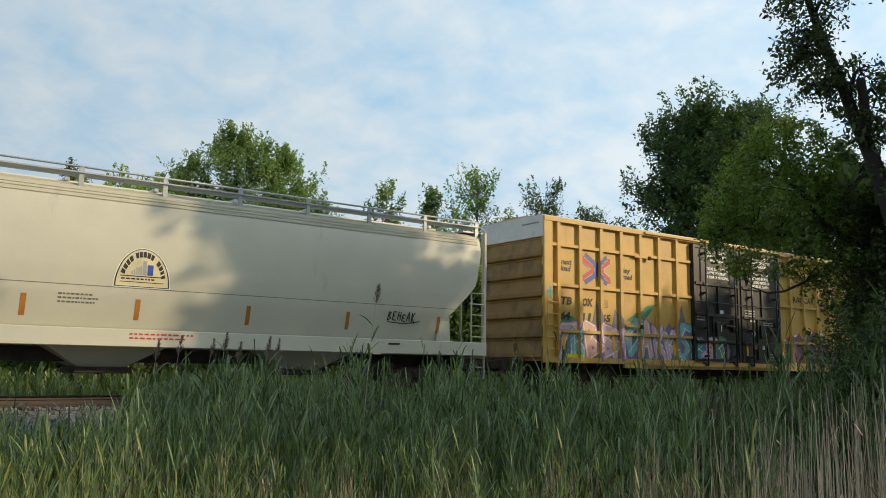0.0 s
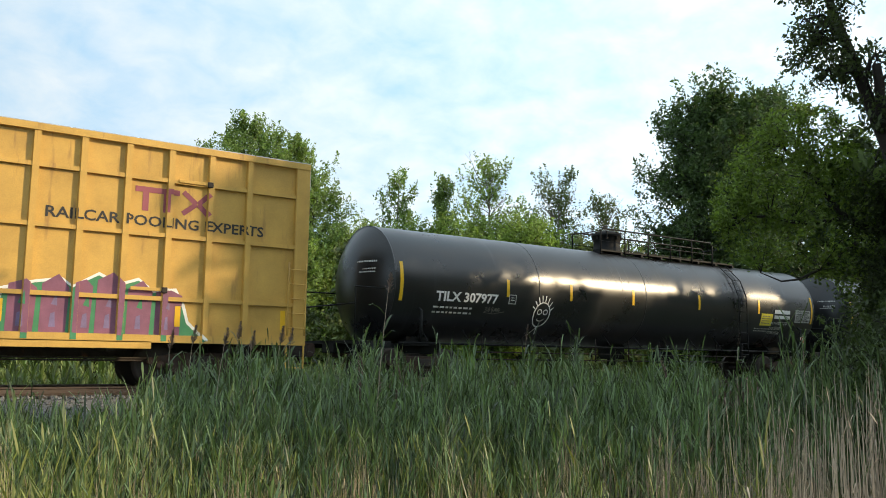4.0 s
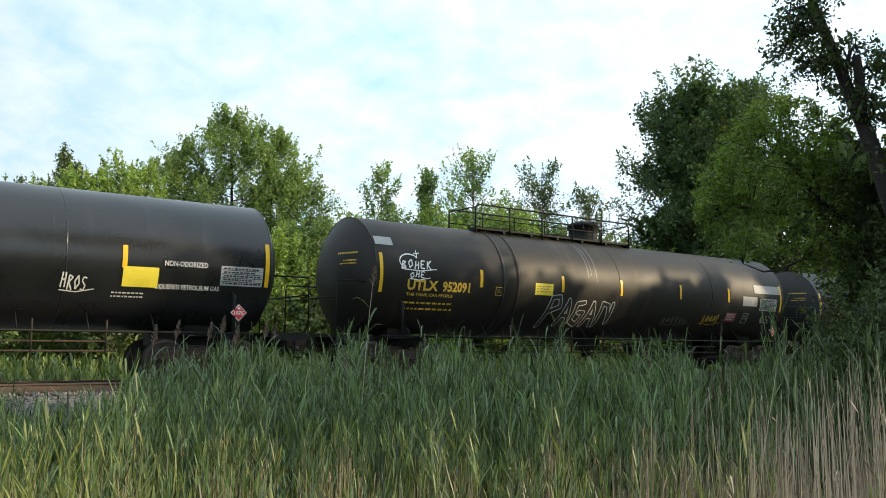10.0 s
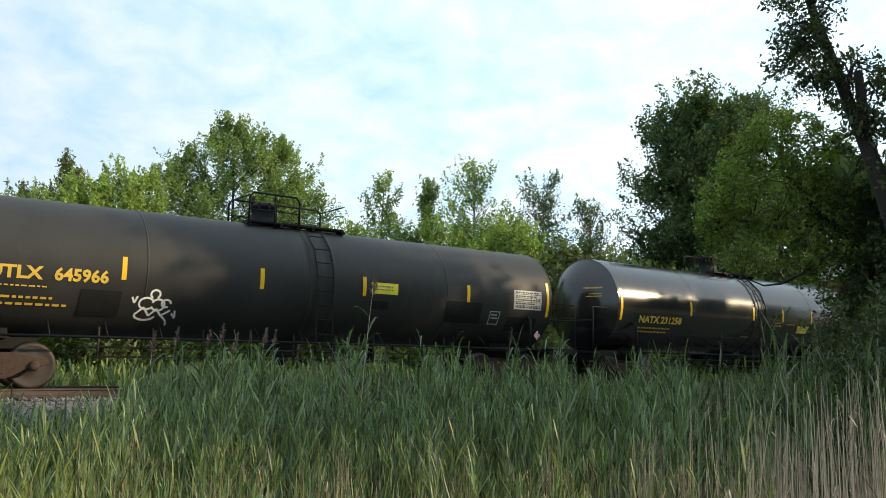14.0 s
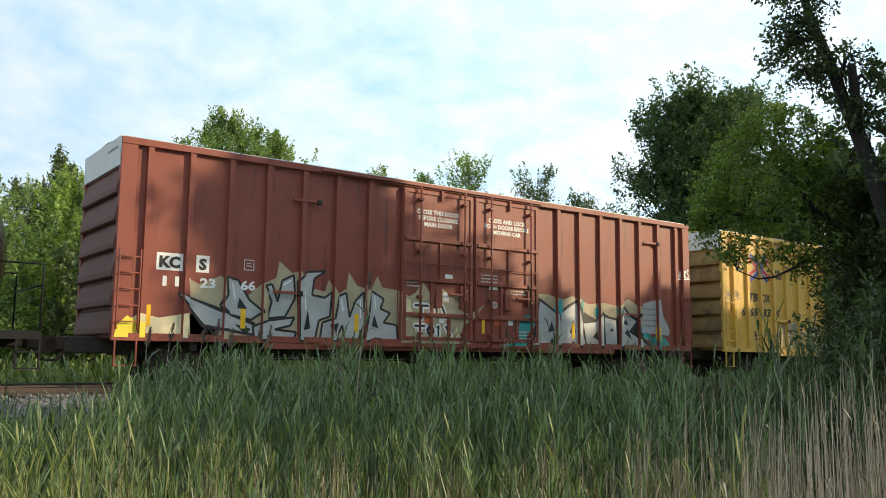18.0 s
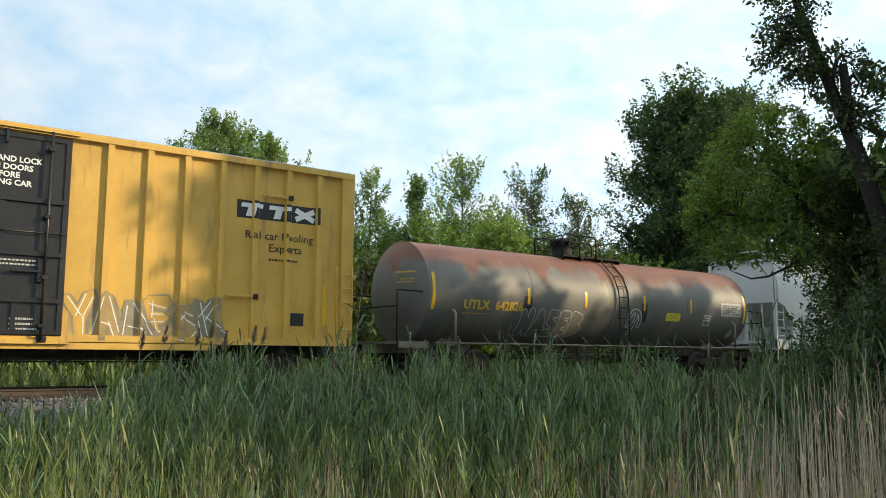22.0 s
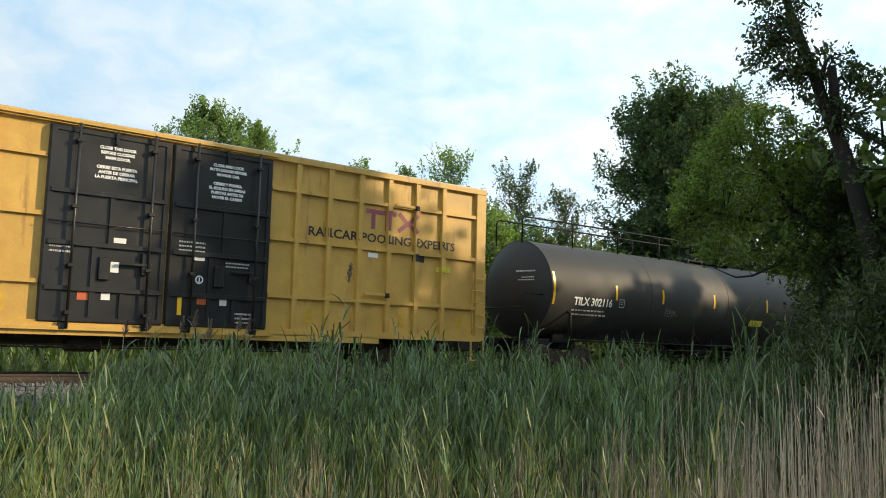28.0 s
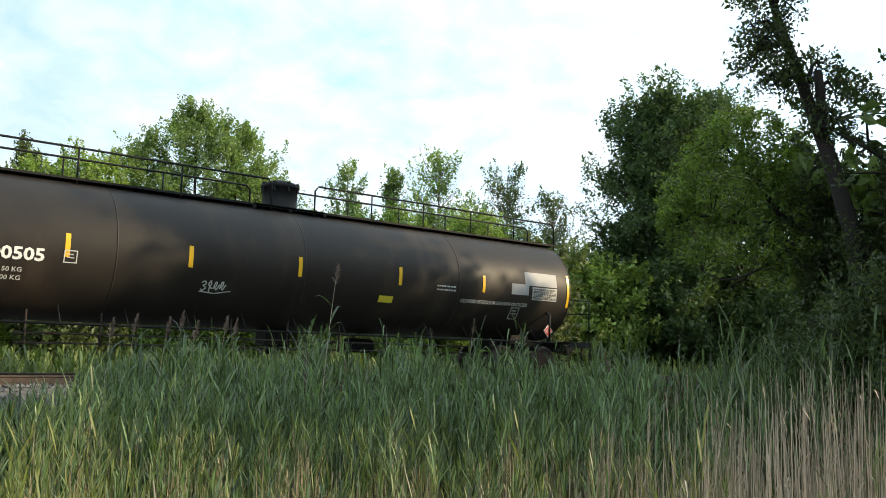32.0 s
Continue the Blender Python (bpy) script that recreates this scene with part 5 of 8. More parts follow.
for i, (ua, ub, va, vb) in enumerate(((12.42, 12.95, 2.02, 2.12), (13.02, 13.55, 2.05, 2.26), (13.62, 14.0, 2.1, 2.18), (14.06, 14.62, 2.18, 2.36), (14.68, 15.2, 2.05, 2.22), (15.26, 15.84, 2.0, 2.05))):
    sb.paint("graffiti_letter", [[(ua, 1.1), (ub - 0.04, 1.06), (ub, va - 0.06), ((ua + ub) / 2 + 0.05, vb), (ua + 0.02, va)]], M["pink"], box_a, "maroon spray-painted letter", lift=0.008)
    sb.paint("graffiti_gap", [[(ua + 0.18, 1.2), (ua + 0.30, 1.2), (ua + 0.28, 1.5), (ua + 0.20, 1.46)]], M["violet"], box_a, lift=0.0105)
    sb.paint("graffiti_gap", [[(ua + 0.20, 1.65), (ua + 0.32, 1.62), (ua + 0.30, 1.9)]], M["violet" if i % 2 else "green_spray"], box_a, lift=0.0105)
for u in (0.85, 3.0, 5.9, 12.3, 15.75, 18.2):
    sb.paint("reflector", [rect(u - 0.06, u + 0.06, 1.28, 1.72)], M["strip"], box_a, "yellow reflective strip", lift=0.014)
sb.paint("yellow_label", [rect(0.95, 1.6, 0.98, 1.2)], M["placard"], box_a, lift=0.014)
door_words(sb, box_a, 8.16, 10.72, CIERRE, SEGURO, 4.80, 0.095)

# black tank car
words(sc, tank_a, "TILX 307977", 1.28, 2.18, 0.25, "white", width=2.08, fat=0.004, label="white reporting mark")
sc.paint("small_stencil", small_print(1.25, 2.06, 2, 1.7, 0.26, 8), M["old_white"], tank_a, "small stencilled lines")
plate_mark(sc, tank_a, 3.74, 2.19)
face = stroke(arc(5.05, 1.95, 0.30, 0.34, 0, 360, 18), 0.035)
face += [q for k in range(8) for q in stroke([(5.05 + 0.30 * math.cos(radians(20 + k * 20)), 1.97 + 0.34 * math.sin(radians(20 + k * 20))), (5.05 + 0.42 * math.cos(radians(20 + k * 20)), 1.99 + 0.50 * math.sin(radians(20 + k * 20)))], 0.03)]
face += stroke(arc(4.95, 2.02, 0.08, 0.07, 0, 360, 10), 0.025) + stroke(arc(5.17, 2.02, 0.08, 0.07, 0, 360, 10), 0.025) + stroke(arc(5.05, 1.85, 0.14, 0.08, 200, 340, 6), 0.025) + stroke([(4.9, 1.35), (5.05, 1.6), (5.15, 1.4)], 0.03)
sc.paint("chalk_doodle", face, M["white"], tank_a, "white round chalk doodle with spikes")
tag(sc, tank_a, 2.95, 3.5, 1.95, 2.08, 9, "soot", 5, 0.02)
sc.paint("placard", [rect(15.42, 16.1, 1.98, 2.40)], M["placard"], tank_a, "yellow warning placard")
sc.paint("placard_print", small_print(15.48, 2.34, 4, 0.56, 0.32, 60), M["soot"], tank_a)
sc.paint("stencil_patch", [rect(16.2, 17.15, 2.42, 2.56), rect(16.2, 17.15, 2.24, 2.36)], M["white"], tank_a, "white painted-out patches")
sc.paint("small_stencil", small_print(15.2, 1.90, 2, 0.9, 0.16, 10), M["old_white"], tank_a)
for txt, v, w in (("NON ODORIZED", 2.04, 1.0), ("LIQUEFIED", 1.86, 0.66), ("PETROLEUM", 1.70, 0.74)):
    words(sc, tank_a, txt, 16.06, v, 0.10, "old_white", width=w)
table_plate(sc, tank_a, 17.5, 18.45, 2.15, 2.60)
diamond(sc, tank_a, 17.95, 1.55)
drips(sc, tank_a, 2.64, 1.53, (8.2, 8.9, 10.2, 12.3, 13.8), 1)

# black tank car with the silver piece
words(sd, tank_b, "TILX 307968", 1.11, 2.20, 0.25, "white", width=2.0, fat=0.004, label="white reporting mark")
words(sd, tank_b, "LD LMT  154700 LB  70200 KG", 1.09, 1.98, 0.095, "old_white", width=1.6)
words(sd, tank_b, "LT WT  108300 LB  49100 KG", 1.09, 1.80, 0.095, "old_white", width=1.6)
plate_mark(sd, tank_b, 3.53, 2.16)
sd.paint("graffiti_ground", [rect(6.16, 11.81, 1.50, 2.24)], M["rust_spray"], tank_b, "brick red panel behind graffiti", lift=0.0035)
sd.paint("graffiti_brick", [rect(6.25 + 0.22 * i, 6.40 + 0.22 * i, 2.12 - 0.12 * j, 2.18 - 0.12 * j) for i in range(4) for j in range(5) if (i + j) % 2], M["cross_red"], tank_b, lift=0.005)
letters = [[(7.15, 2.48), (7.35, 2.30), (7.7, 2.22), (8.2, 2.32), (8.35, 2.36)], [(7.78, 2.2), (7.82, 1.9), (7.9, 1.6), (8.02, 1.58)],
           arc(8.45, 1.85, 0.20, 0.28, 0, 360, 12),
           [(9.35, 2.42), (9.05, 2.15), (8.9, 1.75), (8.95, 1.58), (9.3, 1.65), (9.42, 1.9), (9.3, 2.05)],
           [(9.65, 1.55), (9.85, 2.0), (10.0, 2.48), (10.08, 2.0), (10.18, 1.55)], [(9.62, 1.95), (10.15, 1.98)],
           [(10.45, 2.55), (10.42, 2.0), (10.38, 1.55)], [(10.9, 2.50), (10.5, 2.02), (11.0, 1.62), (11.25, 1.58)],
           [(11.25, 1.85), (11.5, 2.02), (11.8, 2.0), (12.0, 1.85)], [(6.62, 1.74), (6.70, 1.78)]]
bubble(sd, tank_b, letters, "bone", "letter_black", 0.22, 0.045, "soot")
tag(sd, tank_b, 5.3, 5.98, 1.82, 2.06, 21, "old_white", 4, 0.03, (6, 8, 2, 4))
tag(sd, tank_b, 5.3, 5.98, 1.52, 1.74, 25, "old_white", 4, 0.03, (5, 2, 3, 9))
tag(sd, tank_b, 12.1, 12.6, 1.78, 1.96, 22, "grey_patch", 3, 0.025, (8, 2, 6))
tag(sd, tank_b, 12.0, 12.55, 1.52, 1.68, 26, "grey_patch", 4, 0.022, (5, 1, 0, 7))
tag(sd, tank_b, 13.98, 14.5, 1.90, 2.18, 23, "old_white", 4, 0.028, (2, 7, 8, 5))
tag(sd, tank_b, 4.0, 4.6, 1.85, 2.05, 24, "soot", 5, 0.02)
sd.paint("placard", [rect(15.18, 15.92, 2.0, 2.42)], M["placard"], tank_b, "yellow warning placard")
sd.paint("placard_print", small_print(15.25, 2.36, 4, 0.60, 0.32, 61), M["soot"], tank_b)
words(sd, tank_b, "NON-ODORIZED", 16.04, 2.48, 0.115, "white", width=0.95)
words(sd, tank_b, "LIQUEFIED PETROLEUM GAS", 15.88, 1.99, 0.10, "white", width=1.42)
sd.paint("small_stencil", small_print(15.0, 1.90, 2, 0.85, 0.15, 12), M["old_white"], tank_b)
table_plate(sd, tank_b, 17.3, 18.3, 2.12, 2.55)
diamond(sd, tank_b, 17.75, 1.52)
drips(sd, tank_b, 2.64, 1.53, (5.0, 6.6, 7.8, 8.8, 9.6), 2)

# weathered black tank car
words(se, tank_c, "UTLX", 0.95, 2.26, 0.26, "letter_yellow", width=0.98, fat=0.006, label="yellow stencilled reporting mark")
words(se, tank_c, "952091", 2.08, 2.26, 0.26, "letter_yellow", width=0.92, fat=0.006, label="yellow stencilled number")
words(se, tank_c, "THE TANK CAR PEOPLE", 0.95, 2.10, 0.08, "letter_yellow", width=1.5)
se.paint("small_stencil", small_print(0.92, 1.98, 2, 1.75, 0.30, 14), M["letter_yellow"], tank_c, "small yellow stencilled lines")
tag(se, tank_c, 0.75, 1.72, 2.80, 3.05, 31, "white", 5, 0.034, (0, 8, 2, 1, 4))
tag(se, tank_c, 1.0, 1.5, 2.56, 2.74, 32, "white", 3, 0.03, (8, 2, 1))
se.paint("scrawl_stroke", stroke(arc(1.0, 2.98, 0.30, 0.20, 30, 250, 9), 0.034) + stroke([(1.25, 3.08), (1.25, 3.3)], 0.03) + stroke([(1.16, 3.2), (1.34, 3.22)], 0.03), M["white"], tank_c)
se.paint("grey_label", [rect(0.04, 0.58, 3.38, 3.60)], M["grey_patch"], tank_c, "grey label")
se.paint("label_mark", small_print(0.10, 3.56, 2, 0.42, 0.16, 15), M["letter_black"], tank_c)
plate_mark(se, tank_c, 3.92, 2.22, 0.24, "letter_yellow")
se.paint("placard", [rect(5.40, 6.10, 2.30, 2.64)], M["placard"], tank_c, "yellow warning placard")
se.paint("placard_print", small_print(5.46, 2.58, 3, 0.58, 0.22, 16), M["soot"], tank_c)
pagan = [[(5.95, 1.45), (6.15, 2.25), (6.45, 2.28), (6.5, 2.0), (6.1, 1.85)], [(6.6, 1.5), (6.85, 2.2), (7.0, 1.5)], [(6.68, 1.75), (6.95, 1.75)], [(7.5, 2.15), (7.2, 2.1), (7.15, 1.6), (7.45, 1.5), (7.55, 1.85), (7.35, 1.85)],
         [(7.7, 1.5), (7.9, 2.15), (8.1, 1.5)], [(7.78, 1.75), (8.05, 1.75)], [(8.25, 1.5), (8.3, 2.15), (8.55, 2.1), (8.7, 1.6), (8.75, 2.15)]]
bubble(se, tank_c, pagan, "letter_black", "old_white", 0.10, 0.028)
se.paint("grey_label", [rect(16.15, 17.85, 2.80, 3.10), rect(15.45, 16.32, 2.32, 2.66)], M["grey_patch"], tank_c, "painted-out grey patch")
table_plate(se, tank_c, 16.5, 17.55, 2.18, 2.62)
se.paint("red_label", [rect(14.6, 15.2, 1.76, 2.06)], M["maroon"], tank_c)
se.paint("label_print", small_print(14.66, 2.03, 4, 0.48, 0.24, 17), M["white"], tank_c)
plate_mark(se, tank_c, 15.62, 1.72, 0.34)
tag(se, tank_c, 11.3, 12.6, 1.62, 1.82, 33, "soot", 6, 0.022)
tag(se, tank_c, 13.35, 14.3, 1.68, 1.95, 35, "letter_yellow", 5, 0.022)
tag(se, tank_c, 16.75, 17.6, 1.80, 1.98, 34, "old_white", 6, 0.03, (4, 7, 1, 0, 3, 4))
diamond(se, tank_c, 17.25, 1.45)
drips(se, tank_c, 2.68, 1.54, (7.9,), 3)

# dusty dark grey tank car
words(sf, tank_d, "UTLX", 1.10, 2.17, 0.25, "letter_yellow", width=1.0, fat=0.006, label="yellow stencilled reporting mark")
words(sf, tank_d, "645966", 2.30, 2.17, 0.25, "letter_yellow", width=1.05, fat=0.006, label="yellow stencilled number")
sf.paint("small_stencil", small_print(1.08, 2.05, 1, 1.2, 0.07, 18) + small_print(1.05, 1.85, 2, 1.6, 0.26, 19), M["letter_yellow"], tank_d, "small yellow stencilled lines")
for q in ((2.85, 3.65, 1.50, 2.02), (12.1, 13.3, 1.72, 2.28), (9.75, 10.25, 1.95, 2.15), (14.3, 15.4, 1.55, 1.95)):
    sf.paint("dark_patch", [rect(*q)], M["black_iron"], tank_d, "black painted-out patch")
sf.paint("small_stencil", small_print(2.9, 1.95, 3, 0.7, 0.3, 20) + small_print(12.4, 1.98, 2, 0.8, 0.2, 21), M["letter_yellow"], tank_d)
loops = [arc(4.36, 2.00, 0.10, 0.09, -60, 240, 10), arc(4.20, 1.80, 0.16, 0.12, 20, 330, 12), arc(4.45, 1.78, 0.14, 0.12, -150, 160, 12), arc(4.62, 1.82, 0.10, 0.08, 0, 300, 9),
         [(4.02, 1.58), (4.16, 1.72), (4.30, 1.55), (4.44, 1.70), (4.56, 1.56), (4.74, 1.68)], arc(4.22, 1.56, 0.22, 0.10, 160, 350, 9), [(4.5, 1.62), (4.7, 1.46), (4.74, 1.36)], [(3.88, 1.92), (3.94, 1.80), (3.99, 1.94)], [(4.78, 1.62), (4.88, 1.52), (4.84, 1.68)]]
for pts in loops:
    sf.paint("scrawl_stroke", stroke(pts, 0.042), M["white"], tank_d, "white looping spray scrawl", lift=0.006)
sf.paint("placard", [rect(9.72, 10.5, 2.34, 2.62)], M["placard"], tank_d, "yellow warning placard")
sf.paint("placard_print", small_print(9.80, 2.56, 2, 0.6, 0.16, 22), M["soot"], tank_d)
table_plate(sf, tank_d, 14.45, 15.5, 2.18, 2.72)
plate_mark(sf, tank_d, 13.62, 1.72, 0.36)
diamond(sf, tank_d, 15.35, 1.45, 0.12)

# glossy black tank car
words(sg, tank_e, "NATX 231258", 1.02, 2.02, 0.22, "letter_yellow", width=2.12, fat=0.005, label="yellow reporting mark")
sg.paint("small_stencil", small_print(1.02, 1.90, 2, 1.7, 0.24, 23), M["letter_yellow"], tank_e, "small yellow stencilled lines")
sg.paint("placard", [rect(10.05, 10.85, 1.95, 2.22)], M["placard"], tank_e, "yellow warning placard")
sg.paint("placard_print", small_print(10.12, 2.17, 2, 0.66, 0.16, 24), M["soot"], tank_e)
sg.paint("small_stencil", small_print(8.5, 2.32, 2, 0.5, 0.2, 25) + small_print(9.2, 2.28, 1, 0.75, 0.08, 26) + small_print(6.7, 1.75, 1, 0.5, 0.07, 27) + small_print(11.3, 1.98, 2, 0.5, 0.16, 28), M["letter_yellow"], tank_e)
table_plate(sg, tank_e, 13.2, 14.25, 2.12, 2.58)
diamond(sg, tank_e, 13.8, 1.5, 0.14)

# oxide red boxcar
for txt, u, w in (("KC", 0.88, 0.58), ("S", 1.76, 0.30)):
    sh.paint("mark_panel", [rect(u, u + w, 2.46, 2.84)], M["white"], box_b, "white lettering panel", lift=0.003)
    words(sh, box_b, txt, u + 0.06, 2.53, 0.24, "letter_black", width=w - 0.12, fat=0.012)
for txt, u in (("11", 1.03), ("23", 1.86), ("66", 2.82)):
    words(sh, box_b, txt, u, 2.13, 0.21, "white", width=0.36, fat=0.004)
plate_mark(sh, box_b, 2.88, 2.58, 0.25)
sh.paint("graffiti_ground", [[(0.05, 1.0), (2.3, 1.0), (2.3, 1.55), (1.63, 1.55), (1.0, 1.43), (0.58, 1.51), (0.09, 1.19)]], M["cream_spray"], box_b, "cream spray-painted tail of the piece", lift=0.003)
sh.paint("graffiti_patch", [[(0.05, 1.0), (0.75, 1.0), (0.7, 1.3), (0.3, 1.45), (0.09, 1.25)]], M["placard"], box_b, "yellow spray-painted patch", lift=0.0042)
sh.paint("graffiti_spike", [[(1.35, 2.0), (1.95, 1.25), (3.4, 1.05), (3.2, 1.4), (2.2, 1.75), (1.7, 1.9)]], M["letter_black"], box_b, lift=0.0055)
sh.paint("graffiti_spike", [[(1.42, 1.97), (2.0, 1.32), (3.3, 1.12), (3.1, 1.35), (2.15, 1.68), (1.7, 1.85)]], M["silver"], box_b, "silver spray-painted spike", lift=0.0075)
sh.paint("graffiti_ground", [[(1.7, 1.0), (7.15, 1.0), (7.1, 2.35), (6.65, 2.4), (6.5, 2.68), (6.3, 2.3), (5.9, 2.4), (5.66, 2.72), (5.6, 2.3), (5.35, 2.15), (5.1, 2.5), (5.0, 2.2), (4.7, 2.25), (4.3, 2.65), (4.1, 2.6), (3.77, 2.86), (3.7, 2.45), (3.35, 2.3), (3.0, 2.0), (2.55, 2.25), (2.35, 2.42), (1.85, 2.2), (1.58, 2.32), (1.65, 1.75)]], M["cream_dim"], box_b, "dull cream spiky ground of the silver piece", lift=0.003)
silver_letters = ([(2.45, 2.4), (2.75, 2.35), (3.05, 1.9), (3.4, 1.65), (3.1, 1.45), (2.6, 1.55), (2.35, 1.75), (2.5, 2.0)], [(3.4, 2.25), (3.6, 2.3), (3.75, 1.9), (3.85, 2.4), (4.15, 2.55), (4.2, 2.0), (3.95, 1.55), (3.5, 1.5), (3.6, 1.9)],
                  [(3.2, 1.0), (3.15, 1.3), (3.5, 1.45), (4.2, 1.55), (4.1, 1.35), (3.7, 1.25), (4.25, 1.2), (4.2, 1.0)], [(4.3, 1.0), (4.3, 1.6), (4.25, 2.4), (4.5, 2.65), (5.0, 2.7), (4.7, 2.5), (4.65, 2.1), (5.0, 2.05), (5.2, 2.2), (5.15, 1.6), (4.85, 1.5), (4.75, 1.0)],
                  [(4.88, 1.0), (4.95, 1.45), (5.25, 1.55), (5.35, 2.1), (5.6, 2.2), (5.7, 1.6), (5.85, 2.0), (6.1, 2.25), (6.15, 1.5), (5.95, 1.0), (5.6, 1.0), (5.5, 1.4), (5.3, 1.0)], [(6.1, 1.0), (6.2, 1.6), (6.3, 2.3), (6.7, 2.1), (6.6, 1.85), (6.9, 1.75), (6.7, 1.5), (7.1, 1.45), (7.15, 1.0), (6.5, 1.1)])
for k, letter in enumerate(silver_letters):
    body = sh.paint("graffiti_letter", [letter], M["silver"], box_b, "silver spray-painted letter", lift=0.0065 + 0.0008 * (k % 2))
    sh.paint("letter_edge", stroke(letter + letter[:1], 0.055), M["letter_black"], box_b, lift=0.0095)
for hole in ([(4.45, 1.25), (4.62, 1.3), (4.55, 1.75)], [(2.75, 1.7), (3.0, 1.7), (2.8, 1.95)], [(6.35, 1.4), (6.55, 1.35), (6.42, 1.7)], [(3.0, 1.1), (3.1, 1.25), (2.7, 1.35)], [(5.28, 1.2), (5.36, 1.45), (5.16, 1.4)]):
    sh.paint("graffiti_gap", [hole], M["letter_black"], box_b, lift=0.0105)
for bar in ([(2.62, 2.28), (2.7, 1.9)], [(3.9, 2.3), (4.08, 2.42)], [(4.42, 2.45), (4.5, 1.75)], [(5.45, 2.05), (5.52, 1.75)], [(6.0, 2.05), (6.02, 1.6)], [(6.42, 2.15), (6.45, 1.85)]):
    sh.paint("letter_shine", stroke(bar, 0.035), M["white"], box_b, lift=0.0105)
sh.paint("graffiti_ground", [[(7.18, 1.0), (9.5, 1.0), (9.1, 1.2), (9.2, 1.5), (9.6, 1.7), (9.95, 2.1), (9.4, 1.8), (9.0, 1.95), (9.1, 2.2), (9.4, 2.5), (8.8, 2.25), (8.5, 2.45), (8.05, 2.35), (7.85, 2.6), (7.6, 2.3), (7.4, 2.2), (7.14, 2.35)]], M["cream_dim"], box_b, "dull cream spiky ground of the silver piece", lift=0.004)
for patch in ([(8.2, 2.05), (8.7, 2.1), (8.6, 2.38), (8.3, 2.3)], [(7.25, 1.5), (7.5, 1.7), (7.45, 2.1), (7.22, 2.2)], [(8.9, 1.1), (9.15, 1.1), (8.95, 1.45)]):
    sh.paint("graffiti_patch", [patch], M["cream_spray"], box_b, "cream spray-painted patch", lift=0.0052)
bubble(sh, box_b, [[(7.6, 1.98), (8.0, 1.98)], [(7.8, 1.98), (7.8, 1.65)], arc(8.2, 1.85, 0.1, 0.12, 0, 360, 8), [(8.45, 2.0), (8.6, 1.7)], [(7.6, 1.45), (7.9, 1.45)], [(7.75, 1.45), (7.75, 1.2)], arc(8.1, 1.33, 0.1, 0.1, 0, 360, 8), [(8.35, 1.45), (8.35, 1.2)], [(8.6, 1.45), (8.75, 1.22)]], "letter_black", "white", 0.06, 0.05)
for wave in ([(10.3, 0.96), (11.06, 1.06), (11.26, 1.68), (11.45, 1.85), (11.68, 1.86), (11.85, 1.6), (11.5, 1.3), (11.5, 1.1), (11.95, 0.96)], [(17.0, 0.94), (17.15, 1.3), (17.5, 1.5), (17.85, 1.3), (18.1, 1.05), (18.7, 0.94)], [(16.3, 1.5), (16.6, 1.75), (16.95, 1.6), (17.3, 1.1), (16.9, 1.3), (16.6, 1.4)]):
    sh.paint("graffiti_wave", [wave], M["teal"], box_b, "teal spray-painted wave", lift=0.004)
sh.paint("graffiti_ground", [[(11.85, 1.0), (11.9, 1.9), (12.0, 2.5), (12.5, 2.52), (13.0, 2.38), (13.5, 2.52), (14.2, 2.3), (14.8, 2.38), (15.5, 2.3), (16.0, 2.55), (16.6, 2.3), (16.75, 1.6), (17.0, 1.0)]], M["cream_dim"], box_b, "dull cream fringe of the silver piece", lift=0.0032)
rag = [(11.5, 0.96), (11.87, 1.6), (11.95, 1.9), (12.09, 2.42), (12.5, 2.2), (12.88, 1.98), (13.3, 2.25), (13.67, 2.42), (13.86, 2.1), (14.5, 1.84), (14.74, 2.1), (15.1, 1.96), (15.45, 1.92), (15.73, 2.38), (16.05, 2.1), (16.45, 1.94), (16.5, 1.5), (17.3, 0.94)]
sh.paint("graffiti_edge", [[rag[0], rag[-1]] + rag[:0:-1][1:]], M["letter_black"], box_b, lift=0.0045)
for letter in ([(11.75, 1.02), (12.02, 1.65), (12.14, 2.30), (12.5, 2.12), (12.86, 1.92), (12.92, 1.04)], [(12.98, 1.04), (12.96, 1.95), (13.35, 2.18), (13.66, 2.32), (13.85, 1.6), (14.05, 1.04)], [(14.10, 1.04), (13.95, 1.7), (14.5, 1.76), (14.72, 2.0), (14.86, 1.04)],
               [(14.95, 1.04), (14.9, 1.92), (15.40, 1.84), (15.46, 1.04)], [(15.55, 1.04), (15.6, 1.9), (15.75, 2.25), (16.05, 2.0), (16.38, 1.84), (16.0, 1.5), (16.45, 1.3), (17.1, 1.0), (16.4, 1.02)]):
    sh.paint("graffiti_letter", [letter], M["silver"], box_b, "silver spray-painted letter", lift=0.008)
for gap in ([(12.45, 1.4), (12.72, 1.45), (12.6, 1.72)], [(12.5, 1.04), (12.78, 1.04), (12.62, 1.25)], [(13.35, 1.4), (13.62, 1.4), (13.5, 1.8)], [(13.4, 1.04), (13.6, 1.04), (13.5, 1.2)], [(14.35, 1.3), (14.62, 1.2), (14.55, 1.5)], [(15.1, 1.5), (15.3, 1.5), (15.22, 1.62)], [(15.8, 1.45), (16.15, 1.25), (15.95, 1.6)], [(15.75, 1.75), (16.0, 1.7), (15.85, 1.9)]):
    sh.paint("graffiti_gap", [gap], M["letter_black"], box_b, lift=0.0105)
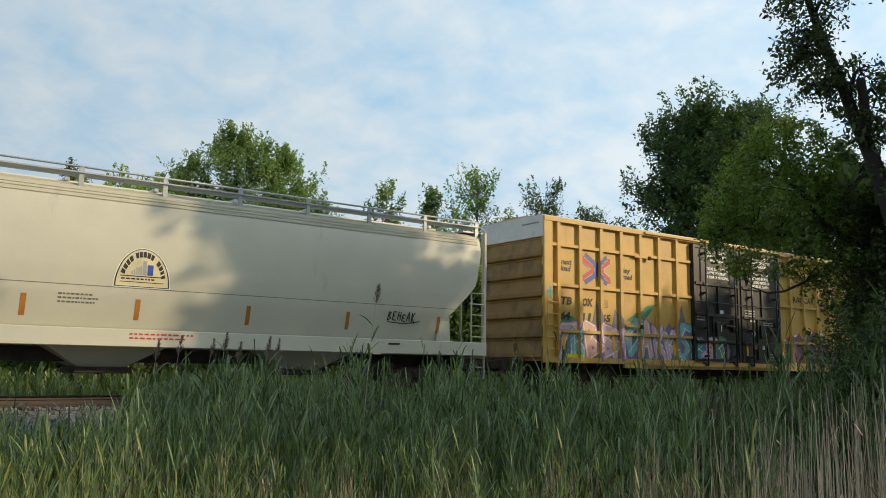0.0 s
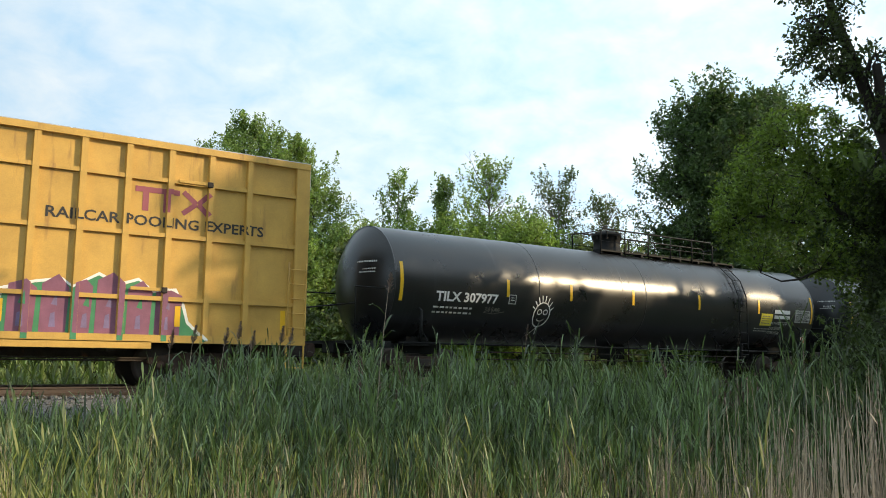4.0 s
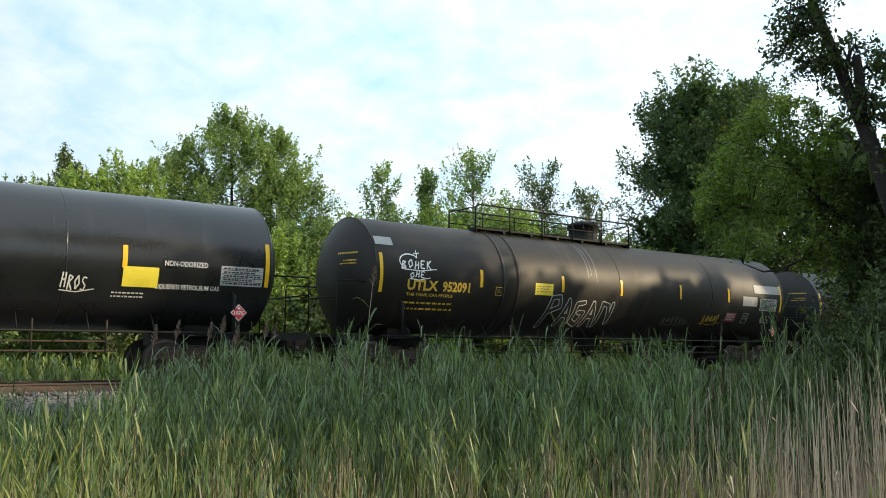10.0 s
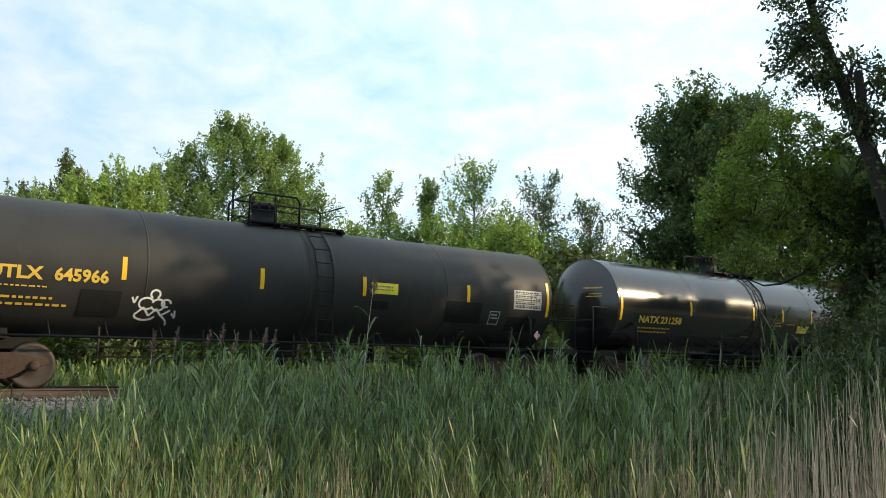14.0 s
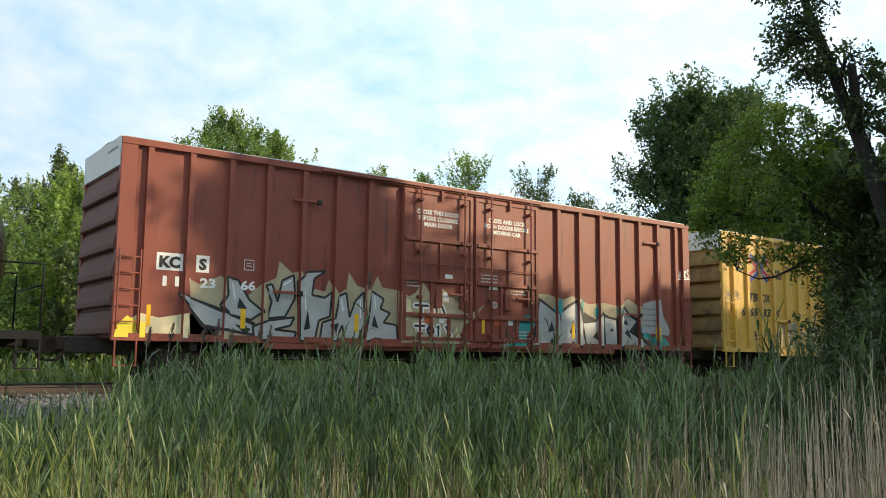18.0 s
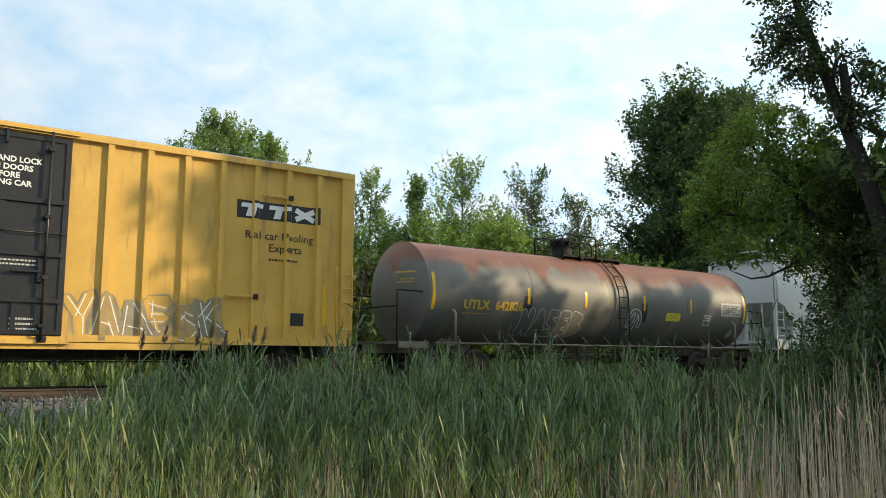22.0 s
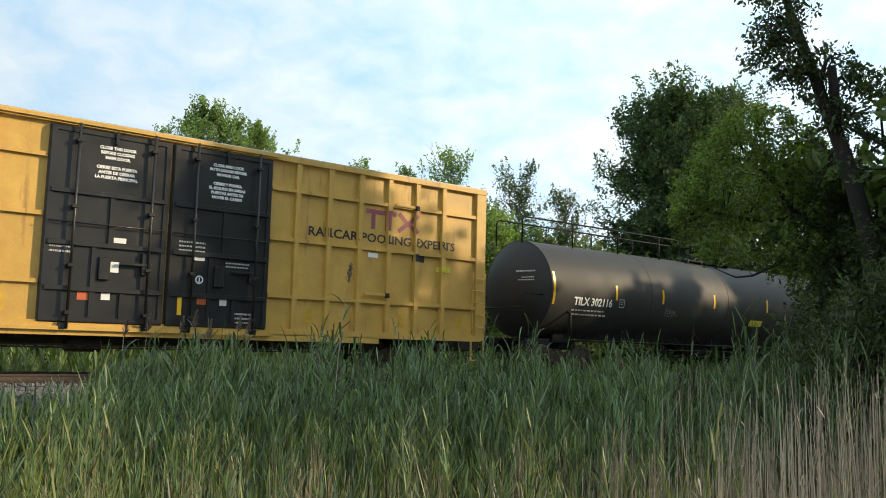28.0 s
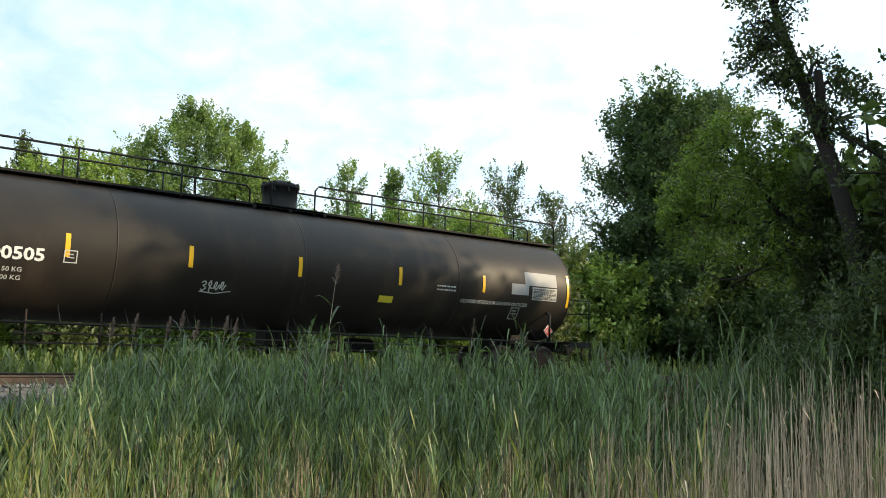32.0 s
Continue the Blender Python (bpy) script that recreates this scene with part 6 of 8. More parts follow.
for drop in ([(12.7, 2.05), (12.92, 1.9), (13.08, 2.05), (13.05, 2.4), (12.85, 2.42)], [(13.75, 2.2), (13.95, 2.0), (13.95, 2.42), (13.8, 2.45)], [(14.45, 1.9), (14.62, 1.95), (14.65, 2.25), (14.45, 2.2)], [(15.5, 2.0), (15.62, 2.1), (15.6, 2.25), (15.45, 2.2)]):
    sh.paint("graffiti_drop", [drop], M["teal"], box_b, "teal drop above the letters", lift=0.0105)
sh.paint("paper_sign", [[(16.55, 1.5), (18.0, 1.42), (18.05, 1.6), (17.72, 2.1), (17.62, 2.6), (17.2, 2.55), (16.6, 2.4)]], M["grey_patch"], box_b, lift=0.0045)
sh.paint("paper_print", small_print(16.72, 2.32, 4, 0.75, 0.72, 31), M["soot"], box_b, lift=0.007)
tag(sh, box_b, 18.45, 19.0, 3.38, 3.66, 51, "white", 4, 0.04, (0, 3, 4, 5))
door_words(sh, box_b, 8.32, 10.75, CLOSE, LOCK, 4.42, 0.12, step=0.165)
for u in (0.75, 2.9, 5.9, 13.5, 17.4):
    sh.paint("reflector", [rect(u - 0.06, u + 0.06, 1.25, 1.70)], M["strip"], box_b, "yellow reflective strip", lift=0.016)

# faded yellow boxcar
for txt, u, v in (("next", 0.92, 4.08), ("load", 0.90, 3.86), ("any", 3.42, 3.93), ("road", 3.40, 3.71)):
    words(si, box_c, txt, u, v, 0.19, "letter_black", slant=0.25, fat=0.008, label="black italic slogan")
cross_emblem(si, box_c, 1.72, 3.58, 1.34, 0.96)
for txt, u, w in (("TB", 1.70, 0.56), ("OX", 2.50, 0.60)):
    words(si, box_c, txt, u, 2.80, 0.30, "letter_black", width=w, slant=0.2, fat=0.008)
for txt, u, w in (("6", 1.22, 0.24), ("65", 1.70, 0.56), ("83", 2.52, 0.56), ("6", 3.40, 0.24)):
    words(si, box_c, txt, u, 2.26, 0.29, "letter_black", width=w, slant=0.2, fat=0.008)
si.paint("logo_panel", [rect(15.62, 17.75, 3.86, 4.28)], M["letter_black"], box_c, "black logo panel", lift=0.003)
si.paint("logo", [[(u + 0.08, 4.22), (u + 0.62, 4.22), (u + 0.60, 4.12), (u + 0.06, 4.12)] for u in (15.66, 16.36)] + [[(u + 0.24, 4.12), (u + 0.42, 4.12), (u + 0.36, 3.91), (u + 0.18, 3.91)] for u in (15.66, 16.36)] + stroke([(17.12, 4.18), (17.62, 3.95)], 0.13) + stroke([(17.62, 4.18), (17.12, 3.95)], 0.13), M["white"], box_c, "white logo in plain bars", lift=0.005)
words(si, box_c, "Rail car Pooling", 15.85, 3.40, 0.19, "letter_black", width=1.75)
words(si, box_c, "Experts", 16.45, 3.12, 0.19, "letter_black", width=0.85)
si.paint("web_line", small_print(16.45, 2.98, 1, 0.85, 0.14, 33), M["letter_black"], box_c)
wildstyle(si, box_c, 3.4, 6.85, 0.98, 2.05, 9, "ash", ("yellow2", "ash", "grey_dull"), 6, edge="grey_dull", jag=0.6)
wildstyle(si, box_c, 12.1, 15.4, 0.98, 2.0, 10, "ash", ("yellow2", "ash", "grey_dull"), 6, edge="grey_dull", jag=0.6)
tag(si, box_c, 0.1, 1.1, 2.85, 3.15, 61, "soot", 6, 0.025)
si.paint("small_stencil", small_print(2.0, 1.6, 2, 0.5, 0.28, 34) + small_print(2.7, 1.6, 2, 0.6, 0.28, 35), M["soot"], box_c, "small stencilled lines")
plate_mark(si, box_c, 4.55, 2.3, 0.24, "soot")
si.paint("grab_mark", [rect(0.62, 0.74, 1.35, 2.55), rect(17.9, 18.0, 1.4, 2.4)], M["strip"], box_c, "bright yellow grab iron mark", lift=0.01)
door_words(si, box_c, 8.2, 10.75, ("IMPORTANT",) + CLOSE, ("CLOSE AND LOCK", "BOTH DOORS", "BEFORE", "MOVING CAR"), 4.45, 0.115, step=0.155)
si.paint("dark_plate", [rect(17.05, 17.4, 1.4, 1.7)], M["letter_black"], box_c)

# rusty grey tank car
words(sj, tank_f, "UTLX", 1.20, 2.02, 0.25, "letter_yellow", width=0.95, fat=0.006, label="yellow stencilled reporting mark")
words(sj, tank_f, "642826", 2.34, 2.02, 0.25, "letter_yellow", width=1.05, fat=0.006, label="yellow stencilled number")
sj.paint("small_stencil", small_print(1.18, 1.92, 1, 1.0, 0.06, 36), M["letter_yellow"], tank_f)
for k, letter in enumerate(([[(3.5, 1.42), (3.5, 1.98), (3.78, 1.45), (3.8, 2.02)]], [[(4.0, 1.42), (4.2, 2.0), (4.38, 1.42)], [(4.1, 1.62), (4.3, 1.62)]], [[(4.85, 1.98), (4.62, 2.0), (4.6, 1.75), (4.84, 1.66), (4.8, 1.42), (4.56, 1.42)]],
                            [[(5.32, 1.98), (5.1, 1.98), (5.08, 1.42), (5.32, 1.42)], [(5.1, 1.7), (5.28, 1.7)]], [[(5.58, 1.42), (5.58, 1.98), (5.85, 1.9), (5.62, 1.7), (5.9, 1.56), (5.58, 1.42)]])):
    bubble(sj, tank_f, letter, "tank_grey", "old_white", 0.20, 0.022)
bubble(sj, tank_f, [arc(8.35, 1.85, 0.28, 0.35, 200, -20, 9), [(8.3, 1.5), (8.4, 2.1)]], "tank_grey", "white", 0.10, 0.03)
for q in ((3.42, 3.75, 1.85, 2.45), (8.62, 8.90, 1.85, 2.45)):
    sj.paint("dark_patch", [rect(*q)], M["letter_black"], tank_f, "black patch behind a reflector", lift=0.003)
sj.paint("placard", [rect(9.92, 10.66, 1.93, 2.19)], M["placard"], tank_f, "yellow warning placard")
sj.paint("placard_print", small_print(9.98, 2.14, 2, 0.6, 0.14, 37), M["soot"], tank_f)
plate_mark(sj, tank_f, 11.98, 1.82, 0.36, "white")
sj.paint("grey_label", [rect(12.95, 14.15, 2.18, 2.66)], M["grey_patch"], tank_f, lift=0.002)
table_plate(sj, tank_f, 12.98, 14.1, 2.2, 2.62)
sj.paint("placard_holder", [[(13.55, 1.55), (13.72, 1.38), (13.9, 1.55), (13.72, 1.75)]], M["galv"], tank_f, "bare diamond placard holder", lift=0.04)

# pale grey hopper
words(sk, hop_b, "WFRX", 2.0, 2.52, 0.22, "letter_black", width=0.92, fat=0.003, label="black reporting mark")
words(sk, hop_b, "870923", 2.0, 2.06, 0.22, "letter_black", width=1.12, fat=0.003, label="black number")
sk.paint("small_stencil", small_print(1.95, 1.74, 2, 1.0, 0.24, 38), M["soot"], hop_b, "small stencilled lines")
plate_mark(sk, hop_b, 3.9, 2.22, 0.25, "soot")
tag(sk, hop_b, 14.2, 15.5, 1.55, 2.1, 71, "maroon", 5, 0.025)
sk.paint("small_stencil", small_print(16.3, 2.45, 5, 1.1, 0.42, 39), M["soot"], hop_b)
sk.paint("side_seam", [rect(0.5, 19.1, 4.05, 4.065)], M["soot"], hop_b, lift=0.003)
sk.paint("sill_plate", frame_rect(0.5, 0.85, 1.12, 1.3, 0.015) + [rect(2.0, 2.2, 1.08, 1.2)], M["soot"], hop_b)

# yellow boxcar with the slogan
for txt, u, v in (("next", 2.52, 3.92), ("load", 2.50, 3.70), ("any", 5.30, 3.78), ("road", 5.28, 3.56)):
    words(sl, box_d, txt, u, v, 0.18, "letter_black", slant=0.25, fat=0.006, label="black italic slogan")
cross_emblem(sl, box_d, 3.30, 3.35, 1.36, 0.92)
for row, v in ((("TB", "OX", ""), 3.74), (("63", "29", "88"), 3.34)):
    for txt, u in zip(row, (0.10, 0.84, 1.70)):
        if txt:
            words(sl, box_d, txt, u, v, 0.26, "letter_black", width=0.34, fat=0.006)
sl.paint("yellow_label", [rect(0.62, 1.06, 2.62, 2.82)], M["letter_black"], box_d, lift=0.003)
sl.paint("yellow_label", [rect(0.64, 1.04, 2.64, 2.80)], M["placard"], box_d, "yellow label with black rim", lift=0.005)
plate_mark(sl, box_d, 2.4, 2.62, 0.25, "soot")
words(sl, box_d, "RAILCAR POOLING EXPERTS", 13.1, 3.40, 0.23, "letter_black", width=4.6)
sl.paint("logo", LOGO(14.75, 3.74) + ARROW(15.78, 3.74), M["maroon"], box_d, "faded maroon logo in plain bars")
sl.paint("small_stencil", small_print(0.66, 2.98, 2, 0.4, 0.12, 42) + small_print(1.5, 2.98, 2, 0.5, 0.14, 43), M["soot"], box_d)
sl.paint("dark_plate", [rect(16.25, 16.65, 3.0, 3.2)], M["letter_black"], box_d)
sl.paint("white_label", [rect(14.85, 15.15, 3.0, 3.12)], M["white"], box_d)
sl.paint("yellow_label", [rect(17.05, 17.55, 2.78, 2.92)], M["placard"], box_d)
for u in (1.05, 3.75, 6.4, 13.2, 15.95, 17.9):
    sl.paint("reflector", [rect(u - 0.1, u + 0.1, 1.25, 1.60)], M["strip_old"], box_d, "faded yellow reflective patch", lift=0.012)
door_words(sl, box_d, 8.42, 10.9, CIERRE, SEGURO, 4.70, 0.064, step=0.105)

# door stickers, alike on the four boxcars
for side, car, d0, dm, d1 in ((sb, box_a, 6.80, 9.45, 11.95), (sh, box_b, 7.15, 9.55, 12.0), (si, box_c, 6.92, 9.4, 12.0), (sl, box_d, 7.05, 9.6, 12.05)):
    rnd = random.Random(int(d0 * 100))
    for q in ((d0 + 1.40, d0 + 1.66, 2.74, 2.85), (d0 + 1.36, d0 + 1.54, 2.12, 2.34), (dm + 0.55, dm + 0.85, 2.52, 2.66), (dm + 1.25, dm + 1.42, 1.55, 1.78), (d0 + 1.22, d0 + 1.40, 1.54, 1.78)):
        side.paint("sticker", [rect(*q)], M["white"], car, "white paper sticker", lift=0.012)
    for q in ((dm + 0.72, dm + 0.98, 1.55, 1.75), (d0 + 0.75, d0 + 1.0, 1.52, 1.74)):
        side.paint("sticker", [rect(*q)], M["orange_red"], car, "orange square sticker", lift=0.012)
    side.paint("small_stencil", small_print(dm + 0.25, 2.95, 3, 0.6, 0.28, 50) + small_print(dm + 1.35, 2.55, 2, 0.75, 0.16, 51) + small_print(d0 + 0.12, 2.62, 2, 0.5, 0.2, 52) + small_print(dm + 1.6, 1.42, 3, 0.5, 0.3, 53), M["old_white"], car, lift=0.012)
    side.paint("round_mark", stroke(arc(dm + 0.75, 2.10, 0.08, 0.08, 0, 360, 12), 0.03) + [rect(dm + 0.735, dm + 0.765, 2.05, 2.15)], M["white"], car, lift=0.012)
    side.paint("reflector", [rect(dm + 0.28, dm + 0.38, 1.30, 1.70)], M["strip"], car, "yellow reflective strip", lift=0.018)

# dusty grey pressure tank car
words(sm, tank_g, "TILX 302116", 0.99, 2.17, 0.25, "white", width=1.78, fat=0.004, label="white reporting mark")
sm.paint("small_stencil", small_print(0.97, 2.06, 2, 1.75, 0.26, 44), M["old_white"], tank_g, "small stencilled lines")
plate_mark(sm, tank_g, 3.10, 2.18)
sm.paint("placard", [rect(10.72, 11.58, 1.85, 2.07)], M["placard"], tank_g, "yellow warning placard")
sm.paint("stencil_patch", [rect(17.12, 17.72, 2.82, 3.02), rect(17.28, 17.58, 2.74, 3.14), rect(16.95, 17.85, 2.66, 2.76)], M["white"], tank_g, "white painted-out patches")
table_plate(sm, tank_g, 16.98, 18.0, 2.25, 2.62)
words(sm, tank_g, "NON-ODORIZED", 15.5, 2.50, 0.10, "white", width=0.8)
words(sm, tank_g, "LIQUEFIED PETROLEUM GAS", 15.5, 2.34, 0.10, "white", width=1.25)
sm.paint("small_stencil", small_print(14.9, 2.15, 2, 0.95, 0.16, 45), M["old_white"], tank_g)
plate_mark(sm, tank_g, 16.55, 1.95, 0.30)
tag(sm, tank_g, 5.5, 6.1, 2.05, 2.25, 81, "soot", 5, 0.025)
diamond(sm, tank_g, 17.55, 1.6)

# the last tank car
words(so, tank_h, "TILX 400505", 1.33, 2.28, 0.25, "white", width=2.15, fat=0.004, label="white reporting mark")
words(so, tank_h, "LD LMT  154700 LB  70150 KG", 1.30, 2.04, 0.09, "old_white", width=1.8)
words(so, tank_h, "LT WT  108300 LB  49100 KG", 1.30, 1.88, 0.09, "old_white", width=1.8)
plate_mark(so, tank_h, 3.84, 2.28)
tag(so, tank_h, 0.42, 0.85, 2.15, 2.70, 91, "old_white", 3, 0.04)
tag(so, tank_h, 6.8, 7.4, 1.92, 2.14, 92, "old_white", 4, 0.03)
so.paint("placard", [rect(11.65, 12.1, 1.93, 2.10)], M["placard"], tank_h, "small yellow placard")
so.paint("small_stencil", small_print(13.5, 2.52, 2, 0.75, 0.20, 46), M["old_white"], tank_h, "small stencilled lines")
words(so, tank_h, "LIQUEFIED PETROLEUM GAS NON ODORIZED", 14.4, 2.08, 0.10, "old_white", width=2.6)
so.paint("stencil_patch", [rect(16.85, 18.2, 2.72, 3.12), rect(16.3, 17.0, 2.42, 2.74)], M["grey_patch"], tank_h, "grey painted-out patches")
table_plate(so, tank_h, 17.15, 18.2, 2.30, 2.68)
plate_mark(so, tank_h, 16.4, 1.7, 0.34)
diamond(so, tank_h, 17.9, 1.4)


# ---- ground, track and ballast ----
def ground_height(x, y):
    bank = max(0.0, min(1.0, (4.6 - abs(y)) / 2.4))
    rough = 0.10 * noise.noise(Vector((x * 0.25, y * 0.25, 0))) + 0.05 * noise.noise(Vector((x * 0.9, y * 0.9, 3)))
    return -1.02 + rough * (1 - bank) + bank * 0.62


def ground():
    xs = [-2500, -600, -200, -90] + [-60 + 2.0 * i for i in range(96)] + [160, 300, 800, 2500]
    ys = [-2500, -600, -200, -90, -60] + [-44 + 1.5 * i for i in range(22)] + [-11 + 0.5 * i for i in range(44)] + [11 + 2 * i for i in range(28)] + [90, 200, 600, 2500]
    verts = [(x, y, ground_height(x, y) if abs(x) < 200 and abs(y) < 100 else -1.02) for y in ys for x in xs]
    n = len(xs)
    faces = [(j * n + i, j * n + i + 1, (j + 1) * n + i + 1, (j + 1) * n + i) for j in range(len(ys) - 1) for i in range(n - 1)]
    me = bpy.data.meshes.new("ground")
    me.from_pydata(verts, [], faces)
    me.polygons.foreach_set("use_smooth", [True] * len(me.polygons))
    me.materials.append(M["earth"])
    return tagged(new("ground", me), "rough marsh ground with grass and earth", "ground", kind="structure")


ground()


def strip(name, profile, mat, label, x0=-220.0, x1=320.0):
    bm = bmesh.new()
    n = 40
    rows = [[bm.verts.new((x0 + (x1 - x0) * i / n, y, z)) for y, z in profile] for i in range(n + 1)]
    for a, b in zip(rows, rows[1:]):
        for k in range(len(profile) - 1):
            bm.faces.new((a[k], b[k], b[k + 1], a[k + 1]))
    bmesh.ops.recalc_face_normals(bm, faces=bm.faces[:])
    return tagged(part(name, bm, mat), label, "ballast", kind="structure")


strip("ballast", [(-3.6, -1.05), (-2.3, -0.34), (-1.7, -0.22), (1.7, -0.22), (2.3, -0.34), (3.6, -1.05)], M["gravel"], "bed of grey crushed stone under the track")


def stones():
    """Loose stones on the near shoulder and slope."""
    rnd = np.random.default_rng(4)
    n = 9000
    x = rnd.uniform(-4, 34, n)
    y = -rnd.uniform(0.85, 3.7, n)
    base = np.where(y > -1.7, -0.21, np.where(y > -2.3, -0.22 - (-1.7 - y) * 0.2, -0.34 - (-2.3 - y) * 0.546))
    size = rnd.uniform(0.022, 0.055, n)
    octa = np.array([(1, 0, 0), (0, 1, 0), (-1, 0, 0), (0, -1, 0), (0, 0, 1), (0, 0, -1)], float)
    tri = np.array([(0, 1, 4), (1, 2, 4), (2, 3, 4), (3, 0, 4), (1, 0, 5), (2, 1, 5), (3, 2, 5), (0, 3, 5)])
    v = octa[None] * size[:, None, None] * rnd.uniform(0.6, 1.25, (n, 6, 3))
    a = rnd.uniform(0, 6.28, n)
    c, s = np.cos(a)[:, None], np.sin(a)[:, None]
    v = np.stack([v[..., 0] * c - v[..., 1] * s, v[..., 0] * s + v[..., 1] * c, v[..., 2]], -1)
    v += np.stack([x, y, base + size * 0.3], -1)[:, None, :]
    f = tri[None] + (np.arange(n) * 6)[:, None, None]
    me = bpy.data.meshes.new("ballast_stones")
    me.from_pydata(v.reshape(-1, 3).tolist(), [], f.reshape(-1, 3).tolist())
    me.materials.append(M["gravel"])
    return tagged(new("ballast_stones", me), "loose grey ballast stones beside the rail", "ballast", kind="stuff")


stones()


def track():
    tr = tagged(new("railway_track"), "railway track of two rails on wooden sleepers", "railway track", kind="structure")
    prof = [(-0.07, -0.17), (-0.07, -0.155), (-0.012, -0.13), (-0.012, -0.05), (-0.037, -0.035), (-0.037, -0.004), (-0.03, 0.0), (0.03, 0.0), (0.037, -0.004), (0.037, -0.035), (0.012, -0.05), (0.012, -0.13), (0.07, -0.155), (0.07, -0.17)]
    for y in (-0.755, 0.755):
        bm = bmesh.new()
        a = [bm.verts.new((-220, y + p, z)) for p, z in prof]
        b = [bm.verts.new((320, y + p, z)) for p, z in prof]
        for i in range(len(prof)):
            bm.faces.new((a[i], b[i], b[(i + 1) % len(prof)], a[(i + 1) % len(prof)]))
        bmesh.ops.recalc_face_normals(bm, faces=bm.faces[:])
        part("rail", bm, M["rail"], tr)
    bm = boxes((-0.115, 0.115, -1.3, 1.3, -0.36, -0.175), bevel=0.012)
    me = bpy.data.meshes.new("sleeper")
    bm.to_mesh(me)
    bm.free()
    me.materials.append(M["tie"])
    for i in range(170):
        part("sleeper", me, None, tr, at=pose(-22 + i * 0.53, 0.02 * math.sin(i * 7.3), 0, 0, 0, 0.6 * math.sin(i * 3.1)))


track()


# ---- reeds and grass ----
def blades(name, label, category, roots, heights, mat, rnd, leaves=6, leaf_len=0.55, leaf_w=0.016, stem_w=0.006, lean=0.10, droop=0.5, stem=True, low=0.15):
    """A stand of reeds: thin three-sided stems with long pointed leaves that bend over."""
    n = len(roots)
    V, F, base = [], [], 0
    la = rnd.uniform(0, math.tau, n)
    lm = rnd.normal(0, lean, n)
    tipx, tipy = lm * np.cos(la) * heights, lm * np.sin(la) * heights
    if stem:
        ang = np.array([0, 2.09, 4.19])
        ring = np.stack([np.cos(ang), np.sin(ang)], -1)
        pts = []
        for k, (f, w) in enumerate(((0.0, 1.0), (0.5, 0.8), (1.0, 0.25))):
            c = np.stack([roots[:, 0] + tipx * f * f, roots[:, 1] + tipy * f * f, roots[:, 2] + heights * f], -1)
            p = np.repeat(c[:, None, :], 3, 1)
            p[..., :2] += ring[None] * (stem_w * w)
            pts.append(p)
        v = np.concatenate(pts, 1)
        q = []
        for r in (0, 3):
            for k in range(3):
                q.append((r + k, r + (k + 1) % 3, r + 3 + (k + 1) % 3, r + 3 + k))
        f = np.array(q)[None] + (np.arange(n) * 9)[:, None, None]
        V.append(v.reshape(-1, 3))
        F += f.reshape(-1, 4).tolist()
        base += n * 9
    for j in range(leaves):
        f = low + (0.97 - low) * (j + rnd.uniform(0, 1, n)) / max(1, leaves)
        o = np.stack([roots[:, 0] + tipx * f * f, roots[:, 1] + tipy * f * f, roots[:, 2] + heights * f], -1)
        a = rnd.uniform(0, math.tau, n)
        ln = leaf_len * rnd.uniform(0.6, 1.25, n) * (1.1 - 0.4 * f)
        up = rnd.uniform(0.9, 1.48, n)
        d = np.stack([np.cos(a) * np.cos(up), np.sin(a) * np.cos(up), np.sin(up)], -1)
        side = np.stack([-np.sin(a), np.cos(a), np.zeros(n)], -1) * (leaf_w * rnd.uniform(0.7, 1.3, n))[:, None]
        sag = np.zeros((n, 3))
        sag[:, 2] = -droop * ln * rnd.uniform(0.1, 1.0, n)
        m1 = o + d * (ln * 0.45)[:, None] + sag * 0.12
        m2 = o + d * (ln * 0.8)[:, None] + sag * 0.5
        tip = o + d * ln[:, None] + sag
        v = np.stack([o - side * 0.4, o + side * 0.4, m1 + side, m1 - side, m2 + side * 0.7, m2 - side * 0.7, tip], 1)
        V.append(v.reshape(-1, 3))
        i0 = (base + np.arange(n) * 7)[:, None]
        F += (i0 + np.array([0, 1, 2, 3])).tolist()
        F += (i0 + np.array([3, 2, 4, 5])).tolist()
        F += (i0 + np.array([5, 4, 6])).tolist()
        base += n * 7
    me = bpy.data.meshes.new(name)
    me.from_pydata(np.concatenate(V).tolist(), [], F)
    me.materials.append(mat)
    return tagged(new(name, me), label, category, kind="stuff")


def spread(rnd, n, fx, depth):
    """Roots on the ground: bearing right of straight ahead in degrees, and distance from where the camera stands."""
    b, d = np.radians(fx(n)), depth(n)
    x, y = d * np.sin(b), EYE[1] + d * np.cos(b)
    keep = y < -3.7
    x, y = x[keep], y[keep]
    z = np.array([ground_height(a, c) for a, c in zip(x, y)])
    return np.stack([x, y, z], -1), d[keep], np.degrees(b[keep])


rnd = np.random.default_rng(11)


def reed_tops(d, b):
    """The stand grows taller towards the track and under the trees, and is low and thin in the west, where the ballast shows."""
    h = np.minimum(0.80 + 0.095 * (d - 5.0), 1.34)
    gap = np.clip((18.0 - b) / 2.5, 0, 1) * np.clip((d - 7.0) / 3.0, 0, 1)
    wave = 0.14 * np.sin(b * 0.9) + 0.12 * np.sin(b * 2.3 + 1.0) + 0.08 * np.sin(b * 5.1 + d)
    shade = 0.55 * np.clip((b - 57.0) / 6.0, 0, 1) * np.clip((d - 7.5) / 2.0, 0, 1)
    return (h * 0.99 + wave * 0.8 + shade) * (1 - 0.42 * gap)


